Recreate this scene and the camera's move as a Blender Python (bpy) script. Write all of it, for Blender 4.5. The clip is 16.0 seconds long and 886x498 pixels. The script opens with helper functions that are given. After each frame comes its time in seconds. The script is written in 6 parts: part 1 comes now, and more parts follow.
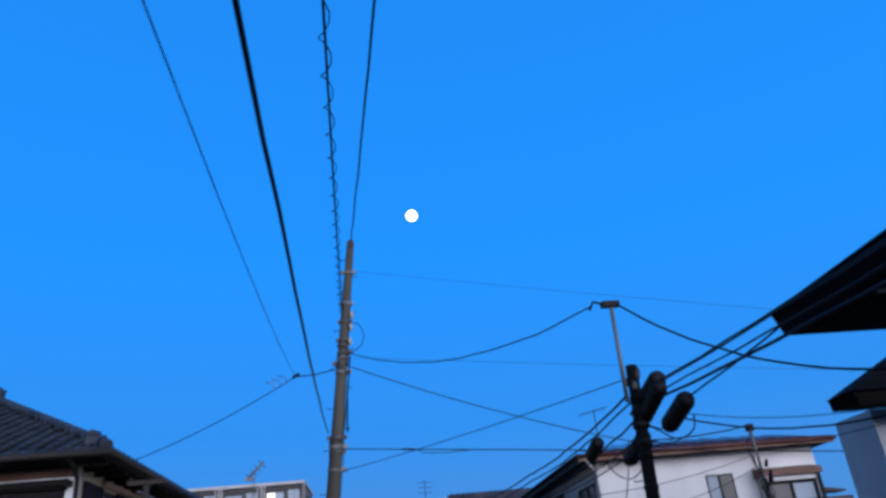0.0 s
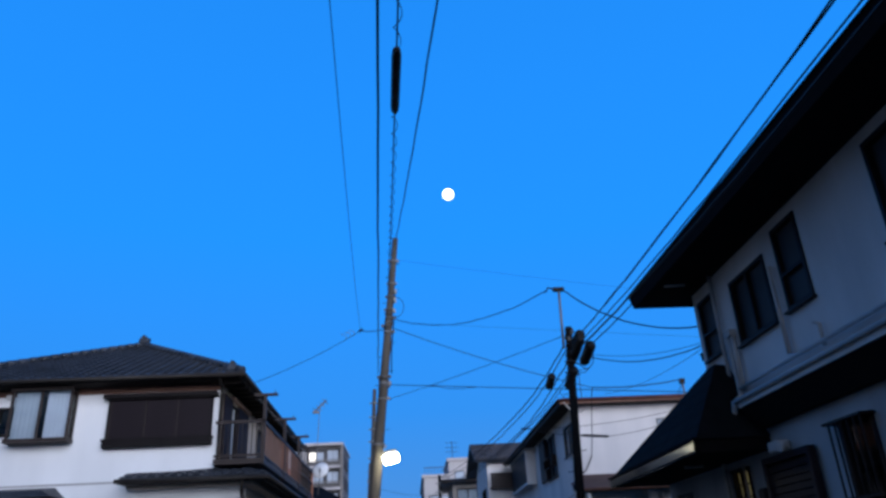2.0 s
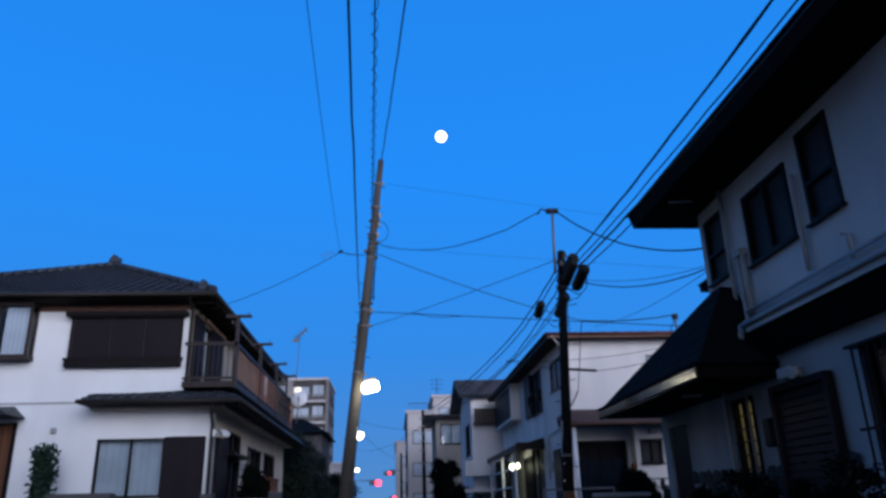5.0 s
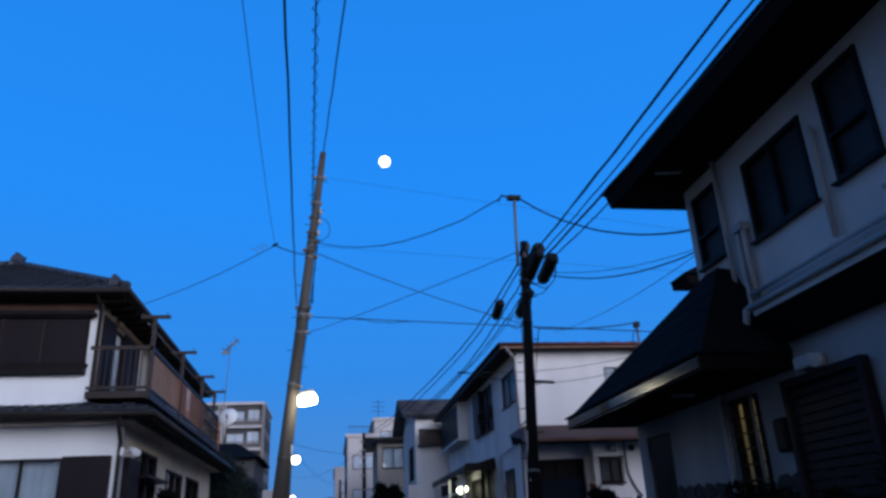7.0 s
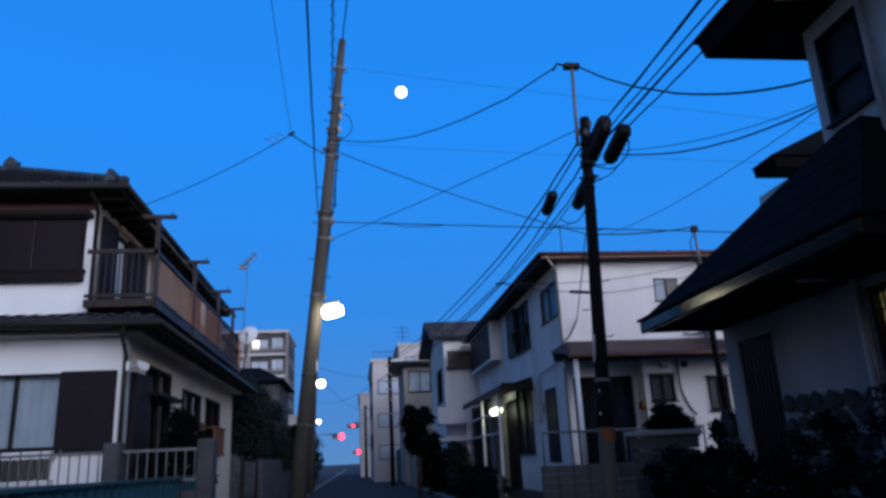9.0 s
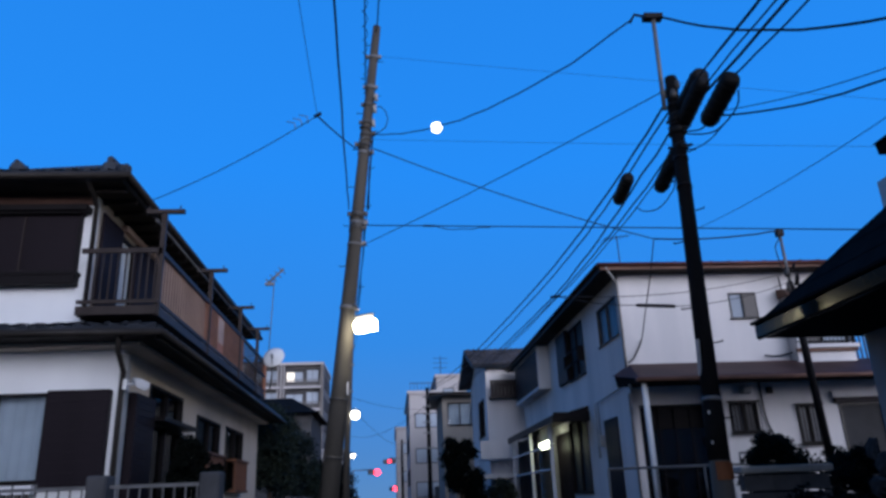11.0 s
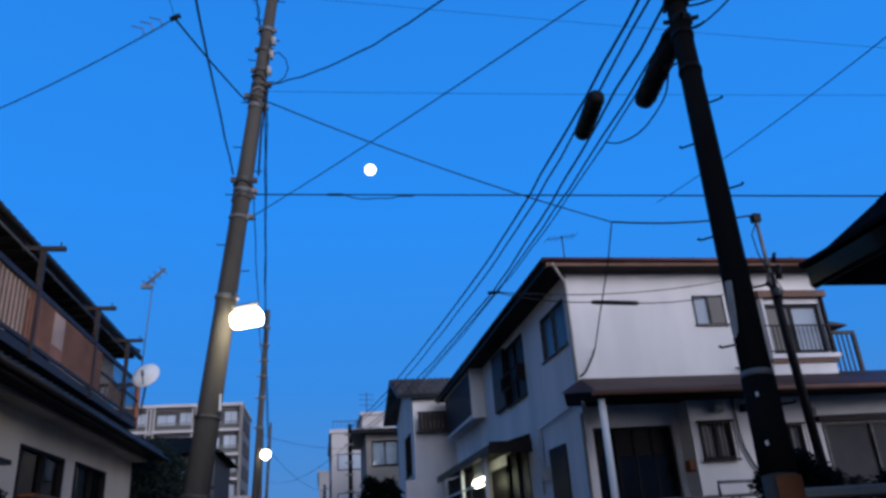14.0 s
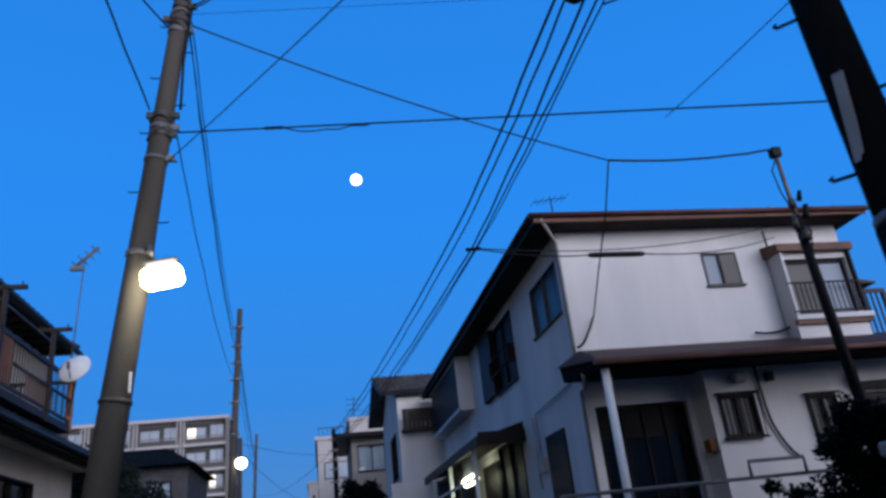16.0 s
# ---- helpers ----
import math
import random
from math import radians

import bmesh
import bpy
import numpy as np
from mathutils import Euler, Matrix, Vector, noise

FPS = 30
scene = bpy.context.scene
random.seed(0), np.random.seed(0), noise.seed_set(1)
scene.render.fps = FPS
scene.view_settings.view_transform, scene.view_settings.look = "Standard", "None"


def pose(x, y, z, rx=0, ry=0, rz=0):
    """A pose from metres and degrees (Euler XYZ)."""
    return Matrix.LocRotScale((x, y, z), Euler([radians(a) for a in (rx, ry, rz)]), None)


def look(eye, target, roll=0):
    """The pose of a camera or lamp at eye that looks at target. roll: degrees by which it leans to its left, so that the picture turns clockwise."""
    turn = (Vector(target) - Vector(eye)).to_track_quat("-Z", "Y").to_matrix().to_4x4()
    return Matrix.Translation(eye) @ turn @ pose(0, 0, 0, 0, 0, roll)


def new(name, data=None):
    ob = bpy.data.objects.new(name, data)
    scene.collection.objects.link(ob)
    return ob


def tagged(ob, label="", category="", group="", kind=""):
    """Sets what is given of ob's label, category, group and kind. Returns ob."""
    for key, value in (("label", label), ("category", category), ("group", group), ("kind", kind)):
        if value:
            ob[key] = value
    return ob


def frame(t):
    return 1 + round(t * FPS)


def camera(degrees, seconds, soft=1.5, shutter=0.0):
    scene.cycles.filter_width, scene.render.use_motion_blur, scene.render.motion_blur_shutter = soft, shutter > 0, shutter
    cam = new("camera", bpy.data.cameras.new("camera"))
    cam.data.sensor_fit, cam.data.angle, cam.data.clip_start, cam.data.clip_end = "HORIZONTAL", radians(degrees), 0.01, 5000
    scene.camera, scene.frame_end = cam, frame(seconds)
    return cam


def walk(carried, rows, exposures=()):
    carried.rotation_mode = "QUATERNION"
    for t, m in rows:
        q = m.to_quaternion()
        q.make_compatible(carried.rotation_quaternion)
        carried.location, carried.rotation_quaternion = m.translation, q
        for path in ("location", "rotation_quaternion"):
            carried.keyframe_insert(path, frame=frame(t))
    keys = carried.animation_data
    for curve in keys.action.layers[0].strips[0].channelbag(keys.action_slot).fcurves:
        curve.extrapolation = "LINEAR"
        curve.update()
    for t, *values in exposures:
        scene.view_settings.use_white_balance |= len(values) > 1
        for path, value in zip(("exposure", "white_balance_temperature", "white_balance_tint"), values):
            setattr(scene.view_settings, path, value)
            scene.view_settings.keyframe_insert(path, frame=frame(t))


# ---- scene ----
cam = camera(62.60, 16.0, soft=3.0, shutter=0.4)
PATH = [
    (0, (0.239, 3.780, 4.000), (1.311, 12.743, 8.298), -5.6),
    (0.5, (0.233, 2.410, 3.200), (1.021, 11.387, 7.550), -4.8),
    (1, (0.241, 0.077, 2.496), (0.820, 9.116, 6.735), -4.1),
    (1.5, (0.213, -1.766, 1.893), (0.742, 7.342, 5.987), -3.4),
    (2, (0.094, -2.481, 1.630), (0.669, 6.635, 5.700), -3.0),
    (2.5, (0.079, -2.371, 1.636), (0.674, 6.886, 5.372), -3.0),
    (3, (0.060, -2.395, 1.637), (0.295, 6.924, 5.257), -1.4),
    (3.5, (0.046, -2.224, 1.625), (0.696, 7.173, 4.984), -2.8),
    (4, (0.060, -1.934, 1.577), (0.700, 7.500, 4.832), -0.6),
    (4.2, (0.155, -1.794, 1.564), (0.865, 7.638, 4.810), -1.7),
    (6.5, (0.311, 0.224, 1.515), (0.966, 9.511, 5.166), -1.3),
    (7, (0.268, 0.780, 1.494), (1.743, 9.977, 5.133), -2.7),
    (7.5, (0.234, 1.314, 1.482), (1.229, 10.627, 4.986), -0.1),
    (8, (0.207, 1.924, 1.533), (1.647, 11.203, 4.973), -3.0),
    (8.5, (0.194, 2.496, 1.509), (1.004, 11.941, 4.694), -2.4),
    (9, (0.127, 3.021, 1.449), (1.347, 12.553, 4.215), -2.8),
    (9.5, (0.116, 3.570, 1.516), (0.956, 13.063, 4.545), -3.3),
    (12, (0.152, 6.474, 1.486), (0.897, 15.849, 4.886), -2.1),
    (12.5, (0.203, 7.062, 1.481), (0.798, 16.389, 5.037), -3.0),
    (13, (0.292, 7.667, 1.474), (1.893, 16.946, 4.841), -5.7),
    (13.5, (0.503, 8.200, 1.492), (2.028, 17.378, 5.158), -5.1),
    (14, (0.726, 8.685, 1.496), (2.381, 17.813, 5.230), -3.8),
    (14.5, (0.961, 9.248, 1.458), (2.756, 18.294, 5.324), -4.0),
    (15, (1.177, 9.838, 1.463), (2.732, 18.936, 5.312), -5.2),
    (15.5, (1.283, 10.373, 1.423), (2.943, 19.479, 5.208), -4.9),
    (16, (1.372, 10.928, 1.422), (3.182, 19.993, 5.237), -6.3),
]
walk(cam, [(t, look(e, a, r)) for t, e, a, r in PATH],
     exposures=((0, 0.17, 6480, 7), (1, 0.28, 6480, 7), (2, 0.20, 6480, 7), (3, 0.06, 6490, 8), (4, 0.02, 6500, 9), (7, 0.0, 6500, 10),
                (12, 0.0, 6620, 10), (14, 0.0, 6760, 10), (16, -0.02, 6800, 10)))

# ---- world: clear dusk sky, deep blue ahead, afterglow behind ----
world = bpy.data.worlds.new("dusk")
scene.world = world
world.use_nodes = True
wn, wl = world.node_tree.nodes, world.node_tree.links
wn.clear()


def ramp(nodes, stops, interp="EASE"):
    r = nodes.new("ShaderNodeValToRGB")
    r.color_ramp.interpolation = interp
    el = r.color_ramp.elements
    while len(el) < len(stops):
        el.new(0.5)
    for e, (p, c) in zip(el, stops):
        e.position, e.color = p, (*c, 1)
    return r


w_co = wn.new("ShaderNodeTexCoord")
w_sep = wn.new("ShaderNodeSeparateXYZ")
wl.new(w_co.outputs["Generated"], w_sep.inputs[0])
w_front = ramp(wn, [(0.0, (0.10, 0.26, 0.56)), (0.06, (0.072, 0.25, 0.63)), (0.2, (0.032, 0.255, 0.80)), (0.42, (0.017, 0.265, 0.94)),
                    (0.75, (0.015, 0.225, 0.82))], "LINEAR")
wl.new(w_sep.outputs[2], w_front.inputs[0])
w_glow = ramp(wn, [(0.0, (0.86, 0.85, 0.97)), (0.3, (0.80, 0.83, 1.02)), (0.65, (0.34, 0.42, 0.62)), (1.0, (0.006, 0.07, 0.26))])
wl.new(w_sep.outputs[2], w_glow.inputs[0])
w_az = wn.new("ShaderNodeMapRange")
w_az.inputs["From Min"].default_value, w_az.inputs["From Max"].default_value = -0.66, -1.04
w_az.interpolation_type = "SMOOTHSTEP"
w_west = wn.new("ShaderNodeVectorMath")
w_west.operation = "DOT_PRODUCT"
w_west.inputs[1].default_value = (-0.375, 0.927, 0.0)
wl.new(w_co.outputs["Generated"], w_west.inputs[0])
wl.new(w_west.outputs["Value"], w_az.inputs[0])
w_side = ramp(wn, [(0.0, (0.175, 0.245, 0.37)), (0.5, (0.11, 0.195, 0.36)), (1.0, (0.04, 0.17, 0.50))], "LINEAR")
wl.new(w_sep.outputs[2], w_side.inputs[0])
w_turn = wn.new("ShaderNodeMapRange")
w_turn.inputs["From Min"].default_value, w_turn.inputs["From Max"].default_value = 0.52, -0.1
w_turn.interpolation_type = "SMOOTHSTEP"
wl.new(w_sep.outputs[1], w_turn.inputs[0])
w_ahead = wn.new("ShaderNodeMix")
w_ahead.data_type = "RGBA"
wl.new(w_turn.outputs[0], w_ahead.inputs[0])
wl.new(w_front.outputs[0], w_ahead.inputs[6])
wl.new(w_side.outputs[0], w_ahead.inputs[7])
w_mix = wn.new("ShaderNodeMix")
w_mix.data_type = "RGBA"
wl.new(w_az.outputs[0], w_mix.inputs[0])
wl.new(w_ahead.outputs[2], w_mix.inputs[6])
w_up = wn.new("ShaderNodeVectorMath")
w_up.operation = "SCALE"
w_up.inputs["Scale"].default_value = 8.2
wl.new(w_glow.outputs[0], w_up.inputs[0])
wl.new(w_up.outputs[0], w_mix.inputs[7])
w_bg = wn.new("ShaderNodeBackground")
w_bg.inputs[1].default_value = 1.0
w_out = wn.new("ShaderNodeOutputWorld")
wl.new(w_mix.outputs[2], w_bg.inputs[0])
wl.new(w_bg.outputs[0], w_out.inputs[0])


# ---- materials ----
def material(name, base, rough=0.7, metal=0.0, vary=0.12, scale=3.0, bump=0.15, bump_scale=60.0, tint=None, island=0.0, streak=0.0, spec=0.18):
    m = bpy.data.materials.new(name)
    m.use_nodes = True
    n, l = m.node_tree.nodes, m.node_tree.links
    b = n["Principled BSDF"]
    b.inputs["Roughness"].default_value, b.inputs["Metallic"].default_value = rough, metal
    b.inputs["Specular IOR Level"].default_value = spec
    co = n.new("ShaderNodeTexCoord")
    big = n.new("ShaderNodeTexNoise")
    big.inputs["Scale"].default_value, big.inputs["Detail"].default_value = scale, 6
    if streak:
        mp = n.new("ShaderNodeMapping")
        mp.inputs["Scale"].default_value = (1, 1, streak)
        l.new(co.outputs["Object"], mp.inputs[0])
        l.new(mp.outputs[0], big.inputs["Vector"])
    else:
        l.new(co.outputs["Object"], big.inputs["Vector"])
    lo = tuple(c * (1 - vary * 1.6) for c in (tint or base))
    hi = tuple(min(1, c * (1 + vary)) for c in base)
    r = ramp(n, [(0.25, lo), (0.72, hi)])
    l.new(big.outputs["Fac"], r.inputs[0])
    fine = n.new("ShaderNodeTexNoise")
    fine.inputs["Scale"].default_value, fine.inputs["Detail"].default_value = bump_scale, 4
    l.new(co.outputs["Object"], fine.inputs["Vector"])
    mx = n.new("ShaderNodeMix")
    mx.data_type, mx.blend_type = "RGBA", "MULTIPLY"
    mx.inputs[0].default_value = min(1, vary * 2)
    l.new(r.outputs[0], mx.inputs[6])
    l.new(fine.outputs["Fac"], mx.inputs[7])
    col = mx.outputs[2]
    if island:
        oi, ge, ad, hs = n.new("ShaderNodeObjectInfo"), n.new("ShaderNodeNewGeometry"), n.new("ShaderNodeMath"), n.new("ShaderNodeHueSaturation")
        ad.operation = "ADD"
        l.new(oi.outputs["Random"], ad.inputs[0])
        l.new(ge.outputs["Random Per Island"], ad.inputs[1])
        mr = n.new("ShaderNodeMapRange")
        mr.inputs["From Max"].default_value = 2
        mr.inputs["To Min"].default_value, mr.inputs["To Max"].default_value = 1 - island, 1 + island
        l.new(ad.outputs[0], mr.inputs[0])
        l.new(mr.outputs[0], hs.inputs["Value"])
        l.new(col, hs.inputs["Color"])
        col = hs.outputs[0]
    l.new(col, b.inputs["Base Color"])
    if bump:
        bp = n.new("ShaderNodeBump")
        bp.inputs["Strength"].default_value, bp.inputs["Distance"].default_value = bump, 0.01
        l.new(fine.outputs["Fac"], bp.inputs["Height"])
        l.new(bp.outputs[0], b.inputs["Normal"])
    return m


def glowing(name, colour, strength):
    m = bpy.data.materials.new(name)
    m.use_nodes = True
    b = m.node_tree.nodes["Principled BSDF"]
    b.inputs["Base Color"].default_value = (*colour, 1)
    b.inputs["Emission Color"].default_value = (*colour, 1)
    b.inputs["Emission Strength"].default_value = strength
    return m


def glass(name, tint=(0.75, 0.8, 0.85), rough=0.02, clear=1.0):
    m = bpy.data.materials.new(name)
    m.use_nodes = True
    n, l = m.node_tree.nodes, m.node_tree.links
    n.remove(n["Principled BSDF"])
    t, g, f, x = n.new("ShaderNodeBsdfTransparent"), n.new("ShaderNodeBsdfGlossy"), n.new("ShaderNodeFresnel"), n.new("ShaderNodeMixShader")
    t.inputs[0].default_value = (*tint, 1)
    g.inputs["Roughness"].default_value = rough
    f.inputs[0].default_value = 1.5
    src = t.outputs[0]
    if clear < 1:
        d, y = n.new("ShaderNodeBsdfTranslucent"), n.new("ShaderNodeMixShader")
        d.inputs[0].default_value = (*tint, 1)
        y.inputs[0].default_value = 1 - clear
        l.new(t.outputs[0], y.inputs[1])
        l.new(d.outputs[0], y.inputs[2])
        src = y.outputs[0]
    l.new(f.outputs[0], x.inputs[0])
    l.new(src, x.inputs[1])
    l.new(g.outputs[0], x.inputs[2])
    l.new(x.outputs[0], n["Material Output"].inputs[0])
    return m


M_STUCCO = material("white stucco", (0.775, 0.785, 0.80), 0.85, vary=0.05, scale=0.9, bump=0.35, bump_scale=90, streak=0.25)
M_STUCCO_R = material("weathered pale stucco", (0.69, 0.66, 0.66), 0.85, vary=0.06, scale=0.8, bump=0.4, bump_scale=80, tint=(0.62, 0.615, 0.63), streak=0.2)
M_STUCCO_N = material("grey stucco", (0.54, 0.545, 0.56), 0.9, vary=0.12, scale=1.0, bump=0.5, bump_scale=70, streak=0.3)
# darker than the upper stucco, with the deep shade by the porch in its colour
M_STUCCO_N_SHADE = material("coarse grey stucco with shade", (0.33, 0.33, 0.338), 0.9, vary=0.16, scale=1.0, bump=0.6, bump_scale=60, streak=0.3)
M_STUCCO_B = material("beige stucco", (0.29, 0.265, 0.24), 0.9, vary=0.08, scale=0.8, bump=0.3)
# cream tone carries warm street-lamp light on the side walls
M_STUCCO_WARM = material("stucco with warm side light", (0.60, 0.52, 0.44), 0.9, vary=0.08, scale=0.8, bump=0.3, streak=0.3)
M_TILE = material("dark grey roof tile", (0.042, 0.050, 0.066), 0.5, vary=0.25, scale=2.0, bump=0.2, island=0.3)
M_TILE_B = material("weathered brown-grey roof tile", (0.075, 0.066, 0.066), 0.6, vary=0.3, scale=1.2, bump=0.2, island=0.4)
M_TILE_N = material("black slate roofing", (0.0065, 0.007, 0.0085), 0.9, vary=0.2, scale=2.0, bump=0.3, island=0.25, spec=0.05)
M_RED = material("red-brown sheet metal roof", (0.105, 0.038, 0.034), 0.5, vary=0.2, scale=1.2, bump=0.1, streak=0.4)
M_RED_P = material("faded brown porch sheet metal", (0.075, 0.036, 0.034), 0.6, vary=0.25, scale=1.0, bump=0.1, streak=0.4)
M_DUSK = material("dusky glass with a drawn blind", (0.12, 0.13, 0.155), 0.25, vary=0.3, scale=1.2, bump=0.02, streak=0.3, spec=0.12)
M_SCREEN = material("dark insect screen", (0.028, 0.030, 0.036), 0.6, vary=0.2, scale=1.5, bump=0.05)
M_BAND = material("weathered steel band", (0.10, 0.095, 0.09), 0.55, metal=0.3, vary=0.25, scale=9, bump=0.1)
M_FASCIA = material("brown painted fascia", (0.16, 0.082, 0.058), 0.55, vary=0.15, scale=2, bump=0.1)
M_DARK = material("dark brown aluminium", (0.010, 0.008, 0.009), 0.5, spec=0.10, vary=0.15, scale=3, bump=0.05)
M_SHUTTER = material("dark brown steel shutter", (0.017, 0.0125, 0.0165), 0.5, spec=0.10, vary=0.12, scale=2, bump=0.05, streak=0.2)
M_SOFFIT = material("dark stained soffit board", (0.032, 0.025, 0.022), 0.85, vary=0.15, scale=3, bump=0.2)
# near-black: dark board plus the shade under eaves, put into the colour
M_SOFFIT_SHADE = material("black soffit with shade", (0.006, 0.005, 0.006), 0.95, vary=0.1, scale=3, bump=0.2, spec=0.1)
M_BALC = material("brown ribbed balcony panel", (0.46, 0.19, 0.11), 0.6, vary=0.22, scale=1.5, bump=0.1, island=0.12)
M_BALC_T = material("faded tan balcony panel", (0.58, 0.40, 0.31), 0.6, vary=0.15, scale=1.5, bump=0.1, island=0.1)
M_RIB = material("weathered brown balcony rib", (0.15, 0.085, 0.065), 0.6, vary=0.15, scale=3, bump=0.05)
M_STEEL = material("brown painted steel", (0.038, 0.028, 0.026), 0.5, vary=0.15, scale=4, bump=0.05)
M_GALV = material("galvanised steel", (0.17, 0.17, 0.175), 0.5, metal=0.35, vary=0.12, scale=6, bump=0.05)
M_PIPE = material("grey plastic pipe", (0.36, 0.36, 0.365), 0.5, vary=0.08, scale=4, bump=0.02)
M_PIPE_D = material("brown plastic downpipe", (0.028, 0.024, 0.022), 0.5, vary=0.1, scale=4, bump=0.02)
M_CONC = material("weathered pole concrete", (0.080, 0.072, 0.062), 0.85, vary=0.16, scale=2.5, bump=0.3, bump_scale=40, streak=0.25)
# near-black colour stands for poles seen against the light
M_CONC_BACKLIT = material("backlit dark pole concrete", (0.011, 0.0105, 0.011), 0.9, spec=0.06, vary=0.25, scale=2.5, bump=0.3, bump_scale=40, streak=0.25)
M_BLOCK = material("grey concrete block", (0.085, 0.085, 0.09), 0.9, vary=0.15, scale=3, bump=0.4, island=0.15)
M_STONE = material("dark rubble stone", (0.05, 0.048, 0.05), 0.85, vary=0.3, scale=5, bump=0.5, bump_scale=25, island=0.5)
M_CABLE = material("black cable sheath", (0.012, 0.012, 0.014), 0.6, vary=0.1, scale=8, bump=0.0)
M_RUBBER = material("black rubber closure", (0.010, 0.010, 0.011), 0.65, vary=0.15, scale=5, bump=0.1)
# grey rubber, lightened to hold the sheen on its top
M_RUBBER_SHEEN = material("grey rubber closure with sheen", (0.034, 0.034, 0.036), 0.75, vary=0.35, scale=6, bump=0.15)
M_CERAMIC = material("white porcelain", (0.34, 0.33, 0.32), 0.35, vary=0.05, bump=0)
M_ASPHALT = material("asphalt", (0.05, 0.05, 0.052), 0.9, vary=0.25, scale=0.6, bump=0.6, bump_scale=90)
M_GROUND = material("bare packed earth", (0.09, 0.08, 0.07), 0.95, vary=0.3, scale=0.5, bump=0.5, bump_scale=20)
M_KERB = material("kerb concrete", (0.28, 0.28, 0.27), 0.9, vary=0.15, scale=2, bump=0.3)
M_WOOD = material("reddish brown door timber", (0.20, 0.085, 0.045), 0.5, vary=0.3, scale=4, bump=0.2, streak=0.1)
M_WHITE = material("white enamel", (0.72, 0.72, 0.73), 0.4, vary=0.05, bump=0.02)
M_TEAL = material("teal coated sheet", (0.035, 0.14, 0.16), 0.32, vary=0.15, scale=1, bump=0.05, streak=0.3)
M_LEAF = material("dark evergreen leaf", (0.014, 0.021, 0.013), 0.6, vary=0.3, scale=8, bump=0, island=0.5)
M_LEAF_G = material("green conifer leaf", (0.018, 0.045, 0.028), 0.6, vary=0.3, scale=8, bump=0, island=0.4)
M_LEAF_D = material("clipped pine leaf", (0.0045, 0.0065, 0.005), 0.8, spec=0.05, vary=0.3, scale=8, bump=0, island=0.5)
M_BARK = material("dark bark", (0.06, 0.045, 0.035), 0.9, vary=0.3, scale=6, bump=0.6, bump_scale=30)
M_CURTAIN = material("pale curtain", (0.62, 0.66, 0.68), 0.9, vary=0.08, scale=2, bump=0.1, bump_scale=150)
M_LACE = material("white lace curtain", (0.78, 0.80, 0.82), 0.9, vary=0.05, scale=2, bump=0.1, bump_scale=150)
M_ROOM = material("dim room wall", (0.20, 0.18, 0.16), 0.9, vary=0.1, bump=0)
M_PALE = material("pale tiled facade", (0.40, 0.38, 0.385), 0.7, vary=0.08, scale=0.5, bump=0.2, streak=0.3)
M_APT = material("apartment tile facade", (0.16, 0.15, 0.145), 0.7, vary=0.06, scale=0.4, bump=0.1)
M_APT_SHADE = material("apartment recess shade", (0.06, 0.06, 0.066), 0.8, vary=0.1, bump=0)
M_BLIND = material("closed window blind", (0.34, 0.39, 0.46), 0.7, vary=0.1, scale=0.4, bump=0)
M_ORANGE = material("rust orange terracotta", (0.19, 0.07, 0.03), 0.7, vary=0.2, bump=0.1)
M_GLASS = glass("window glass")
M_FROST = glass("frosted glass", (0.75, 0.75, 0.6), 0.35, 0.15)
M_LED = glowing("street lamp light", (1.0, 0.93, 0.72), 38.0)
M_LED_FAR = glowing("far street lamp light", (1.0, 0.97, 0.85), 9.0)
M_TUBE = glowing("porch tube light", (0.92, 1.0, 0.72), 8.0)
M_REDLIGHT = glowing("red signal light", (1.0, 0.03, 0.06), 7.0)
M_MOON = glowing("moonlight", (1.0, 0.98, 0.93), 3.0)
M_LITROOM = glowing("lit room behind blind", (1.0, 0.93, 0.80), 0.55)
M_WARMBULB = glowing("warm hall bulb", (1.0, 0.82, 0.42), 7.0)


# ---- mesh helpers ----
def box(bm, x0, x1, y0, y1, z0, z1, m=None):
    vs = [bm.verts.new((x, y, z)) for x in (x0, x1) for y in (y0, y1) for z in (z0, z1)]
    if m is not None:
        for v in vs:
            v.co = m @ v.co
    for f in ((0, 1, 3, 2), (4, 6, 7, 5), (0, 4, 5, 1), (2, 3, 7, 6), (0, 2, 6, 4), (1, 5, 7, 3)):
        bm.faces.new([vs[i] for i in f])
    return vs


def tube(bm, pts, radii, n=10, caps=True):
    pts = [Vector(p) for p in pts]
    if not isinstance(radii, (list, tuple)):
        radii = [radii] * len(pts)
    rings, ref = [], None
    for i, p in enumerate(pts):
        d = (pts[min(i + 1, len(pts) - 1)] - pts[max(i - 1, 0)]).normalized()
        if ref is None:
            ref = Vector((0, 0, 1)) if abs(d.z) < 0.9 else Vector((1, 0, 0))
        a = d.cross(ref).normalized()
        b = a.cross(d).normalized()
        ref = b
        rings.append([bm.verts.new(p + radii[i] * (math.cos(2 * math.pi * k / n) * a + math.sin(2 * math.pi * k / n) * b)) for k in range(n)])
    for r0, r1 in zip(rings, rings[1:]):
        for k in range(n):
            f = bm.faces.new((r0[k], r0[(k + 1) % n], r1[(k + 1) % n], r1[k]))
            f.smooth = True
    if caps:
        bm.faces.new(rings[0][::-1])
        bm.faces.new(rings[-1])


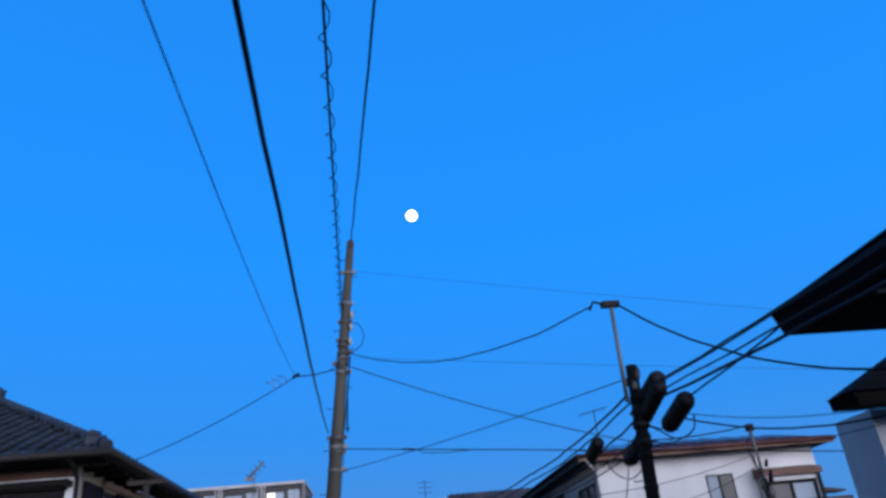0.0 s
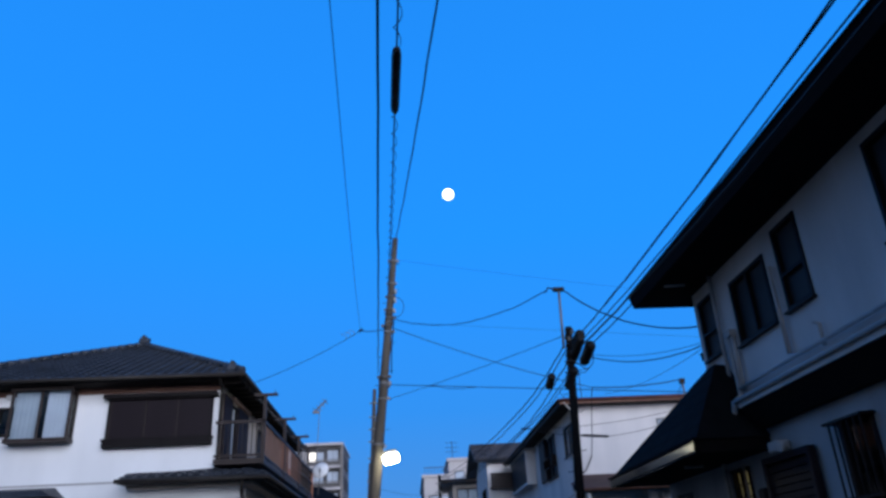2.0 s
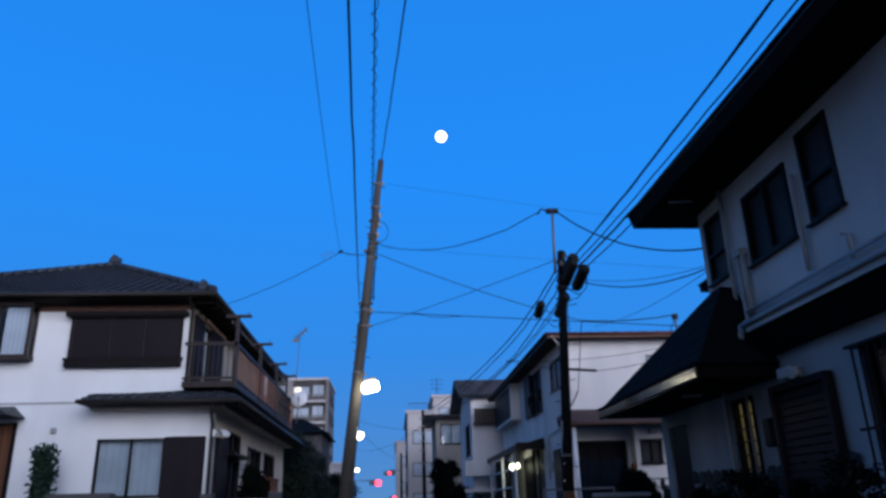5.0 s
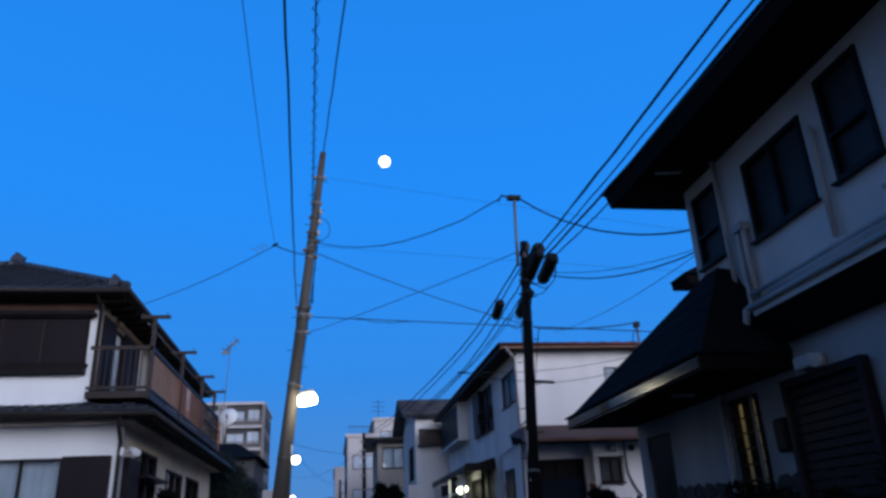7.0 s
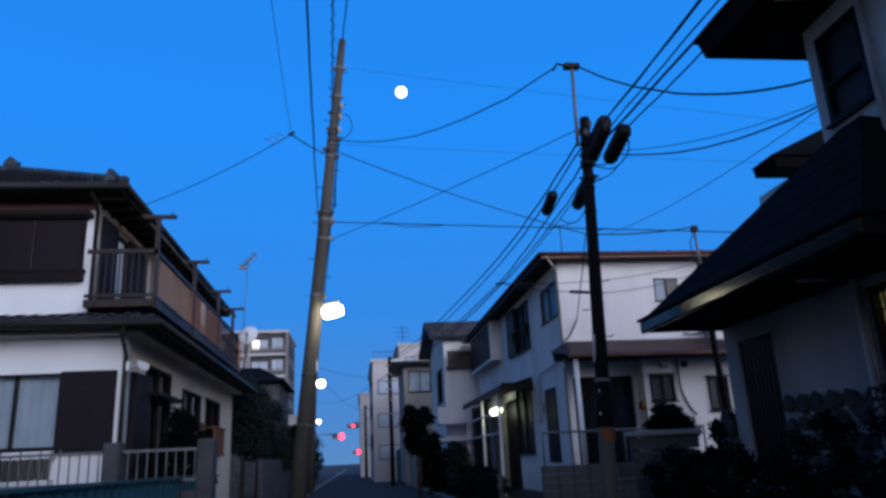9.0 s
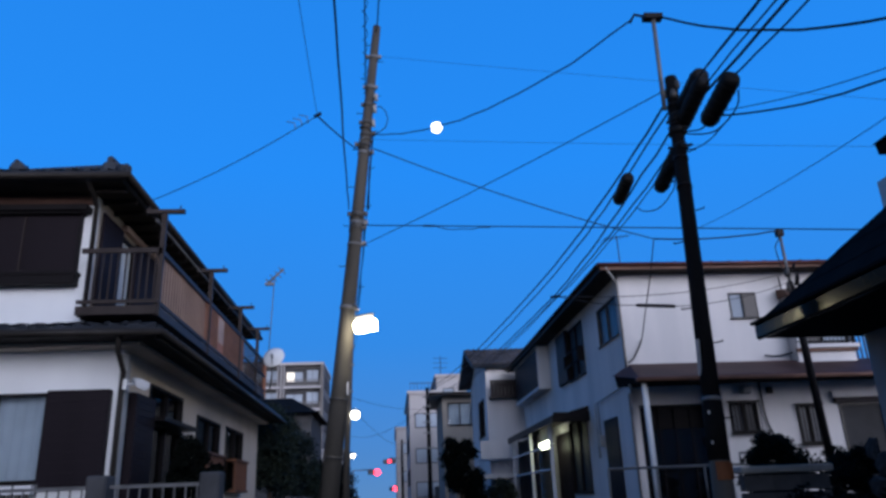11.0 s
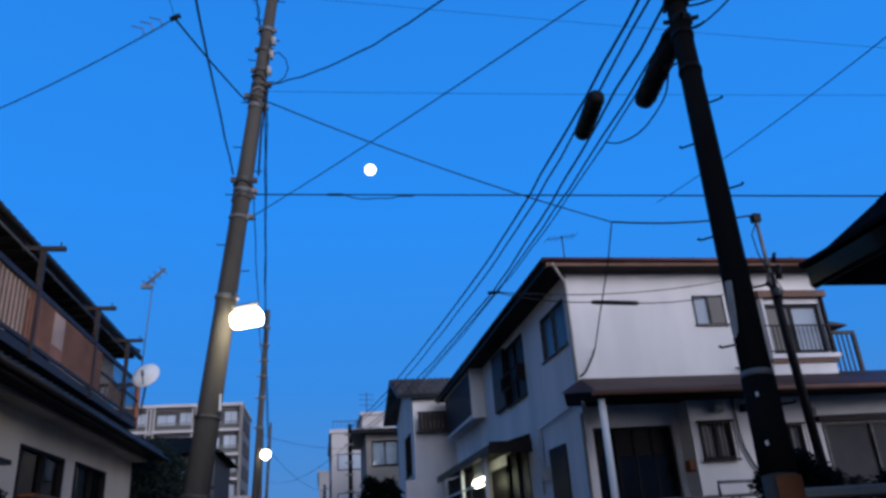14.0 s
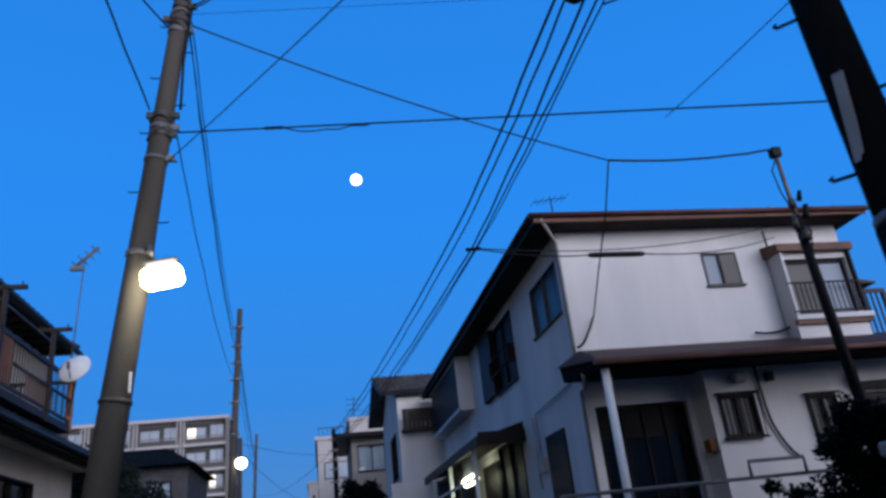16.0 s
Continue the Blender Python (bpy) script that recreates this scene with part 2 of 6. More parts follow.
def hull_prism(bm, bottom, top):
    """Closed body between two outlines with the same number of corners."""
    a, b = [bm.verts.new(p) for p in bottom], [bm.verts.new(p) for p in top]
    bm.faces.new(a[::-1])
    bm.faces.new(b)
    for i in range(len(a)):
        j = (i + 1) % len(a)
        bm.faces.new((a[i], a[j], b[j], b[i]))


def soften(bm, w=0.01):
    bmesh.ops.recalc_face_normals(bm, faces=bm.faces)
    bmesh.ops.bevel(bm, geom=list(bm.edges), offset=w, segments=1, affect="EDGES", clamp_overlap=True)


def part(name, bm, mat, parent=None, label="", kind=""):
    bmesh.ops.recalc_face_normals(bm, faces=bm.faces)
    me = bpy.data.meshes.new(name)
    bm.to_mesh(me)
    bm.free()
    me.materials.append(mat)
    ob = new(name, me)
    if parent is not None:
        ob.parent = parent
        if parent.type == "EMPTY":
            ob.matrix_parent_inverse = Matrix.Translation(-parent.location)
    return tagged(ob, label, kind=kind)


def thing(name, base, label, category, group="", kind=""):
    ob = new(name)
    ob.empty_display_size = 0.3
    ob.location = base
    return tagged(ob, label, category, group, kind)


def B():
    return bmesh.new()


def boxes(parent, name, mat, rows, label=""):
    """Separate box-shaped parts under one thing."""
    for r in rows:
        bm = bmesh.new()
        box(bm, *r)
        part(name, bm, mat, parent, label)


FACES = {"y-": lambda p, u, d, z: (u, p - d, z), "x-": lambda p, u, d, z: (p - d, u, z), "x+": lambda p, u, d, z: (p + d, u, z), "y+": lambda p, u, d, z: (u, p + d, z)}


def fbox(bm, face, p, u0, u1, d0, d1, z0, z1):
    """A box on a wall face: u along the wall, d outwards from the plane p."""
    a, b = FACES[face](p, u0, d0, z0), FACES[face](p, u1, d1, z1)
    return box(bm, min(a[0], b[0]), max(a[0], b[0]), min(a[1], b[1]), max(a[1], b[1]), a[2], b[2])


def grid_body(bm, face, p, d0, d1, us, zs, open_at):
    """One connected slab between the depths d0 and d1 over a grid of cells, without the open ones."""
    f = FACES[face]
    nu, nz = len(us) - 1, len(zs) - 1
    solid = {(i, j) for i in range(nu) for j in range(nz) if not open_at((us[i] + us[i + 1]) / 2, (zs[j] + zs[j + 1]) / 2)}
    vs = {}

    def v(i, j, d):
        if (i, j, d) not in vs:
            vs[i, j, d] = bm.verts.new(f(p, us[i], d, zs[j]))
        return vs[i, j, d]

    for i, j in solid:
        for d in (d0, d1):
            bm.faces.new((v(i, j, d), v(i + 1, j, d), v(i + 1, j + 1, d), v(i, j + 1, d)))
        for di, dj, a, b in ((-1, 0, (i, j), (i, j + 1)), (1, 0, (i + 1, j), (i + 1, j + 1)), (0, -1, (i, j), (i + 1, j)), (0, 1, (i, j + 1), (i + 1, j + 1))):
            if (i + di, j + dj) not in solid:
                bm.faces.new((v(*a, d0), v(*b, d0), v(*b, d1), v(*a, d1)))


def wall(parent, face, p, u0, u1, z0, z1, openings, mat, th=0.16, name="wall", label=""):
    """A wall behind the plane p with openings (u0, u1, z0, z1) cut through it."""
    us = sorted({u0, u1, *[o[0] for o in openings], *[o[1] for o in openings]})
    zs = sorted({z0, z1, *[o[2] for o in openings], *[o[3] for o in openings]})
    bm = B()
    grid_body(bm, face, p, -th, 0, us, zs, lambda u, z: any(o[0] < u < o[1] and o[2] < z < o[3] for o in openings))
    return part(name, bm, mat, parent, label)


def repeat(name, parent, bm, mat, places):
    """Alike pieces on one mesh, each an object of its own under its thing or part."""
    me = bpy.data.meshes.new(name)
    bmesh.ops.recalc_face_normals(bm, faces=bm.faces)
    bm.to_mesh(me)
    bm.free()
    me.materials.append(mat)
    for q in places:
        ob = new(name, me)
        ob.parent = parent
        if parent.type == "EMPTY":
            ob.matrix_parent_inverse = Matrix.Translation(-parent.location)
        ob.location = q


def slats(parent, face, p, u0, u1, d0, d1, z0, h, step, n, mat, name="slat"):
    bm = B()
    fbox(bm, face, p, u0, u1, d0, d1, z0, z0 + h)
    repeat(name, parent, bm, mat, [(0, 0, step * k) for k in range(n)])


def bars(parent, face, p, u0, w, d0, d1, z0, z1, step, n, mat, name="bar"):
    bm = B()
    fbox(bm, face, p, u0, u0 + w, d0, d1, z0, z1)
    a = Vector(FACES[face](p, step, 0, 0)) - Vector(FACES[face](p, 0, 0, 0))
    repeat(name, parent, bm, mat, [a * k for k in range(n)])


def window(parent, face, p, u0, u1, z0, z1, panes=2, frame=None, out=0.03, bar=0.05, curtain=None, pane=None, label="", sill=True, mid=False):
    """A sliding window in its opening: frame, panes and what hangs behind them."""
    frame = frame or M_DARK
    w = (u1 - u0) / panes
    us = [u0]
    for k in range(panes):
        us += [u0 + k * w + (bar if k == 0 else bar * 0.45), u0 + (k + 1) * w - (bar if k == panes - 1 else bar * 0.45)]
    us.append(u1)
    zm = z0 + 0.42 * (z1 - z0)
    zs = [z0, z0 + bar] + ([zm - 0.02, zm + 0.02] if mid else []) + [z1 - bar, z1]
    holes = list(zip(us[1:-1:2], us[2:-1:2]))
    gaps = list(zip(zs[1:-1:2], zs[2:-1:2]))
    bm = B()
    grid_body(bm, face, p, -0.10, out, us, zs, lambda u, z: any(a < u < b for a, b in holes) and any(a < z < b for a, b in gaps))
    win = part("window", bm, frame, parent, label)
    if sill:
        bm = B()
        fbox(bm, face, p, u0 - 0.04, u1 + 0.04, -0.02, out + 0.05, z0 - 0.03, z0 - 0.001)
        part("sill", bm, frame, win)
    for k in range(panes):
        bm = B()
        fbox(bm, face, p, u0 + k * w + bar * 0.5, u0 + (k + 1) * w - bar * 0.5, -0.045 - 0.02 * (k % 2), -0.040 - 0.02 * (k % 2), z0 + bar * 0.6, z1 - bar * 0.6)
        g = part("pane", bm, pane or M_GLASS, win)
        g.visible_shadow = False
    if curtain:
        bm = B()
        f = FACES[face]
        n = int((u1 - u0) / 0.05)
        cols = []
        for i in range(n + 1):
            u = u0 + (u1 - u0) * i / n
            d = -0.17 + 0.02 * math.sin(i * 1.9) + 0.008 * math.sin(i * 0.53)
            cols.append([bm.verts.new(f(p, u, d, z)) for z in (z0, z1)])
        for a, b in zip(cols, cols[1:]):
            bm.faces.new((a[0], b[0], b[1], a[1])).smooth = True
        part("curtain", bm, curtain, win)
    return win


def gutter(parent, pts, mat, r=0.06, name="gutter", label=""):
    bm = B()
    tube(bm, pts, r, 8)
    return part(name, bm, mat, parent, label)


def pipe(parent, pts, mat, r=0.04, name="downpipe", label=""):
    bm = B()
    tube(bm, pts, r, 8)
    return part(name, bm, mat, parent, label)


def tiles(parent, e0, e1, r0, r1, mat, tw=0.27, th=0.26, amp=0.035, label="", name="roof_tiles", lap=0.045):
    """Pantiles on a slope from the eave e0-e1 up to the ridge r0-r1, each row lapping the one below."""
    e0, e1, r0, r1 = map(Vector, (e0, e1, r0, r1))
    up = ((r0 + r1) / 2 - (e0 + e1) / 2)
    along = (e1 - e0)
    up = up - along * (up.dot(along) / along.length_squared)
    nrm = along.cross(up).normalized()
    if nrm.z < 0:
        nrm = -nrm
    rows = max(1, int(up.length / th))
    cols = max(1, int(along.length / tw))
    verts, faces = [], []
    for j in range(rows):
        va, vb = j / rows, min(1, (j + 1.08) / rows)
        for i in range(cols):
            u = [i / cols, (i + 0.33) / cols, (i + 0.66) / cols, (i + 1) / cols]
            la0, la1 = (r0 - e0).dot(along) / along.length_squared, 1 + (r1 - e1).dot(along) / along.length_squared
            lo, hi = la0 * va, 1 + (la1 - 1) * va
            if u[3] <= lo or u[0] >= hi:
                continue
            k = len(verts)
            h = (0.2, -0.6, 0.5, 1.0)
            for v, lift in ((va, lap), (vb, lap * 0.27)):
                lo2, hi2 = la0 * v, 1 + (la1 - 1) * v
                for q, hh in zip(u, h):
                    q = min(max(q, lo2), hi2)
                    verts.append(e0 + along * q + up * v + nrm * (lift + amp * hh))
            for q in u:
                q = min(max(q, lo), hi)
                verts.append(e0 + along * q + up * va + nrm * -0.005)
            for q in range(3):
                faces.append((k + q, k + q + 1, k + 5 + q, k + 4 + q))
                faces.append((k + 8 + q, k + 9 + q, k + 1 + q, k + q))
    me = bpy.data.meshes.new(name)
    me.from_pydata([tuple(v) for v in verts], [], faces)
    me.materials.append(mat)
    ob = new(name, me)
    ob.parent = parent
    if parent.type == "EMPTY":
        ob.matrix_parent_inverse = Matrix.Translation(-parent.location)
    return tagged(ob, label, kind="stuff")


def slab(parent, corners, th, mat, name="roof", label=""):
    bm = B()
    hull_prism(bm, [(x, y, z - th) for x, y, z in corners], corners)
    return part(name, bm, mat, parent, label)


def catenary(a, b, sag, n=18, wob=0.0, seed=0):
    a, b = Vector(a), Vector(b)
    rnd = random.Random(seed)
    out = []
    for i in range(n + 1):
        u = i / n
        p = a.lerp(b, u)
        p.z -= 4 * sag * u * (1 - u)
        if wob and 0 < i < n:
            p += Vector((rnd.uniform(-wob, wob), rnd.uniform(-wob, wob), rnd.uniform(-wob, wob)))
        out.append(p)
    return out


def curve(pts, steps=6):
    """A smooth run of points through the given ones."""
    p = [Vector(q) for q in pts]
    p = [p[0] * 2 - p[1]] + p + [p[-1] * 2 - p[-2]]
    out = []
    for a, b, c, d in zip(p, p[1:], p[2:], p[3:]):
        for k in range(steps):
            u = k / steps
            out.append(0.5 * (2 * b + (c - a) * u + (2 * a - 5 * b + 4 * c - d) * u * u + (3 * b - a - 3 * c + d) * u ** 3))
    return out + [p[-2]]


def cable(a, b, sag, r=0.012, n=18, wob=0.0, label="thin black overhead cable between poles", seed=0, name="overhead_cable"):
    bm = B()
    tube(bm, catenary(a, b, sag, n, wob, seed), r, 6)
    return tagged(part(name, bm, M_CABLE), label, "cable", "overhead cables")


def leaves(bm, rnd, centre, size, count, leaf, squash=1.0, hollow=0.55):
    """Small leaf blades in an uneven shell about a centre."""
    for _ in range(count):
        d = Vector((rnd.gauss(0, 1), rnd.gauss(0, 1), rnd.gauss(0, 1))).normalized()
        k = hollow + (1 - hollow) * rnd.random()
        bulge = 0.8 + 0.35 * noise.noise(d * 2.3 + Vector(centre))
        p = Vector(centre) + Vector((d.x * size, d.y * size, d.z * size * squash)) * k * bulge
        a = Vector((rnd.gauss(0, 1), rnd.gauss(0, 1), rnd.gauss(0, 1))).normalized()
        b = a.orthogonal().normalized() * leaf * 0.4
        a = a * leaf * rnd.uniform(0.7, 1.3)
        vs = [bm.verts.new(p - a * 0.5), bm.verts.new(p + b), bm.verts.new(p + a * 0.5), bm.verts.new(p - b)]
        bm.faces.new(vs)


def tree(base, height, crown, label, seed, clumps=14, per=260, leaf=0.09, mat=None, squash=0.8, category="tree", name="tree", trunk_r=0.09, low=0.35):
    """Trunk, limbs and a crown of leaf clumps that reaches from low * height to the top, widest in the middle."""
    rnd = random.Random(seed)
    t = thing(name, base, label, category)
    x, y, z = base
    bm = B()
    tip = Vector((x + 0.05, y, z + height - crown * 0.4))
    tube(bm, [base, (x + 0.03, y + 0.02, z + height * 0.35), tip], [trunk_r, trunk_r * 0.8, trunk_r * 0.3], 8)
    cents = []
    span = height * (1 - low)
    for k in range(clumps):
        a = 2.4 * k + rnd.uniform(-0.4, 0.4)
        v = (k + 0.5) / clumps
        wide = crown * (0.35 + 0.65 * math.sin(math.pi * min(1, 0.12 + 0.80 * v))) * 0.72
        rr = wide * (0.35 + 0.65 * rnd.random())
        c = Vector((x + rr * math.cos(a), y + rr * math.sin(a), z + height * low + crown * 0.3 + (span - crown * 0.62) * v))
        cents.append(c)
        tube(bm, [Vector((x, y, z + height * 0.25)).lerp(tip, 0.2 + 0.7 * v), c], [trunk_r * 0.35, 0.012], 5)
    part("trunk", bm, M_BARK, t)
    bm = B()
    for c in cents:
        leaves(bm, rnd, c, crown * rnd.uniform(0.38, 0.52), per, leaf, squash, 0.35)
    part("crown", bm, mat or M_LEAF, t, kind="stuff")
    return t
# ---- ground and street ----
bm = B()
box(bm, -900, 900, -300, 1500, -0.6, -0.06)
tagged(part("ground", bm, M_GROUND), "bare dark ground of house plots", "ground", kind="structure")
bm = B()
box(bm, -2.3, 3.5, -40, 220, -0.3, 0.0)
tagged(part("road", bm, M_ASPHALT), "narrow worn asphalt residential street", "road", kind="structure")
for x0, x1 in ((-2.62, -2.3), (3.5, 3.82)):
    bm = B()
    box(bm, x0, x1, -40, 220, -0.3, 0.03)
    tagged(part("kerb", bm, M_KERB), "pale concrete gutter strip along the street", "kerb", kind="structure")

# unseen plain house blocks, added behind and beside the camera to block low sky light
for x0, x1, y0, y1, h in ((-34, -3.2, -30, -22, 7.2), (-3.2, 3.6, -60, -52, 6.5), (3.6, 34, -30, -22, 7.0), (-20, -9.0, -18, -8, 6.4), (-20, -10.2, -5, 8.5, 6.8)):
    bm = B()
    box(bm, x0, x1, y0, y1, -0.06, h)
    hull_prism(bm, [(x0 - 0.5, y0 - 0.5, h + 0.002), (x1 + 0.5, y0 - 0.5, h + 0.002), (x1 + 0.5, y1 + 0.5, h + 0.002), (x0 - 0.5, y1 + 0.5, h + 0.002)],
               [(x0 + 2, y0 + 3, h + 1.5), (x1 - 2, y0 + 3, h + 1.5), (x1 - 2, y1 - 3, h + 1.5), (x0 + 2, y1 - 3, h + 1.5)])
    tagged(part("light_blocker", bm, M_STUCCO_B), "unseen plain house block added to block low light", "house row", kind="structure")

# ---- moon ----
bm = B()
bmesh.ops.create_icosphere(bm, subdivisions=4, radius=25.5)
for f in bm.faces:
    f.smooth = True
moon = tagged(part("moon", bm, M_MOON), "bright full moon in the clear dusk sky", "moon", kind="structure")
moon.location = (226.5, 3000.0, 1620.6)

# ---- white two-storey house with tiled roof ----
hl = thing("house", (-8, 22, 0), "white stucco two-storey house with dark tiled hip roof and brown balcony", "house")
FY, SX, UX, BY = 17.1, -4.1, -4.8, 29.3
op_up = [(-7.66, -4.98, 5.02, 6.3), (-10.05, -8.52, 5.24, 6.5), (-10.85, -10.12, 5.42, 6.15)]
wall(hl, "y-", FY, -13.0, UX, 4.15, 6.58, op_up, M_STUCCO, label="white stucco upper front wall")
wall(hl, "y-", FY, -13.0, SX, 0.28, 4.15, [(-6.72, -5.16, 1.95, 3.27), (-10.25, -8.65, 0.9, 3.7)], M_STUCCO, label="white stucco lower front wall")
op_side = [(18.5, 20.6, 1.2, 3.6), (21.8, 24.0, 1.9, 3.42), (24.7, 26.9, 1.9, 3.45)]
wall(hl, "x+", SX, FY + 0.16, BY, 0.3, 4.0, op_side, M_STUCCO_WARM, label="lower side wall with warm lamp light and shade in its colour")
wall(hl, "x+", UX, FY + 0.16, BY, 4.0, 6.58, [(18.25, 20.45, 4.5, 6.36), (22.2, 24.4, 4.5, 6.3)], M_STUCCO_WARM, label="upper side wall behind the balcony with light and shade in its colour")
boxes(hl, "wall", M_STUCCO, [(-13.0, UX - 0.16, BY - 0.16, BY, 0.3, 6.58), (-13.0, -12.84, FY + 0.16, BY - 0.16, 0.3, 6.58)])
bm = B()
box(bm, -12.84, SX - 0.16, FY + 0.16, BY - 0.16, 3.85, 3.98)
part("floor", bm, M_ROOM, hl)
bm = B()
fbox(bm, "y-", FY, -13.0, -7.2, 0, 0.02, 4.12, 4.16)
part("trim_band", bm, M_PIPE, hl, "thin grey expansion joint strip")
bm = B()
box(bm, -13.05, -4.05, FY - 0.05, BY + 0.05, -0.05, 0.3)
part("foundation", bm, M_BLOCK, hl)
# upper roof
E0, E1 = (-13.3, 16.42, 6.70), (-4.13, 16.42, 6.70)
E2, E3 = (-4.13, 29.0, 6.70), (-13.3, 29.0, 6.70)
R0, R1 = (-8.66, 21.75, 9.12), (-8.66, 25.2, 9.12)
bm = B()
vs = [bm.verts.new(p) for p in (E0, E1, E2, E3, R0, R1)]
for f in ((0, 1, 4), (1, 2, 5, 4), (2, 3, 5), (3, 0, 4, 5), (3, 2, 1, 0)):
    bm.faces.new([vs[i] for i in f])
roof = part("roof", bm, M_TILE, hl, "dark grey clay tile hip roof")
tiles(roof, E0, E1, R0, R0, M_TILE)
tiles(roof, E1, E2, R0, R1, M_TILE)
bm = B()
for a, b in ((E0, R0), (E1, R0), (E2, R1), (R0, R1)):
    a, b = Vector(a) + Vector((0, 0, 0.06)), Vector(b) + Vector((0, 0, 0.08))
    n = int((b - a).length / 0.3)
    for k in range(n):
        p, q = a.lerp(b, k / n), a.lerp(b, (k + 0.93) / n)
        tube(bm, [p, q], [0.10, 0.088], 8)
part("ridge_cap", bm, M_TILE, roof)
for p, s in ((E1, 1.0), (R0, 1.05)):
    bm = B()
    m = Matrix.Translation(Vector(p) + Vector((-0.32, 0.30, 0.10) if p == E1 else (0, 0, 0.1)))
    box(bm, -0.14 * s, 0.14 * s, -0.16 * s, 0.16 * s, -0.02, 0.20 * s, m)
    soften(bm, 0.05)
    for dx in (-0.11, 0.11):
        tube(bm, [m @ Vector((dx * s, -0.12, 0.06)), m @ Vector((dx * s, 0.12, 0.17 * s))], 0.055, 8)
    tube(bm, [m @ Vector((0, -0.16, 0.21)), m @ Vector((0, 0.14, 0.24))], 0.06, 8)
    part("ridge_end_tile", bm, M_TILE, roof, "moulded ridge end ornament tile")
slab(hl, [(-13.25, 16.5, 6.68), (-4.2, 16.5, 6.68), (-4.2, 28.9, 6.68), (-13.25, 28.9, 6.68)], 0.1, M_SOFFIT, "soffit", "dark boarded soffit under the eaves")
bm = B()
box(bm, -13.0, UX, FY - 0.032, FY - 0.002, 6.41, 6.577)
part("frieze_board", bm, M_FASCIA, hl, "brown timber board below the front eaves")
bm = B()
box(bm, -4.78, -4.22, 16.75, 16.81, 6.50, 6.578)
repeat("rafter_end", hl, bm, M_SOFFIT, [(0, 0.53 * k, 0) for k in range(23)])
gutter(hl, [(-13.3, 16.36, 6.66), (-4.07, 16.36, 6.64), (-4.07, 29.0, 6.62)], M_PIPE_D, 0.065, label="dark brown round gutter")
# shutters, bay window, door
bm = B()
fbox(bm, "y-", FY, -7.66, -4.98, -0.06, 0.10, 5.20, 6.2)
soften(bm, 0.008)
w = part("shutter", bm, M_SHUTTER, hl, "closed dark brown shutter of the upper front window")
slats(w, "y-", FY, -7.60, -5.04, 0.10, 0.112, 5.23, 0.025, 0.044, 22, M_SHUTTER)
bm = B()
fbox(bm, "y-", FY, -7.78, -4.86, 0, 0.26, 6.24, 6.34)
fbox(bm, "y-", FY, -7.70, -4.94, 0, 0.20, 6.2, 6.24)
part("shutter_hood", bm, M_DARK, hl)
bm = B()
fbox(bm, "y-", FY, -7.70, -4.94, 0, 0.20, 4.98, 5.18)
soften(bm, 0.01)
fbox(bm, "y-", FY, -7.72, -4.92, 0.0, 0.215, 5.14, 5.2)
for u in (-7.66, -6.72, -5.0):
    fbox(bm, "y-", FY, u, u + 0.05, 0.10, 0.13, 5.2, 6.2)
part("shutter_rail", bm, M_DARK, hl)
bm = B()
fbox(bm, "y-", FY, -6.70, -6.675, 0.115, 0.135, 5.22, 6.18)
repeat("shutter_stile", hl, bm, M_STEEL, [(0, 0, 0), (0.82, 0, 0), (-0.9, 0, 0)])
bm = B()
fbox(bm, "y-", FY, -10.08, -8.5, 0.0, 0.42, 6.48, 6.56)
bay = part("bay_window", bm, M_STEEL, hl, "brown framed bay window with pale curtains")
bm = B()
fbox(bm, "y-", FY, -10.08, -8.5, 0.0, 0.40, 5.16, 5.26)
part("sill", bm, M_STEEL, bay)
for u, d0, d1 in ((-10.06, 0.30, 0.36), (-9.33, 0.30, 0.36), (-8.58, 0.30, 0.36), (-10.06, 0.0, 0.05), (-8.58, 0.0, 0.05)):
    bm = B()
    fbox(bm, "y-", FY, u, u + 0.06, d0, d1, 5.26, 6.48)
    part("mullion", bm, M_STEEL, bay)
for u0, u1 in ((-10.0, -9.33), (-9.27, -8.58)):
    bm = B()
    fbox(bm, "y-", FY, u0, u1, 0.325, 0.33, 5.26, 6.48)
    part("pane", bm, M_GLASS, bay).visible_shadow = False
bm = B()
fbox(bm, "y-", FY, -8.555, -8.55, 0.05, 0.30, 5.26, 6.48)
part("pane", bm, M_GLASS, bay).visible_shadow = False
for u0, u1, mt in ((-10.0, -9.36, M_CURTAIN), (-9.2, -8.64, M_LACE)):
    bm = B()
    cols = []
    for i in range(17):
        u = u0 + (u1 - u0) * i / 16
        cols.append([bm.verts.new((u, FY - 0.2 + 0.02 * math.sin(i * 2.1), z)) for z in (5.26, 6.48)])
    for a, b in zip(cols, cols[1:]):
        bm.faces.new((a[0], b[0], b[1], a[1])).smooth = True
    part("curtain", bm, mt, bay)
window(hl, "y-", FY, -10.85, -10.12, 5.42, 6.15, 2, label="small brown framed window")
bm = B()
fbox(bm, "y-", FY, -10.35, -10.2, 0, 0.1, 6.35, 6.47)
soften(bm, 0.03)
part("vent_hood", bm, M_WHITE, hl)
window(hl, "y-", FY, -6.72, -5.16, 1.95, 3.27, 2, curtain=M_CURTAIN, label="ground floor window with pale drawn curtains", bar=0.032)
bm = B()
fbox(bm, "y-", FY, -5.14, -4.2, 0.0, 0.14, 1.85, 3.29)
soften(bm, 0.012)
w = part("shutter_box", bm, M_SHUTTER, hl, "dark brown steel shutter storage box")
slats(w, "y-", FY, -5.10, -4.24, 0.14, 0.146, 1.92, 0.11, 0.15, 9, M_SHUTTER)
bm = B()
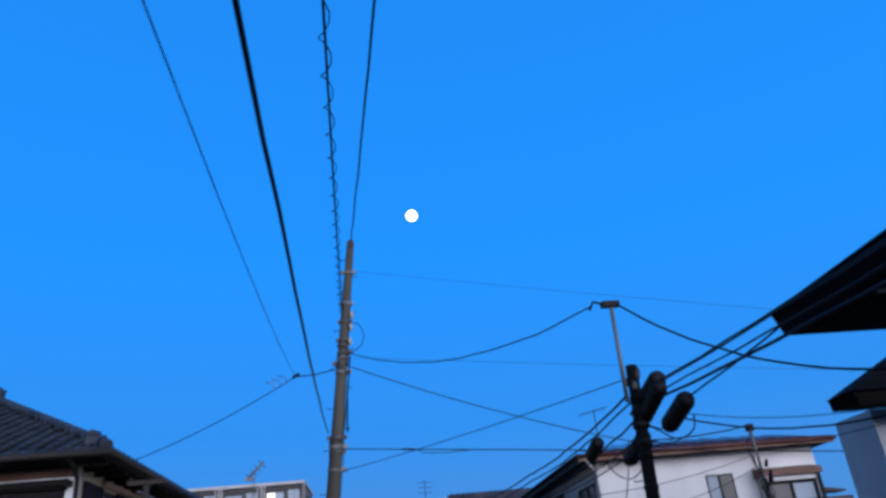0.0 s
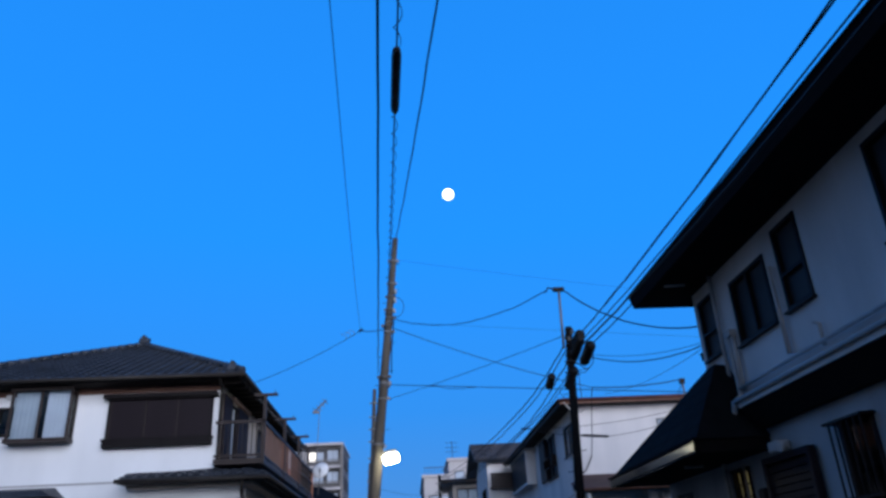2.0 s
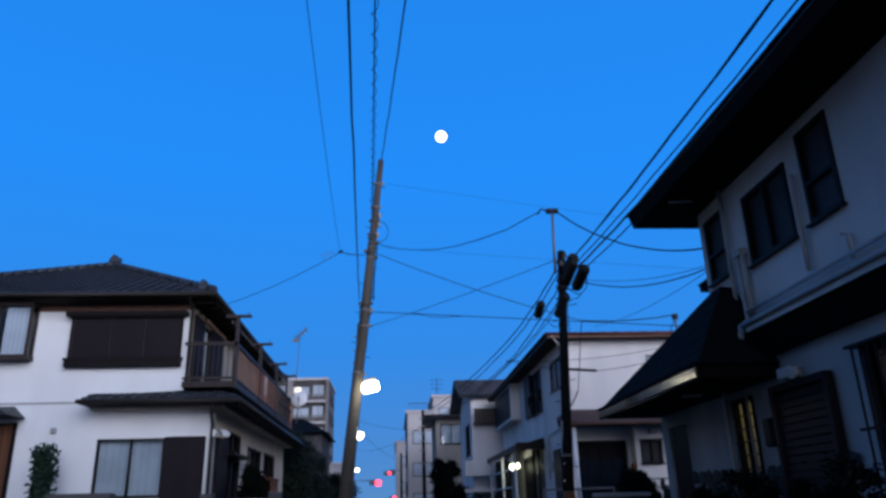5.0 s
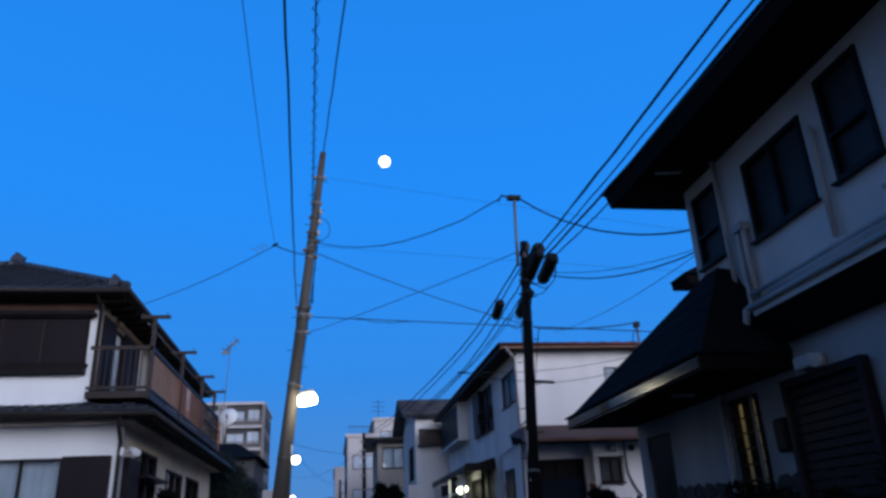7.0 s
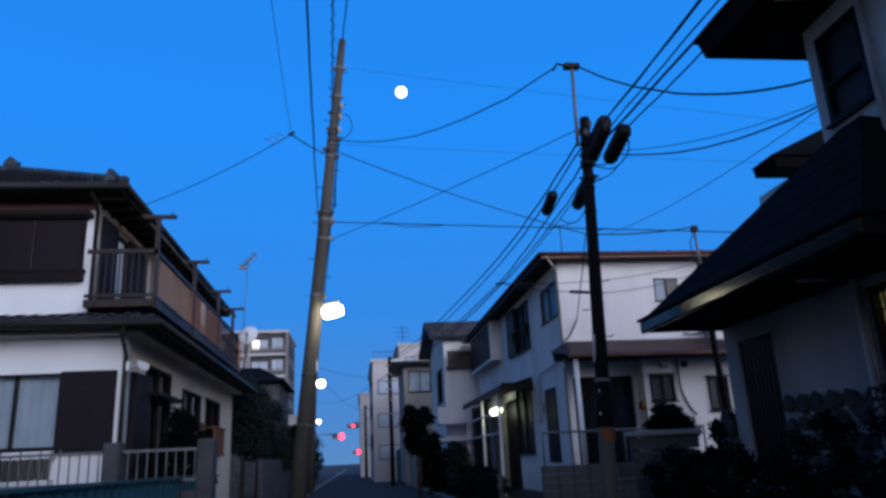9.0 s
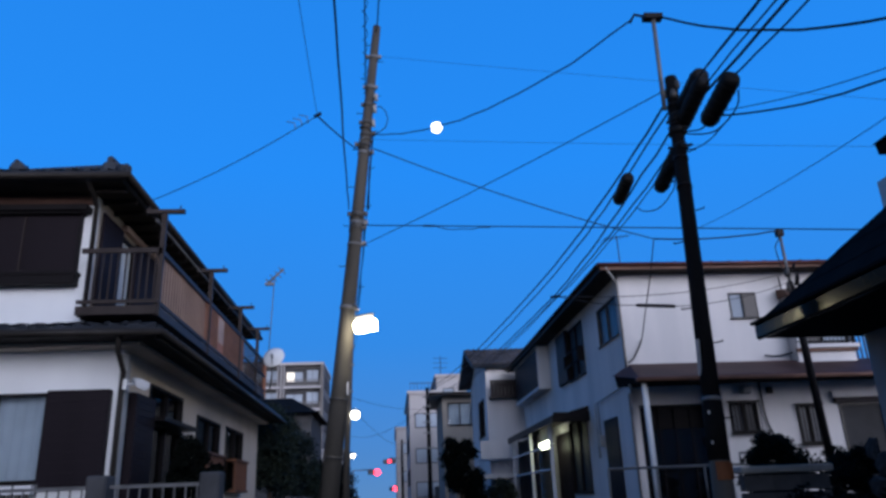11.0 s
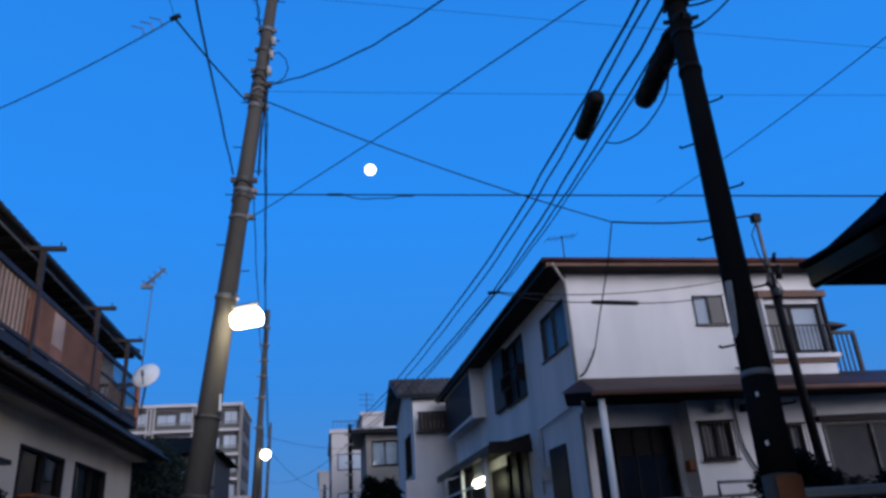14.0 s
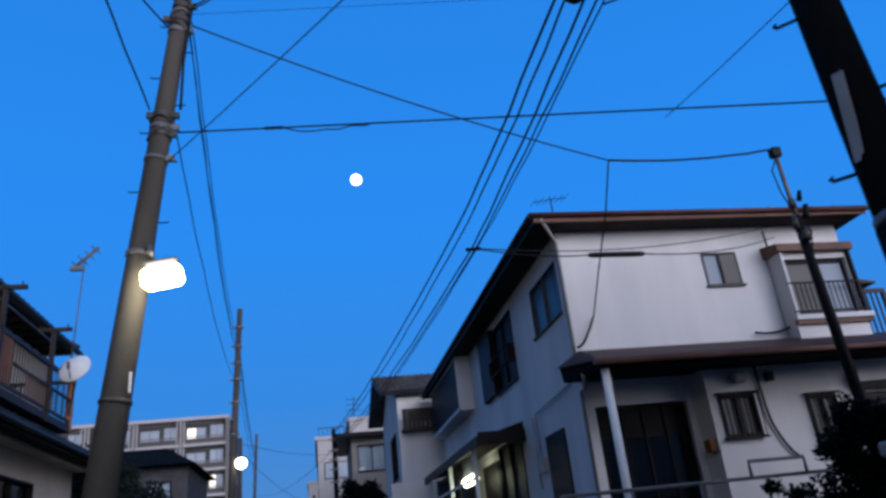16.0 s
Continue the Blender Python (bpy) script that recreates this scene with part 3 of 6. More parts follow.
fbox(bm, "y-", FY, -6.8, -5.14, 0.0, 0.24, 1.78, 1.9)
w = part("window_shelf", bm, M_WHITE, hl, "white slatted shelf under the window")
bars(w, "y-", FY, -6.8, 0.08, 0.18, 0.22, 1.42, 1.78, 0.11, 15, M_BAND)
bm = B()
fbox(bm, "y-", FY, -6.8, -5.14, 0.0, 0.23, 1.34, 1.42)
part("lower_ledge", bm, M_WHITE, w)
bm = B()
fbox(bm, "y-", FY, -10.2, -8.7, -0.1, -0.04, 0.9, 3.65)
door = part("door", bm, M_WOOD, hl, "brown timber front door with narrow glass strips")
bars(door, "y-", FY, -10.18, 0.13, -0.04, -0.02, 0.95, 3.6, 0.165, 9, M_WOOD, "board")
for k, u in enumerate((-9.82, -9.57, -9.2)):
    bm = B()
    fbox(bm, "y-", FY, u, u + 0.10, -0.02, -0.01, 1.2, 3.45)
    part("glass_strip", bm, M_LACE, door)
bm = B()
fbox(bm, "y-", FY, -10.28, -10.20, -0.12, 0.05, 0.9, 3.7)
repeat("door_frame", door, bm, M_DARK, [(0, 0, 0), (1.59, 0, 0)])
bm = B()
hull_prism(bm, [(-10.75, FY - 0.9, 3.78), (-8.45, FY - 0.9, 3.78), (-8.45, FY, 3.78), (-10.75, FY, 3.78)],
           [(-10.6, FY - 0.75, 3.95), (-8.75, FY - 0.75, 3.95), (-8.75, FY, 4.08), (-10.6, FY, 4.08)])
part("door_canopy", bm, M_TILE, hl, "dark sheet canopy above the door")
bm = B()
fbox(bm, "y-", FY, -7.83, -7.70, 0, 0.06, 3.42, 3.56)
soften(bm, 0.015)
part("door_bell", bm, M_PIPE, hl)
# lower pent roof wrapping the corner
bm = B()
hull_prism(bm, [(-6.95, 16.45, 4.04), (-3.45, 16.45, 4.02), (-3.45, 29.6, 4.02), (-4.8, 29.6, 4.02), (-4.8, FY - 0.01, 4.02), (-6.95, FY - 0.01, 4.04)],
           [(-6.95, 16.45, 4.10), (-3.45, 16.45, 4.10), (-3.45, 29.6, 4.10), (-4.8, 29.6, 4.44), (-4.8, FY - 0.01, 4.40), (-6.95, FY - 0.01, 4.30)])
pent = part("pent_roof", bm, M_TILE, hl, "tiled pent roof above the ground floor")
tiles(pent, (-6.95, 16.42, 4.12), (-3.42, 16.42, 4.12), (-6.95, FY, 4.34), (-4.1, FY, 4.34), M_TILE)
tiles(pent, (-3.42, 16.42, 4.12), (-3.42, 29.6, 4.12), (-4.1, FY, 4.34), (-4.1, 29.6, 4.34), M_TILE)
bm = B()
box(bm, -6.97, -3.38, 16.36, 16.42, 3.99, 4.09)
box(bm, -3.42, -3.36, 16.42, 29.6, 3.94, 4.09)
part("fascia", bm, M_DARK, hl)
gutter(hl, [(-7.02, 16.31, 4.06), (-3.31, 16.31, 4.03), (-3.31, 29.7, 4.0)], M_PIPE_D, 0.055)
slab(hl, [(-6.93, 16.44, 4.035), (-3.44, 16.44, 4.035), (-3.44, 29.6, 4.035), (-6.93, 29.6, 4.035)], 0.04, M_SOFFIT, "soffit", "dark soffit under the pent roof")
# pale strip puts the light spill beside the wall onto the dark soffit
bm = B()
box(bm, SX + 0.002, SX + 0.34, FY - 0.30, 29.4, 3.93, 3.99)
box(bm, -6.9, SX + 0.002, FY - 0.30, FY - 0.002, 3.93, 3.99)
part("soffit_board", bm, M_STUCCO_WARM, hl, "pale inner soffit strip standing for light spill along the wall")
pipe(hl, [(-3.95, 16.4, 4.0), (-4.0, 16.55, 3.8), (-4.05, 17.02, 3.55), (-4.06, 17.03, 3.2), (-4.06, 17.03, 0.1)], M_PIPE_D, 0.04, label="dark downpipe at the corner")
bm = B()
box(bm, -4.13, -4.02, 17.08, 17.25, 0.1, 3.85)
part("corner_post", bm, M_PIPE, hl, "pale grey corner trim")
pipe(hl, [(-4.72, 16.45, 6.6), (-4.74, 16.8, 6.45), (-4.77, 17.02, 6.35), (-4.77, 17.02, 4.4)], M_PIPE_D, 0.04)
# side windows
window(hl, "x+", SX, 18.5, 20.6, 1.2, 2.95, 2, label="tall side window below a transom")
window(hl, "x+", SX, 18.5, 20.6, 3.02, 3.6, 2, label="transom window")
window(hl, "x+", SX, 21.8, 24.0, 1.9, 3.42, 2, label="dark side window")
window(hl, "x+", SX, 24.7, 26.9, 1.9, 3.45, 2, label="dark side window")
bm = B()
fbox(bm, "x+", SX, 17.45, 18.46, 0.0, 0.15, 1.0, 3.3)
soften(bm, 0.01)
w = part("shutter_box", bm, M_SHUTTER, hl, "brown slatted shutter storage box")
slats(w, "x+", SX, 17.5, 18.41, 0.15, 0.158, 1.08, 0.07, 0.11, 20, M_SHUTTER)
bm = B()
fbox(bm, "x+", SX, 18.45, 20.7, 0.0, 0.32, 2.95, 3.02)
part("window_hood", bm, M_DARK, hl)
for y0 in (22.0, 25.0):
    bm = B()
    fbox(bm, "x+", SX, y0 - 0.05, y0 + 1.7, 0.0, 0.26, 2.6, 2.65)
    w = part("window_rail_top", bm, M_WOOD, hl)
    bars(w, "x+", SX, y0, 0.1, 0.2, 0.23, 1.9, 2.6, 0.14, 12, M_WOOD, "rail_board")
    bm = B()
    fbox(bm, "x+", SX, y0 - 0.05, y0 + 1.7, 0.0, 0.26, 1.84, 1.9)
    part("window_rail", bm, M_WOOD, hl, "brown timber window rail")
for y0, y1 in ((18.25, 20.45), (22.2, 24.4)):
    window(hl, "x+", UX, y0, y1, 4.5, 6.3, 3 if y0 < 20 else 2, label="balcony sliding window", pane=M_SCREEN if y0 > 20 else M_CURTAIN)
bm = B()
cols = []
for i in range(15):
    u = 18.3 + 0.62 * i / 14
    cols.append([bm.verts.new((UX - 0.2 + 0.02 * math.sin(i * 2.1), u, z)) for z in (4.5, 6.32)])
for a, b in zip(cols, cols[1:]):
    bm.faces.new((a[0], b[0], b[1], a[1])).smooth = True
part("curtain", bm, M_CURTAIN, hl, "pale curtain behind the balcony window")
for y0, y1 in ((17.3, 18.22), (19.0, 20.42)):
    bm = B()
    fbox(bm, "x+", UX, y0, y1, 0.035, 0.075, 4.58, 6.36)
    w = part("shutter", bm, M_SHUTTER, hl, "dark brown ribbed sliding shutter on the balcony")
    bars(w, "x+", UX, y0 + 0.02, 0.05, 0.075, 0.088, 4.62, 6.34, 0.1, int((y1 - y0) / 0.1), M_SHUTTER, "rib")
bm = B()
fbox(bm, "x+", UX, 18.3, 20.6, 0.0, 0.10, 6.40, 6.50)
part("lintel", bm, M_BALC_T, hl, "faded tan lintel board")
# security light
sl = thing("security_light", (-3.75, 16.75, 3.2), "small white twin security light on the house corner", "light")
bm = B()
box(bm, -4.06, -3.98, 17.0, 17.14, 3.28, 3.44)
tube(bm, [(-4.0, 17.07, 3.36), (-3.78, 16.95, 3.36)], 0.025, 8)
part("bracket", bm, M_WHITE, sl)
for dy in (-0.09, 0.09):
    bm = B()
    tube(bm, [(-3.82, 16.95 + dy, 3.40), (-3.70, 16.85 + dy, 3.33), (-3.66, 16.81 + dy, 3.31)], [0.045, 0.07, 0.075], 10)
    part("lamp_head", bm, M_WHITE, sl)
# balcony
ba = thing("balcony", (-4.1, 22, 4.4), "brown steel balcony with ribbed panels and laundry pole stands", "balcony")
BX, B0, B1 = -3.55, 16.75, 27.1
bm = B()
box(bm, UX, BX, B0, B1, 4.42, 4.56)
part("deck", bm, M_STEEL, ba)
bm = B()
box(bm, BX - 0.05, BX, B0, B1, 5.44, 5.52)
box(bm, UX, BX, B0, B0 + 0.05, 5.44, 5.52)
box(bm, BX - 0.04, BX - 0.005, B0, B1, 4.60, 4.66)
box(bm, UX, BX, B0 + 0.005, B0 + 0.04, 4.60, 4.66)
box(bm, UX, BX, B1 - 0.05, B1, 5.44, 5.52)
box(bm, BX - 0.04, BX - 0.005, 23.9, B1 - 0.1, 5.04, 5.085)
part("handrail", bm, M_STEEL, ba)
for k in range(10):
    bm = B()
    u = UX + 0.1 + k * 0.118
    box(bm, u, u + 0.022, B0 + 0.012, B0 + 0.034, 4.66, 5.44)
    part("baluster", bm, M_STEEL, ba)
for i, y in enumerate((16.80, 20.1, 23.2, 25.6)):
    bm = B()
    box(bm, BX - 0.06, BX + 0.02, y, y + 0.07, 4.4, 6.16)
    box(bm, BX - 0.32, BX + 0.30, y, y + 0.07, 6.14, 6.21)
    tube(bm, [(BX - 0.28, y + 0.035, 6.21), (BX - 0.28, y + 0.035, 6.28)], 0.012, 6)
    tube(bm, [(BX + 0.22, y + 0.035, 6.21), (BX + 0.22, y + 0.035, 6.28)], 0.012, 6)
    part("laundry_stand", bm, M_STEEL, ba, "upright with a cross bar for laundry poles")
bm = B()
box(bm, BX - 0.046, BX - 0.030, -0.008, 0.008, 4.66, 5.44)
repeat("panel_bar", ba, bm, M_RIB, [(0, 17.0 + 0.15 * k, 0) for k in range(20)])
bm = B()
box(bm, BX - 0.046, BX - 0.030, -0.008, 0.008, 4.66, 5.44)
repeat("end_section_bar", ba, bm, M_STEEL, [(0, 23.9 + 0.13 * k, 0) for k in range(24)])
bm = B()
box(bm, BX - 0.066, BX - 0.05, 17.0, 19.9, 4.66, 5.44)
part("backing_panel", bm, M_BALC_T, ba, "faded tan sheet behind the dark bars")
bm = B()
box(bm, BX - 0.036, BX - 0.024, 19.9, 23.8, 4.66, 5.44)
w = part("backing_panel", bm, M_BALC, ba, "red-brown ribbed sheet panel")
bm = B()
box(bm, BX - 0.024, BX - 0.010, -0.012, 0.012, 4.66, 5.44)
repeat("rib", w, bm, M_RIB, [(0, 19.98 + 0.115 * k, 0) for k in range(34) if not 20.95 < 19.98 + 0.115 * k < 21.52])
bm = B()
box(bm, BX - 0.07, BX - 0.052, 24.6, 26.0, 4.62, 5.035)
part("leaning_board", bm, M_BALC_T, ba, "tan board behind the open end bars")
bm = B()
box(bm, BX - 0.022, BX - 0.014, 21.0, 21.5, 4.86, 5.40)
part("pale_panel", bm, M_BALC_T, ba, "pale replacement panel")
bm = B()
box(bm, BX - 0.11, BX + 0.01, B1 - 0.1, B1 + 0.01, 4.42, 5.50)
soften(bm, 0.01)
part("end_post", bm, M_BALC, ba, "red-brown square end post")
bm = B()
box(bm, -0.008, 0.008, B1 - 0.034, B1 - 0.018, 4.66, 5.44)
repeat("end_bar", ba, bm, M_STEEL, [(UX + 0.1 + 0.118 * k, 0, 0) for k in range(10)])
bm = B()
tube(bm, [(-3.72, 16.0 + 0.9, 6.05), (-3.72, 26.0, 6.05)], 0.018, 6)
part("laundry_pole", bm, M_GALV, ba)
# rooftop antenna and dish on the far end of the house
an = thing("tv_antenna", (-4.0, 26.3, 5.5), "small grey television antenna on a thin mast", "antenna")
bm = B()
tube(bm, [(-3.3, 25.9, 5.4), (-3.2, 25.85, 7.75)], 0.014, 6)
part("mast", bm, M_GALV, an)
bm = B()
tube(bm, [(-3.40, 25.85, 7.55), (-2.95, 25.85, 8.0)], 0.035, 6)
for k in range(4):
    c = Vector((-3.35, 25.85, 7.6)).lerp(Vector((-3.0, 25.85, 7.95)), k / 3)
    tube(bm, [c + Vector((-0.10, 0, 0.10)), c + Vector((0.10, 0, -0.10))], 0.014, 5)
box(bm, -3.46, -3.2, 25.8, 25.9, 7.5, 7.58)
part("aerial", bm, M_GALV, an)
di = thing("satellite_dish", (-3.1, 25.4, 4.6), "white satellite dish on a balcony post", "dish")
bm = B()
rings = []
for j in range(6):
    r = 0.30 * j / 5
    rings.append([bm.verts.new((r * math.cos(a), r * r * 0.9, 1.05 * r * math.sin(a))) for a in [2 * math.pi * k / 24 for k in range(24)]])
for a, b in zip(rings, rings[1:]):
    for k in range(24):
        f = bm.faces.new((a[k], a[(k + 1) % 24], b[(k + 1) % 24], b[k]))
        f.smooth = True
bmesh.ops.remove_doubles(bm, verts=bm.verts, dist=0.0005)
ex = bmesh.ops.extrude_face_region(bm, geom=list(bm.faces))
bmesh.ops.translate(bm, vec=(0, 0.012, 0), verts=[v for v in ex["geom"] if isinstance(v, bmesh.types.BMVert)])
bm.transform(Matrix.Translation((-3.09, 25.35, 5.36)) @ Euler((radians(-25), 0, radians(-12))).to_matrix().to_4x4())
part("reflector", bm, M_WHITE, di)
bm = B()
tube(bm, [(-3.09, 25.4, 5.36), (-3.12, 25.75, 5.3), (-3.2, 25.75, 4.5)], 0.022, 6)
part("mount", bm, M_GALV, di)
bm = B()
tube(bm, [(-3.09, 25.3, 5.1), (-3.05, 25.0, 5.25)], 0.012, 6)
tube(bm, [(-3.05, 25.02, 5.22), (-3.05, 24.94, 5.32)], 0.03, 8)
part("feed_arm", bm, M_GALV, di)
# front fence of the yard
fe = thing("yard_fence", (-5.5, 15.8, 0), "grey block base with low metal rail fence", "fence")
blk = bpy.data.meshes.new("block")
bm = B()
box(bm, -0.19, 0.19, -0.07, 0.07, 0, 0.185)
soften(bm, 0.008)
bm.to_mesh(blk)
bm.free()
blk.materials.append(M_BLOCK)


def blocks(parent, x0, x1, y, rows, turn=0.0, z=0.0):
    n = int(round((x1 - x0) / 0.395))
    for j in range(rows):
        for i in range(n):
            ob = new("block", blk)
            ob.parent, ob.matrix_parent_inverse = parent, Matrix.Translation(-parent.location)
            u = x0 + 0.2 + 0.395 * i
            ob.location = (u, y, z + 0.195 * j) if not turn else (y, u, z + 0.195 * j)
            ob.rotation_euler = (0, 0, turn)


blocks(fe, -9.0, -2.3, 15.8, 6)
for x in (-6.44, -3.76, -2.3):
    bm = B()
    box(bm, x - 0.68 if x < -6 else x - 0.13, x + 0.68 if x < -6 else x + 0.13, 15.62, 15.98, 0, 2.02 if x < -5 else 1.95)
    soften(bm, 0.02)
    part("pillar", bm, M_BLOCK, fe, "dark grey gate pillar")
bm = B()
for z in (1.30, 1.78):
    box(bm, -9.0, -2.3, 15.78, 15.82, z, z + 0.045)
part("rail", bm, M_GALV, fe)
for k in range(44):
    bm = B()
    x = -8.95 + k * 0.15
    box(bm, x, x + 0.018, 15.79, 15.81, 1.32, 1.80 + 0.08 * (k % 2 if x < -4.3 else 0))
    part("fence_bar", bm, M_GALV, fe)
# teal sheet fence
te = thing("sheet_fence", (-2.75, 13, 0), "teal coated sheet metal fence along the street", "fence")
for k in range(9):
    bm = B()
    y0 = 9.4 + k * 0.9
    cols = []
    for i in range(13):
        x = -2.72 + (0.025 if (i // 2) % 2 else 0.0)
        cols.append([bm.verts.new((x, y0 + 0.9 * i / 12 - 0.002, z)) for z in (0.02, 1.34)])
    for a, b in zip(cols, cols[1:]):
        bm.faces.new((a[0], b[0], b[1], a[1]))
    ex = bmesh.ops.extrude_face_region(bm, geom=list(bm.faces))
    bmesh.ops.translate(bm, vec=(-0.012, 0, 0), verts=[v for v in ex["geom"] if isinstance(v, bmesh.types.BMVert)])
    part("sheet", bm, M_TEAL, te)
bm = B()
box(bm, -2.76, -2.66, 9.4, 17.5, 1.34, 1.38)
for k in range(5):
    box(bm, -2.80, -2.745, 9.4 + 2.0 * k, 9.46 + 2.0 * k, 0.0, 1.34)
part("frame", bm, M_TEAL, te)

# ---- large dark house beside the camera ----
hn = thing("house", (9, 5, 0), "large grey stucco house with deep black eaves and hooded porch roof", "house")
NX, NY = 5.51, 10.15
opn = [(9.25, 9.95, 4.84, 5.92), (7.33, 8.58, 4.72, 5.79), (6.28, 6.97, 4.74, 5.98), (3.2, 4.6, 4.74, 5.98), (0.2, 1.6, 4.74, 5.98)]
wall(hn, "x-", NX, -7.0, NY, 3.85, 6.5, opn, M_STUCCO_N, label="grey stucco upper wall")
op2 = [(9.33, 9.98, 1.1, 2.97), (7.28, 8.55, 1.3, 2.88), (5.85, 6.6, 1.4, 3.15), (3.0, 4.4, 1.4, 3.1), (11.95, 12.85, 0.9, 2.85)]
wall(hn, "x-", NX + 0.04, -7.0, 13.2, 0.2, 3.85, op2, M_STUCCO_N_SHADE, label="coarse grey stucco lower wall darkened for the shade by the porch")
boxes(hn, "wall", M_STUCCO_N, [(5.71, 14, NY - 0.16, NY, 3.85, 6.5), (5.71, 14, 13.04, 13.2, 0.2, 3.6), (13.84, 14, -7, NY - 0.16, 0.2, 6.5), (5.71, 13.84, -7, -6.84, 0.2, 6.5)])
bm = B()
box(bm, 5.71, 13.84, -6.8, 10.0, 3.60, 3.84)
part("floor", bm, M_ROOM, hn)
for (u0, u1, z0, z1), n in zip(opn, (1, 2, 1, 2, 2)):
    window(hn, "x-", NX, u0, u1, z0, z1, n, label="dark aluminium upper window", mid=(n == 1), bar=0.06, pane=M_SCREEN)
window(hn, "x-", NX + 0.04, 7.28, 8.55, 1.3, 2.88, 2, label="dark ground floor window")
window(hn, "x-", NX + 0.04, 5.85, 6.6, 1.4, 3.15, 1, label="narrow barred window")
window(hn, "x-", NX + 0.04, 3.0, 4.4, 1.4, 3.1, 2, label="dark ground floor window")
window(hn, "x-", NX + 0.04, 9.33, 9.98, 1.1, 2.97, 2, pane=M_FROST, mid=True, label="narrow frosted window lit from inside")
bm = B()
fbox(bm, "x-", NX + 0.04, 11.95, 12.85, -0.1, -0.04, 0.9, 2.85)
w = part("door", bm, M_DARK, hn, "dark slatted entrance door")
bars(w, "x-", NX + 0.04, 12.0, 0.06, -0.04, -0.025, 0.95, 2.8, 0.1, 8, M_DARK, "slat")
# shutter slats over the ground floor window
bm = B()
grid_body(bm, "x-", NX + 0.04, 0.032, 0.14, [7.22, 7.3, 8.53, 8.61], [1.25, 1.33, 2.88, 2.97], lambda u, z: 7.3 < u < 8.53 and 1.33 < z < 2.88)
w = part("louvre", bm, M_SHUTTER, hn, "dark louvred window screen")
slats(w, "x-", NX + 0.04, 7.3, 8.53, 0.06, 0.09, 1.36, 0.082, 0.1, 15, M_SHUTTER)
bm = B()
fbox(bm, "x-", NX + 0.04, 5.8, 6.66, 0.0, 0.2, 3.1, 3.13)
w = part("window_grille", bm, M_DARK, hn)
slats(w, "x-", NX + 0.04, 5.8, 6.66, 0.14, 0.2, 1.4, 0.03, 0.8, 2, M_DARK, "cross_bar")
bars(w, "x-", NX + 0.04, 5.85, 0.02, 0.16, 0.18, 1.43, 3.1, 0.14, 6, M_DARK)
bm = B()
fbox(bm, "x-", NX + 0.04, 9.33, 9.98, 0.035, 0.06, 2.93, 2.97)
w = part("window_lattice", bm, M_DARK, hn, "dark lattice over the lit window")
slats(w, "x-", NX + 0.04, 9.34, 9.97, 0.035, 0.055, 1.18, 0.022, 0.19, 9, M_DARK, "cross_bar")
bars(w, "x-", NX + 0.04, 9.46, 0.018, 0.038, 0.052, 1.14, 2.93, 0.14, 3, M_DARK)
for y in (9.31, 9.985):
    bm = B()
    tube(bm, [(5.44, y, 1.05), (5.44, y, 3.0)], 0.02, 6)
    part("window_bar", bm, M_GALV, hn)
# belt roof between the storeys
bm = B()
hull_prism(bm, [(5.17, -7.2, 3.72), (5.54, -7.2, 3.72), (5.54, 8.45, 3.72), (5.17, 8.45, 3.72)],
           [(5.17, -7.2, 3.82), (5.54, -7.2, 3.99), (5.54, 8.45, 3.99), (5.17, 8.45, 3.82)])
part("belt_roof", bm, M_STUCCO_N, hn, "narrow grey roof band between the storeys")
# black underside holds dark paint and the shade below the band
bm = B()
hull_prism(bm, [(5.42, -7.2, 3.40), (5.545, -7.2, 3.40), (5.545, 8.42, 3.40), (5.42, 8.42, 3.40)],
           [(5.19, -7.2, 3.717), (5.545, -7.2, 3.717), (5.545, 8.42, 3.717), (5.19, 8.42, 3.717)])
part("belt_soffit", bm, M_SOFFIT_SHADE, hn, "coved underside of the roof band, black for dark paint and shade")
gutter(hn, [(5.14, -7.2, 3.86), (5.14, 8.5, 3.82)], M_PIPE, 0.035, label="grey gutter along the roof band")
pipe(hn, [(5.44, 6.26, 4.05), (5.44, 6.26, 4.34), (5.40, 6.32, 4.38)], M_PIPE, 0.028, "vent_pipe")
pipe(hn, [(5.42, -7.0, 4.18), (5.42, 8.8, 4.10)], M_PIPE, 0.03, "conduit", "grey conduit along the wall")
pipe(hn, [(5.2, 8.62, 3.86), (5.2, 8.66, 3.74), (5.2, 8.72, 3.6), (5.14, 8.78, 3.5)], M_PIPE, 0.045)
pipe(hn, [(5.44, 9.13, 6.3), (5.44, 9.13, 4.05)], M_PIPE, 0.035)
pipe(hn, [(5.44, 8.86, 5.0), (5.44, 8.86, 4.0), (5.24, 8.68, 3.86)], M_PIPE, 0.04)
pipe(hn, [(5.44, 8.72, 4.95), (5.44, 8.72, 4.05)], M_PIPE, 0.04)
pipe(hn, [(5.44, 7.13, 5.5), (5.44, 7.13, 4.2)], M_PIPE, 0.035)
bm = B()
box(bm, 5.38, 5.5, 8.68, 8.92, 4.95, 5.05)
part("pipe_cap", bm, M_PIPE, hn)
# main roof with deep eaves
bm = B()
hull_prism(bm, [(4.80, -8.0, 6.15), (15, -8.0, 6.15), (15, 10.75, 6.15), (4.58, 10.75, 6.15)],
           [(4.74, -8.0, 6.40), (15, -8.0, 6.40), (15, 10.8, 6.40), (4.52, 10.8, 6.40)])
part("soffit", bm, M_SOFFIT_SHADE, hn, "deep soffit coloured black for the shade under the eaves")
bm = B()
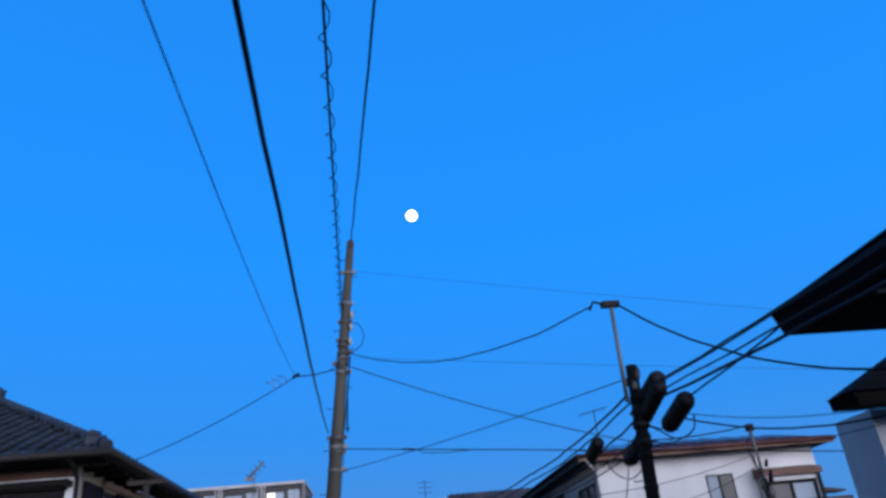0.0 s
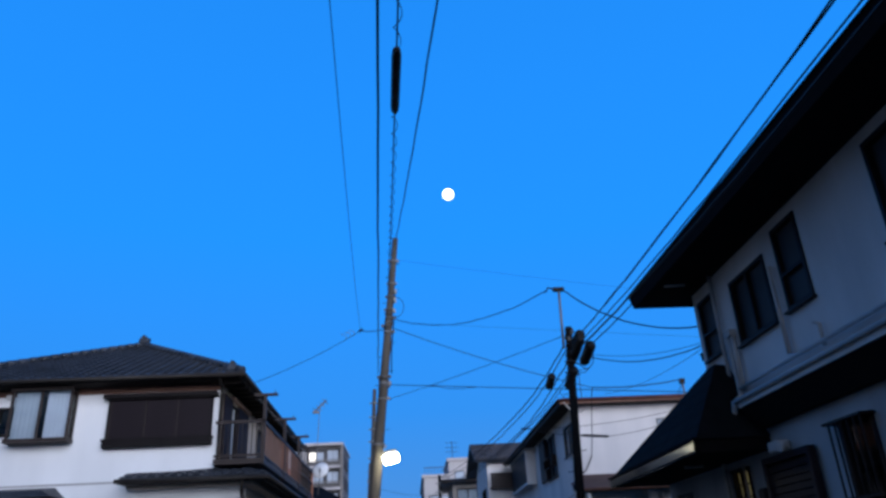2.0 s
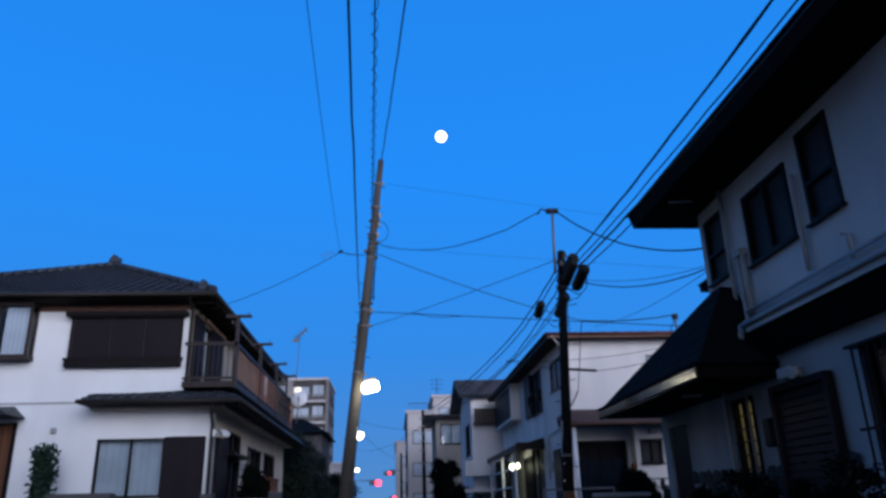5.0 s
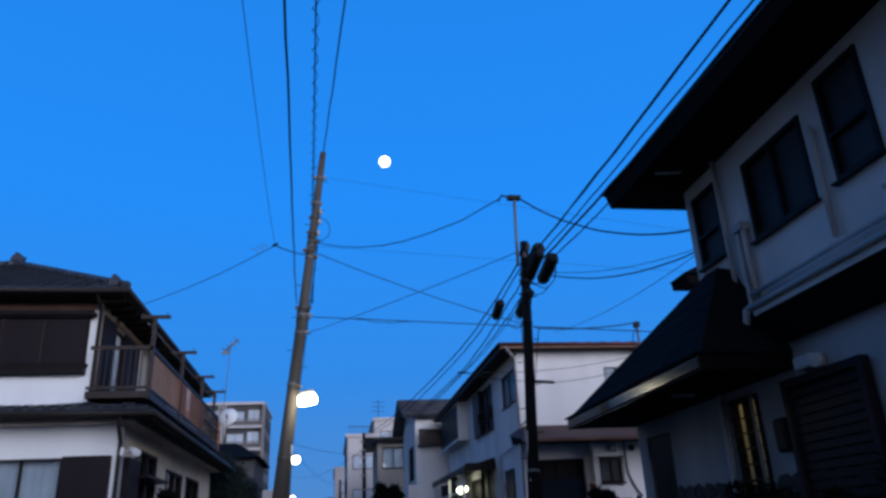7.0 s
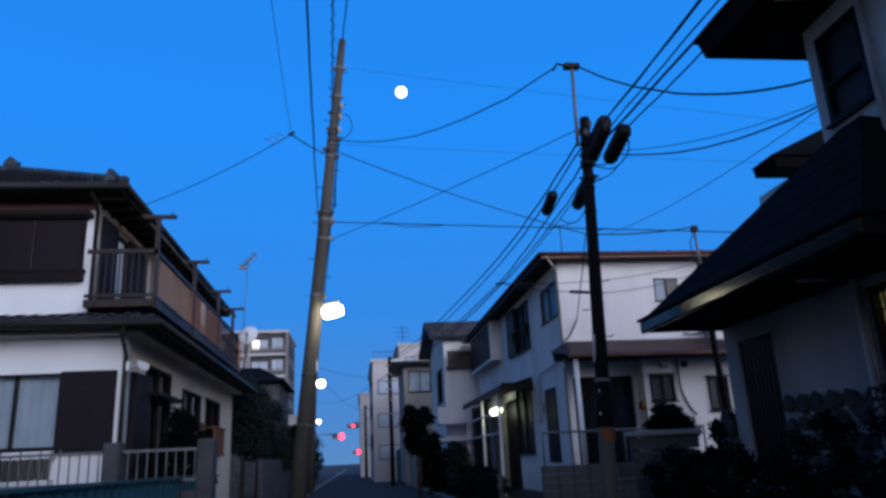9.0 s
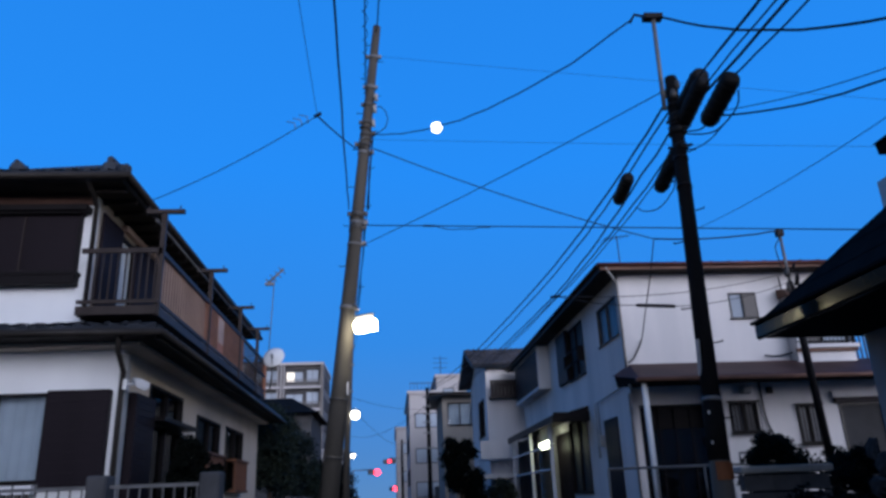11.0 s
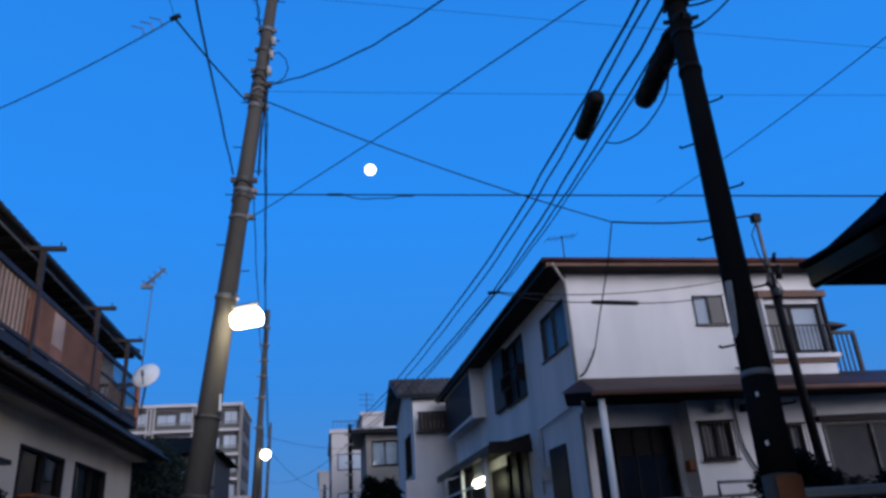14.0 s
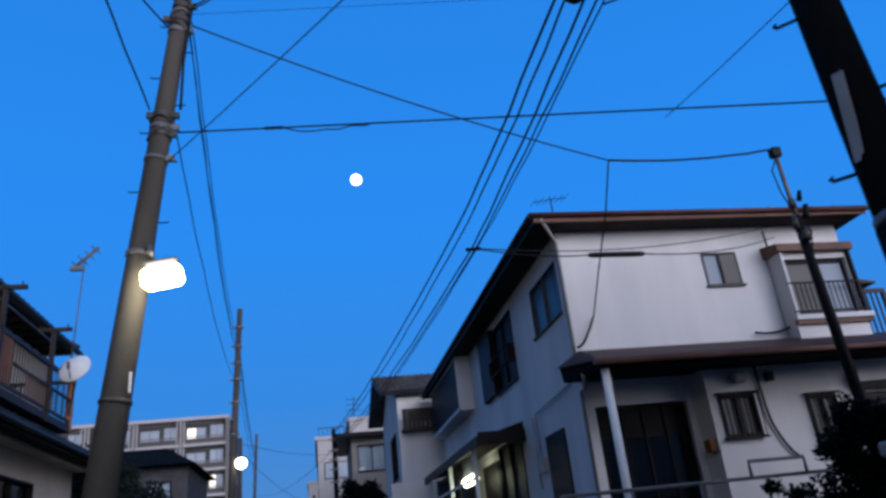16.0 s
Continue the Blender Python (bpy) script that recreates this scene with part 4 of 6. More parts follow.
hull_prism(bm, [(4.70, -8.1, 6.405), (15, -8.1, 6.405), (15, 10.85, 6.405), (4.48, 10.85, 6.405)],
           [(9.0, -3.5, 8.0), (10.5, -3.5, 8.0), (10.5, 6.0, 8.0), (9.0, 6.0, 8.0)])
part("roof", bm, M_TILE_N, hn, "black hip roof")
pipe(hn, [(4.75, 9.45, 6.11), (5.1, 9.38, 6.10)], M_PIPE, 0.02, "drain_spout")
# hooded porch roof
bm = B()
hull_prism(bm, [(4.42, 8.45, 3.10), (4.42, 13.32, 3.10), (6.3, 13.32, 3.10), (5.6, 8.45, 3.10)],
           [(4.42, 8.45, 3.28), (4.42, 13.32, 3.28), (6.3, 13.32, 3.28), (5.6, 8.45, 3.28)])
part("porch_soffit", bm, M_SOFFIT_SHADE, hn, "porch soffit coloured black for the shade below it")
bm = B()
a = [bm.verts.new(p) for p in ((4.40, 8.40, 3.285), (4.40, 13.36, 3.285), (5.30, 9.25, 4.62), (5.32, 9.62, 4.65), (6.4, 13.36, 3.285), (5.54, 8.40, 3.285), (5.54, 9.25, 4.60))]
for f in ((0, 1, 3, 2), (1, 4, 3), (0, 2, 6, 5), (2, 3, 6), (0, 5, 4, 1), (3, 4, 5, 6)):
    bm.faces.new([a[i] for i in f])
pr = part("porch_roof", bm, M_TILE_N, hn, "steep black slate porch roof")
tiles(pr, (4.40, 8.40, 3.29), (4.40, 13.36, 3.29), (5.30, 9.25, 4.62), (5.32, 9.62, 4.65), M_TILE_N, 0.3, 0.24, 0.002, lap=0.007)
bm = B()
box(bm, 4.35, 4.42, 8.4, 13.38, 3.09, 3.268)
soften(bm, 0.025)
M_GUTTER = material("glossy brown box gutter", (0.014, 0.013, 0.010), 0.15, metal=0.0, vary=0.15, scale=2, bump=0.12, bump_scale=9)
M_GUTTER.node_tree.nodes["Principled BSDF"].inputs["Specular Tint"].default_value = (1.0, 0.86, 0.42, 1)
part("porch_gutter", bm, M_GUTTER, hn, "glossy box gutter of the porch roof")
bm = B()
box(bm, 4.325, 4.43, 8.38, 13.40, 3.270, 3.302)
part("eave_strip", bm, M_TILE_N, hn)
pipe(hn, [(4.75, 10.0, 3.07), (5.05, 9.95, 3.07)], M_PIPE, 0.02, "drain_spout")
pipe(hn, [(5.47, 10.1, 3.1), (5.47, 10.1, 0.2)], M_PIPE, 0.04)
# rear wing roof
bm = B()
hull_prism(bm, [(7.42, 13.97, 6.02), (12, 13.97, 6.02), (12, 14.6, 6.06), (7.37, 14.6, 6.06)], [(7.35, 13.95, 6.22), (12, 13.95, 6.22), (12, 14.6, 6.22), (7.35, 14.6, 6.22)])
part("wing_eaves_board", bm, M_SOFFIT_SHADE, hn)
bm = B()
hull_prism(bm, [(7.3, 13.9, 6.224), (12.05, 13.9, 6.224), (12.05, 14.6, 6.224), (7.3, 14.6, 6.224)], [(8.7, 14.4, 6.95), (12.05, 14.4, 6.95), (12.05, 14.58, 6.95), (8.7, 14.58, 6.95)])
part("wing_roof", bm, M_TILE_N, hn, "black roof edge of the rear wing")
bm = B()
box(bm, 8.0, 12.0, 14.62, 15.6, 0.2, 6.06)
part("wing_wall", bm, M_STUCCO_N, hn)
# air vent, meter
bm = B()
fbox(bm, "x-", NX + 0.04, 7.88, 8.2, 0, 0.2, 3.0, 3.15)
soften(bm, 0.02)
tube(bm, [(5.4, 7.75, 3.05), (5.28, 7.72, 3.02)], [0.06, 0.07], 8)
part("vent_cover", bm, M_PIPE, hn, "pale vent cover above the window")
bm = B()
fbox(bm, "x-", NX + 0.04, 8.68, 8.9, 0, 0.16, 2.2, 2.58)
soften(bm, 0.03)
part("electric_meter", bm, M_DARK, hn)
# hall lamp behind the frosted window
hb = thing("hall_lamp", (6.6, 9.6, 3.4), "warm round hall lamp behind frosted glass", "lamp")
bm = B()
bmesh.ops.create_icosphere(bm, subdivisions=2, radius=0.16, matrix=Matrix.Translation((6.5, 9.6, 3.3)))
part("globe", bm, M_WARMBULB, hb)
bm = B()
tube(bm, [(6.5, 9.6, 3.6), (6.5, 9.6, 3.44)], 0.03, 8)
part("stem", bm, M_DARK, hb)
bm = B()
box(bm, 7.4, 7.5, 8.9, 10.1, 0.3, 3.6)
box(bm, 5.75, 7.4, 8.9, 9.0, 0.3, 3.6)
box(bm, 5.75, 7.4, 10.0, 10.1, 0.3, 3.6)
part("hall_wall", bm, M_ROOM, hn)
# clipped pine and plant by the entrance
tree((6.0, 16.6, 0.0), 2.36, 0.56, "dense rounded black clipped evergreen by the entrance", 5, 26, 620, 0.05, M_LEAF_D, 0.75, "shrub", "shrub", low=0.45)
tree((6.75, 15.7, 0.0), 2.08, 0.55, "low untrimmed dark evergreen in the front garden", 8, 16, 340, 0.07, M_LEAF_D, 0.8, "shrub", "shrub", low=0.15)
# block gate pillar
gp = thing("gate_pillar", (4.8, 14.5, 0), "grey block gate pillar with recessed courses", "pillar")
for j in range(8):
    for i in range(3):
        ob = new("block", blk)
        ob.parent, ob.matrix_parent_inverse = gp, Matrix.Translation(-gp.location)
        ob.location = (4.62 + 0.36 * i, 14.5, 0.205 * j)
bm = B()
box(bm, 4.40, 5.58, 14.38, 14.62, 1.645, 1.73)
soften(bm, 0.015)
part("cap", bm, M_KERB, gp)
# ---- pale house with red-brown roof ----
hr = thing("house", (9, 30, 0), "pale stucco two-storey house with red-brown metal roof and porch", "house")
RX, RY, RB = 6.05, 23.2, 38.0
op_s = [(23.55, 25.4, 5.36, 6.41), (27.1, 29.0, 4.95, 6.6), (24.5, 25.7, 1.2, 3.36), (27.6, 29.9, 1.5, 3.72), (32.6, 36.2, 5.28, 6.7)]
wall(hr, "x-", RX, RY, RB, 0.3, 6.85, op_s, M_STUCCO_R, label="shaded pale side wall")
wall(hr, "y-", RY, RX + 0.16, 10.3, 4.35, 6.85, [(8.95, 9.68, 5.62, 6.30)], M_STUCCO_R, label="pale upper front wall with faint streaks")
wall(hr, "y-", RY, RX + 0.16, 8.23, 0.3, 4.35, [(6.2, 7.95, 0.9, 3.48)], M_STUCCO_R, label="pale wall round the entrance")
wall(hr, "y-", RY - 0.55, 8.07, 13.6, 0.3, 3.9, [(8.23, 8.93, 2.70, 3.41), (9.90, 10.5, 2.4, 3.30), (10.98, 13.2, 1.2, 3.32)], M_STUCCO_R, label="projecting pale ground floor wall")
wall(hr, "x-", 8.07, RY - 0.39, RY, 0.3, 3.9, [], M_STUCCO_R)
boxes(hr, "wall", M_STUCCO_R, [(10.3, 12.1, RY + 0.02, RY + 0.18, 4.3, 6.85), (11.94, 12.1, RY + 0.2, RB, 0.3, 6.85), (RX + 0.16, 11.94, RB - 0.16, RB, 0.3, 6.85)])
bm = B()
box(bm, RX + 0.17, 11.9, RY + 0.2, RB - 0.2, 4.05, 4.25)
part("floor", bm, M_ROOM, hr)
bm = B()
box(bm, RX - 0.03, 12.15, RY - 0.6, RB, -0.05, 0.3)
part("foundation", bm, M_BLOCK, hr)
# windows
window(hr, "x-", RX, 23.55, 25.4, 5.36, 6.41, 2, label="blue reflecting upper window", frame=M_BAND, pane=M_DUSK, bar=0.03, out=0.01)
window(hr, "x-", RX, 27.1, 29.0, 4.95, 6.6, 2, label="dark upper window with a rail", pane=M_SCREEN)
bm = B()
fbox(bm, "x-", RX, 29.02, 30.4, 0.0, 0.13, 4.98, 6.68)
soften(bm, 0.012)
part("shutter_box", bm, M_SHUTTER, hr, "dark shutter storage box")
bm = B()
for z in (5.35, 5.75):
    tube(bm, [(RX - 0.2, 27.1, z), (RX - 0.2, 29.0, z)], 0.02, 6)
for y in (27.12, 28.98):
    box(bm, RX - 0.22, RX, y - 0.015, y + 0.015, 5.32, 5.78)
part("window_rail", bm, M_DARK, hr)
bm = B()
fbox(bm, "x-", RX, 32.2, 37.6, 0.0, 0.45, 5.2, 5.30)
fbox(bm, "x-", RX, 32.2, 32.3, 0.0, 0.45, 5.3, 6.75)
fbox(bm, "x-", RX, 32.2, 37.6, 0.0, 0.45, 6.75, 6.82)
part("bay_box", bm, M_STUCCO_R, hr, "pale projecting window surround")
bm = B()
fbox(bm, "x-", RX, 32.3, 37.55, 0.30, 0.37, 5.30, 6.75)
w = part("shutter", bm, M_SHUTTER, hr, "closed dark slatted shutter")
slats(w, "x-", RX, 32.32, 37.5, 0.37, 0.42, 5.32, 0.078, 0.102, 14, M_SHUTTER)
bm = B()
fbox(bm, "x-", RX, 24.5, 25.7, -0.1, 0.04, 1.2, 3.36)
part("shutter", bm, M_SHUTTER, hr, "dark closed side shutter")
window(hr, "x-", RX, 27.6, 29.9, 1.5, 3.72, 2, label="ground floor side window", pane=M_SCREEN)
window(hr, "y-", RY, 8.95, 9.68, 5.62, 6.30, 2, label="small upper window with brown shutter pane", frame=M_BAND, pane=M_BLIND, bar=0.025)
bm = B()
fbox(bm, "y-", RY, 9.32, 9.66, -0.02, 0.012, 5.66, 6.26)
part("screen", bm, M_APT, hr)
window(hr, "y-", RY - 0.55, 10.98, 13.2, 1.2, 3.32, 2, pane=M_SCREEN, label="wide dark ground floor sliding window under a pale lintel", frame=M_BAND)
bm = B()
fbox(bm, "y-", RY - 0.55, 10.8, 13.5, 0.0, 0.16, 3.46, 3.62)
part("lintel", bm, M_STUCCO_R, hr, "pale lintel above the wide window")
bm = B()
fbox(bm, "y-", RY - 0.55, 10.86, 13.4, 0.0, 0.12, 3.33, 3.45)
part("shutter_case", bm, M_SHUTTER, hr)
for u0, u1, z0, z1 in ((8.23, 8.93, 2.70, 3.41), (9.90, 10.5, 2.4, 3.30)):
    window(hr, "y-", RY - 0.55, u0, u1, z0, z1, 2, label="barred ground floor window", pane=M_DUSK)
    n = int((u1 - u0) / 0.085)
    bm = B()
    fbox(bm, "y-", RY - 0.55, u0 - 0.04, u1 + 0.04, 0.0, 0.125, z1 + 0.01, z1 + 0.04)
    w = part("window_grille", bm, M_DARK, hr)
    slats(w, "y-", RY - 0.55, u0 - 0.04, u1 + 0.04, 0.09, 0.125, z0 - 0.05, 0.03, 0.1, 1, M_DARK, "cross_bar")
    bars(w, "y-", RY - 0.55, u0 - 0.008, 0.016, 0.10, 0.116, z0 - 0.02, z1 + 0.01, (u1 - u0) / n, n + 1, M_DARK)
bm = B()
fbox(bm, "y-", RY, 6.24, 7.9, -0.12, -0.06, 0.9, 3.44)
dr = part("entrance_door", bm, M_DARK, hr, "dark sliding entrance door with glass strips")
for k in range(4):
    bm = B()
    fbox(bm, "y-", RY, 6.3 + 0.4 * k, 6.65 + 0.4 * k, -0.06, -0.05, 1.1, 2.9)
    part("door_pane", bm, M_GLASS, dr)
    bm = B()
    fbox(bm, "y-", RY, 6.66 + 0.4 * k, 6.7 + 0.4 * k, -0.06, -0.02, 0.9, 3.4)
    part("door_stile", bm, M_DARK, dr)
# upper bay with a railing
X0, X1, YF = 10.34, 11.86, RY - 0.34
bm = B()
grid_body(bm, "y-", RY, 0.0, 0.34, [X0, X0 + 0.07, X1 - 0.07, X1], [4.30, 4.84, 5.98, 6.10], lambda u, z: X0 + 0.07 < u < X1 - 0.07 and 4.84 < z < 5.98)
bw = part("bay_window", bm, M_STUCCO_R, hr, "pale framed upper bay window with a dark railing")
bm = B()
hull_prism(bm, [(X0 - 0.08, YF - 0.16, 6.1), (X1 + 0.06, YF - 0.16, 6.1), (X1 + 0.06, RY, 6.1), (X0 - 0.08, RY, 6.1)],
           [(X0 - 0.08, YF - 0.16, 6.25), (X1 + 0.06, YF - 0.16, 6.25), (X1 + 0.06, RY, 6.36), (X0 - 0.08, RY, 6.36)])
part("hood", bm, M_FASCIA, bw, "brown sheet hood")
bm = B()
box(bm, X0 - 0.05, X1 + 0.08, YF - 0.13, YF - 0.002, 4.72, 4.82)
soften(bm, 0.01)
part("sill", bm, M_STUCCO_R, bw, "pale projecting sill")
bm = B()
box(bm, X0 - 0.03, X1 + 0.05, YF - 0.08, YF - 0.002, 4.64, 4.717)
part("sill_trim", bm, M_FASCIA, bw, "brown strip below the sill")
us = [X0 + 0.07, X0 + 0.13, X0 + 0.72, X0 + 0.80, X1 - 0.13, X1 - 0.07]
bm = B()
grid_body(bm, "y-", RY, 0.2, 0.26, us, [4.84, 4.90, 5.90, 5.98], lambda u, z: 4.90 < z < 5.90 and (us[1] < u < us[2] or us[3] < u < us[4]))
part("window_frame", bm, M_DARK, bw)
for u0, u1, mt in ((us[1], us[2], M_APT), (us[3], us[4], M_BLIND)):
    bm = B()
    fbox(bm, "y-", RY, u0, u1, 0.225, 0.23, 4.90, 5.90)
    part("pane", bm, mt, bw)
for z in (4.87, 5.44):
    bm = B()
    fbox(bm, "y-", RY, X0 - 0.02, X1 + 0.02, 0.40, 0.435, z, z + 0.03)
    part("rail", bm, M_DARK, bw)
bars(bw, "y-", RY, X0 + 0.03, 0.013, 0.41, 0.425, 4.90, 5.44, 0.103, 15, M_DARK)
for u in (X0 + 0.0, X1 - 0.04):
    bm = B()
    fbox(bm, "y-", RY, u, u + 0.05, 0.342, 0.43, 4.84, 6.09)
    part("corner_post", bm, M_DARK if u > X0 else M_STUCCO_R, bw)
# side balcony beyond
bm = B()
box(bm, 12.1, 13.1, RY + 0.4, RY + 3, 4.3, 4.42)
w = part("side_balcony", bm, M_STEEL, hr, "small steel side balcony")
bm = B()
box(bm, 12.1, 13.12, RY + 0.4, RY + 0.46, 5.46, 5.54)
box(bm, 13.04, 13.12, RY + 0.38, RY + 0.46, 4.3, 5.46)
part("handrail", bm, M_STEEL, w)
bars(w, "y-", RY, 12.15, 0.032, -0.445, -0.415, 4.42, 5.46, 0.125, 7, M_STEEL)
bm = B()
hull_prism(bm, [(12.1, RY + 0.4, 5.70), (12.98, RY + 0.4, 5.66), (12.98, RY + 1.0, 5.66), (12.1, RY + 1.0, 5.70)],
           [(12.1, RY + 0.4, 5.84), (12.98, RY + 0.4, 5.70), (12.98, RY + 1.0, 5.70), (12.1, RY + 1.0, 5.84)])
part("side_canopy", bm, M_STEEL, hr, "small dark sheet canopy over the side balcony")
# roofs
bm = B()
hull_prism(bm, [(5.52, 22.75, 6.84), (12.4, 22.75, 6.84), (12.4, 38.5, 6.84), (5.52, 38.5, 6.84)],
           [(5.48, 22.71, 7.0), (12.44, 22.71, 7.0), (12.44, 38.54, 7.0), (5.48, 38.54, 7.0)])
part("eaves_board", bm, M_SOFFIT, hr, "dark boarded eaves")
bm = B()
box(bm, 5.47, 12.45, 22.66, 22.705, 6.83, 6.99)
part("front_fascia", bm, M_FASCIA, hr, "brown painted front fascia board")
bm = B()
hull_prism(bm, [(5.42, 22.65, 7.004), (12.5, 22.65, 7.004), (12.5, 38.6, 7.004), (5.42, 38.6, 7.004)],
           [(8.6, 26.2, 7.7), (9.5, 26.2, 7.7), (9.5, 35, 7.7), (8.6, 35, 7.7)])
rr = part("roof", bm, M_RED, hr, "red-brown sheet metal hip roof")
bm = B()
for k in range(13):
    x = 6.0 + k * 0.48
    t0 = min(1.0, max(0.05, 1 - abs(x - 9.0) / 4.4 + 0.28))
    tube(bm, [(x, 22.66, 7.01), (x + (9.0 - x) * 0.0, 22.66 + 3.5 * min(1, t0), 7.02 + 0.74 * min(1, t0))], 0.018, 5)
part("roof_seams", bm, M_RED, rr)
gutter(hr, [(5.40, 22.62, 6.96), (12.5, 22.62, 6.93)], M_RED, 0.05, label="red-brown gutter")
gutter(hr, [(5.40, 22.62, 6.95), (5.40, 38.6, 6.95)], M_DARK, 0.055, label="dark side gutter")
bm = B()
box(bm, 5.44, 5.5, 22.7, 38.5, 6.80, 7.0)
part("fascia", bm, M_DARK, hr)
pipe(hr, [(5.6, 22.66, 6.9), (5.75, 22.8, 6.75), (5.99, 23.1, 6.6), (5.99, 23.12, 4.3)], M_PIPE, 0.035)
pipe(hr, [(5.72, 22.2, 3.85), (5.95, 22.8, 3.75), (5.98, 23.12, 3.75), (5.98, 23.12, 0.2)], M_PIPE, 0.035)
bm = B()
hull_prism(bm, [(5.72, 21.42, 3.77), (14.0, 21.42, 3.77), (14.0, RY - 0.01, 3.93), (5.72, RY - 0.01, 3.93)],
           [(5.68, 21.38, 3.87), (14.0, 21.38, 3.87), (14.0, RY - 0.01, 4.2), (5.68, RY - 0.01, 4.2)])
part("porch_soffit", bm, M_SOFFIT_SHADE, hr, "dark porch soffit")
bm = B()
hull_prism(bm, [(5.62, 21.32, 3.874), (14.05, 21.32, 3.874), (14.05, RY - 0.005, 4.205), (5.62, RY - 0.005, 4.205)],
           [(5.66, 21.36, 3.91), (14.05, 21.36, 3.91), (14.05, RY - 0.005, 4.50), (6.1, RY - 0.005, 4.50)])
part("porch_roof", bm, M_RED_P, hr, "faded red-brown sheet metal porch roof")
gutter(hr, [(5.58, 21.30, 3.84), (14.05, 21.30, 3.81)], M_FASCIA, 0.05)
bm = B()
tube(bm, [(5.83, 21.54, 3.78), (5.83, 21.54, -0.05)], 0.065, 12)
part("porch_post", bm, M_WHITE, hr, "round white porch post")
bm = B()
fbox(bm, "y-", RY - 0.55, 8.52, 8.80, 0, 0.2, 3.60, 3.80)
soften(bm, 0.05)
part("vent_hood", bm, M_PIPE, hr, "metal vent hood")
bm = B()
fbox(bm, "y-", RY - 0.55, 9.22, 9.34, 0, 0.12, 3.60, 3.76)
part("outdoor_light", bm, M_DARK, hr)
bm = B()
fbox(bm, "x-", 8.07, RY - 0.5, RY - 0.28, 0, 0.14, 2.50, 2.72)
soften(bm, 0.02)
part("mailbox", bm, M_ORANGE, hr, "rust-coloured mailbox")
for pts in ([(9.05, 22.6, 3.9), (9.07, 22.6, 3.2), (9.12, 22.6, 2.85), (9.45, 22.6, 2.3)], [(10.35, 23.1, 6.7), (10.4, 23.1, 5.6), (10.5, 23.1, 4.75), (9.6, 23.1, 4.62)], [(6.46, 23.12, 5.1), (6.3, 23.1, 4.8), (6.0, 22.95, 4.5)]):
    pipe(hr, catenary(pts[0], pts[1], 0.02, 4)[:-1] + catenary(pts[1], pts[2], 0.05, 4)[:-1] + (catenary(pts[2], pts[3], 0.08, 4) if len(pts) > 3 else [Vector(pts[2])]), M_CABLE, 0.022, "wall_cable", "black cable clipped to the wall")
bm = B()
fbox(bm, "x-", RX, 25.9, 26.15, 0, 0.12, 2.7, 3.0)
part("electric_meter", bm, M_PIPE, hr)
pipe(hr, [(5.98, 26.0, 3.0), (5.98, 26.0, 3.9), (5.98, 23.6, 4.0)], M_PIPE, 0.025, "conduit")
pipe(hr, [(5.98, 26.3, 3.9), (5.98, 26.3, 2.4)], M_PIPE, 0.03, "conduit")
# side awning with lamp
aw = thing("awning", (5.2, 30, 0), "dark sheet awning on white posts over a side entrance", "awning")
bm = B()
hull_prism(bm, [(4.95, 27.3, 3.60), (6.04, 27.3, 3.78), (6.04, 36, 3.78), (4.95, 36, 3.60)], [(4.95, 27.3, 3.68), (6.04, 27.3, 3.98), (6.04, 36, 3.98), (4.95, 36, 3.68)])
part("canopy", bm, M_DARK, aw)
bm = B()
box(bm, 4.90, 4.945, 27.2, 36.05, 3.50, 3.72)
box(bm, 4.945, 6.04, 27.2, 27.28, 3.52, 3.80)
part("canopy_edge", bm, M_DARK, aw, "dark edge board of the canopy")
for y in (28.2, 31.6, 35.5):
    bm = B()
    box(bm, 4.98, 5.08, y, y + 0.1, 0.0, 3.62)
    part("post", bm, M_WHITE, aw, "white square post")
bm = B()
for z in (2.2, 2.9):
    box(bm, 5.0, 5.06, 28.2, 35.5, z, z + 0.05)
part("cross_rail", bm, M_WHITE, aw)
# dark panels added to stand for the deep shade under the awning
for y0, y1 in ((31.75, 33.5), (33.56, 35.45)):
    bm = B()
    fbox(bm, "x-", 5.3, y0, y1, 0.0, 0.05, 0.0, 3.5)
    w = part("shade_fill", bm, M_SHUTTER, aw, "dark screen panel added for the shade under the awning")
    bars(w, "x-", 5.3, y0 + 0.05, 0.03, 0.05, 0.065, 0.1, 3.4, 0.2, 8, M_DARK)
bm = B()
box(bm, 5.3, 6.04, 36.0, 36.06, 0.0, 3.6)
part("shade_fill_end", bm, M_SHUTTER, aw)
# dark door panel put over the wall for the same shade
bm = B()
fbox(bm, "x-", RX, 30.0, 31.9, 0.004, 0.05, 0.3, 3.45)
dr = part("shade_fill_door", bm, M_SHUTTER, hr, "dark door panel added for the shade under the awning")
bars(dr, "x-", RX, 30.1, 0.08, 0.05, 0.062, 0.4, 3.35, 0.22, 8, M_SHUTTER, "door_board")
pl = thing("porch_lamp", (5.5, 30.8, 3.1), "bright twin tube lamp under the awning", "lamp")
for y in (30.45, 31.2):
    bm = B()
    tube(bm, [(5.45, y, 3.1), (5.45, y + 0.5, 3.1)], 0.125, 12)
    part("tube", bm, M_TUBE, pl)
bm = B()
box(bm, 5.4, 5.5, 30.4, 31.8, 3.21, 3.66)
part("housing", bm, M_WHITE, pl)
# rooftop antenna
ra = thing("tv_antenna", (8.2, 27, 7.5), "thin branched television antenna on the roof", "antenna")
bm = B()
tube(bm, [(6.95, 25.5, 7.3), (6.95, 25.5, 8.75)], 0.016, 6)
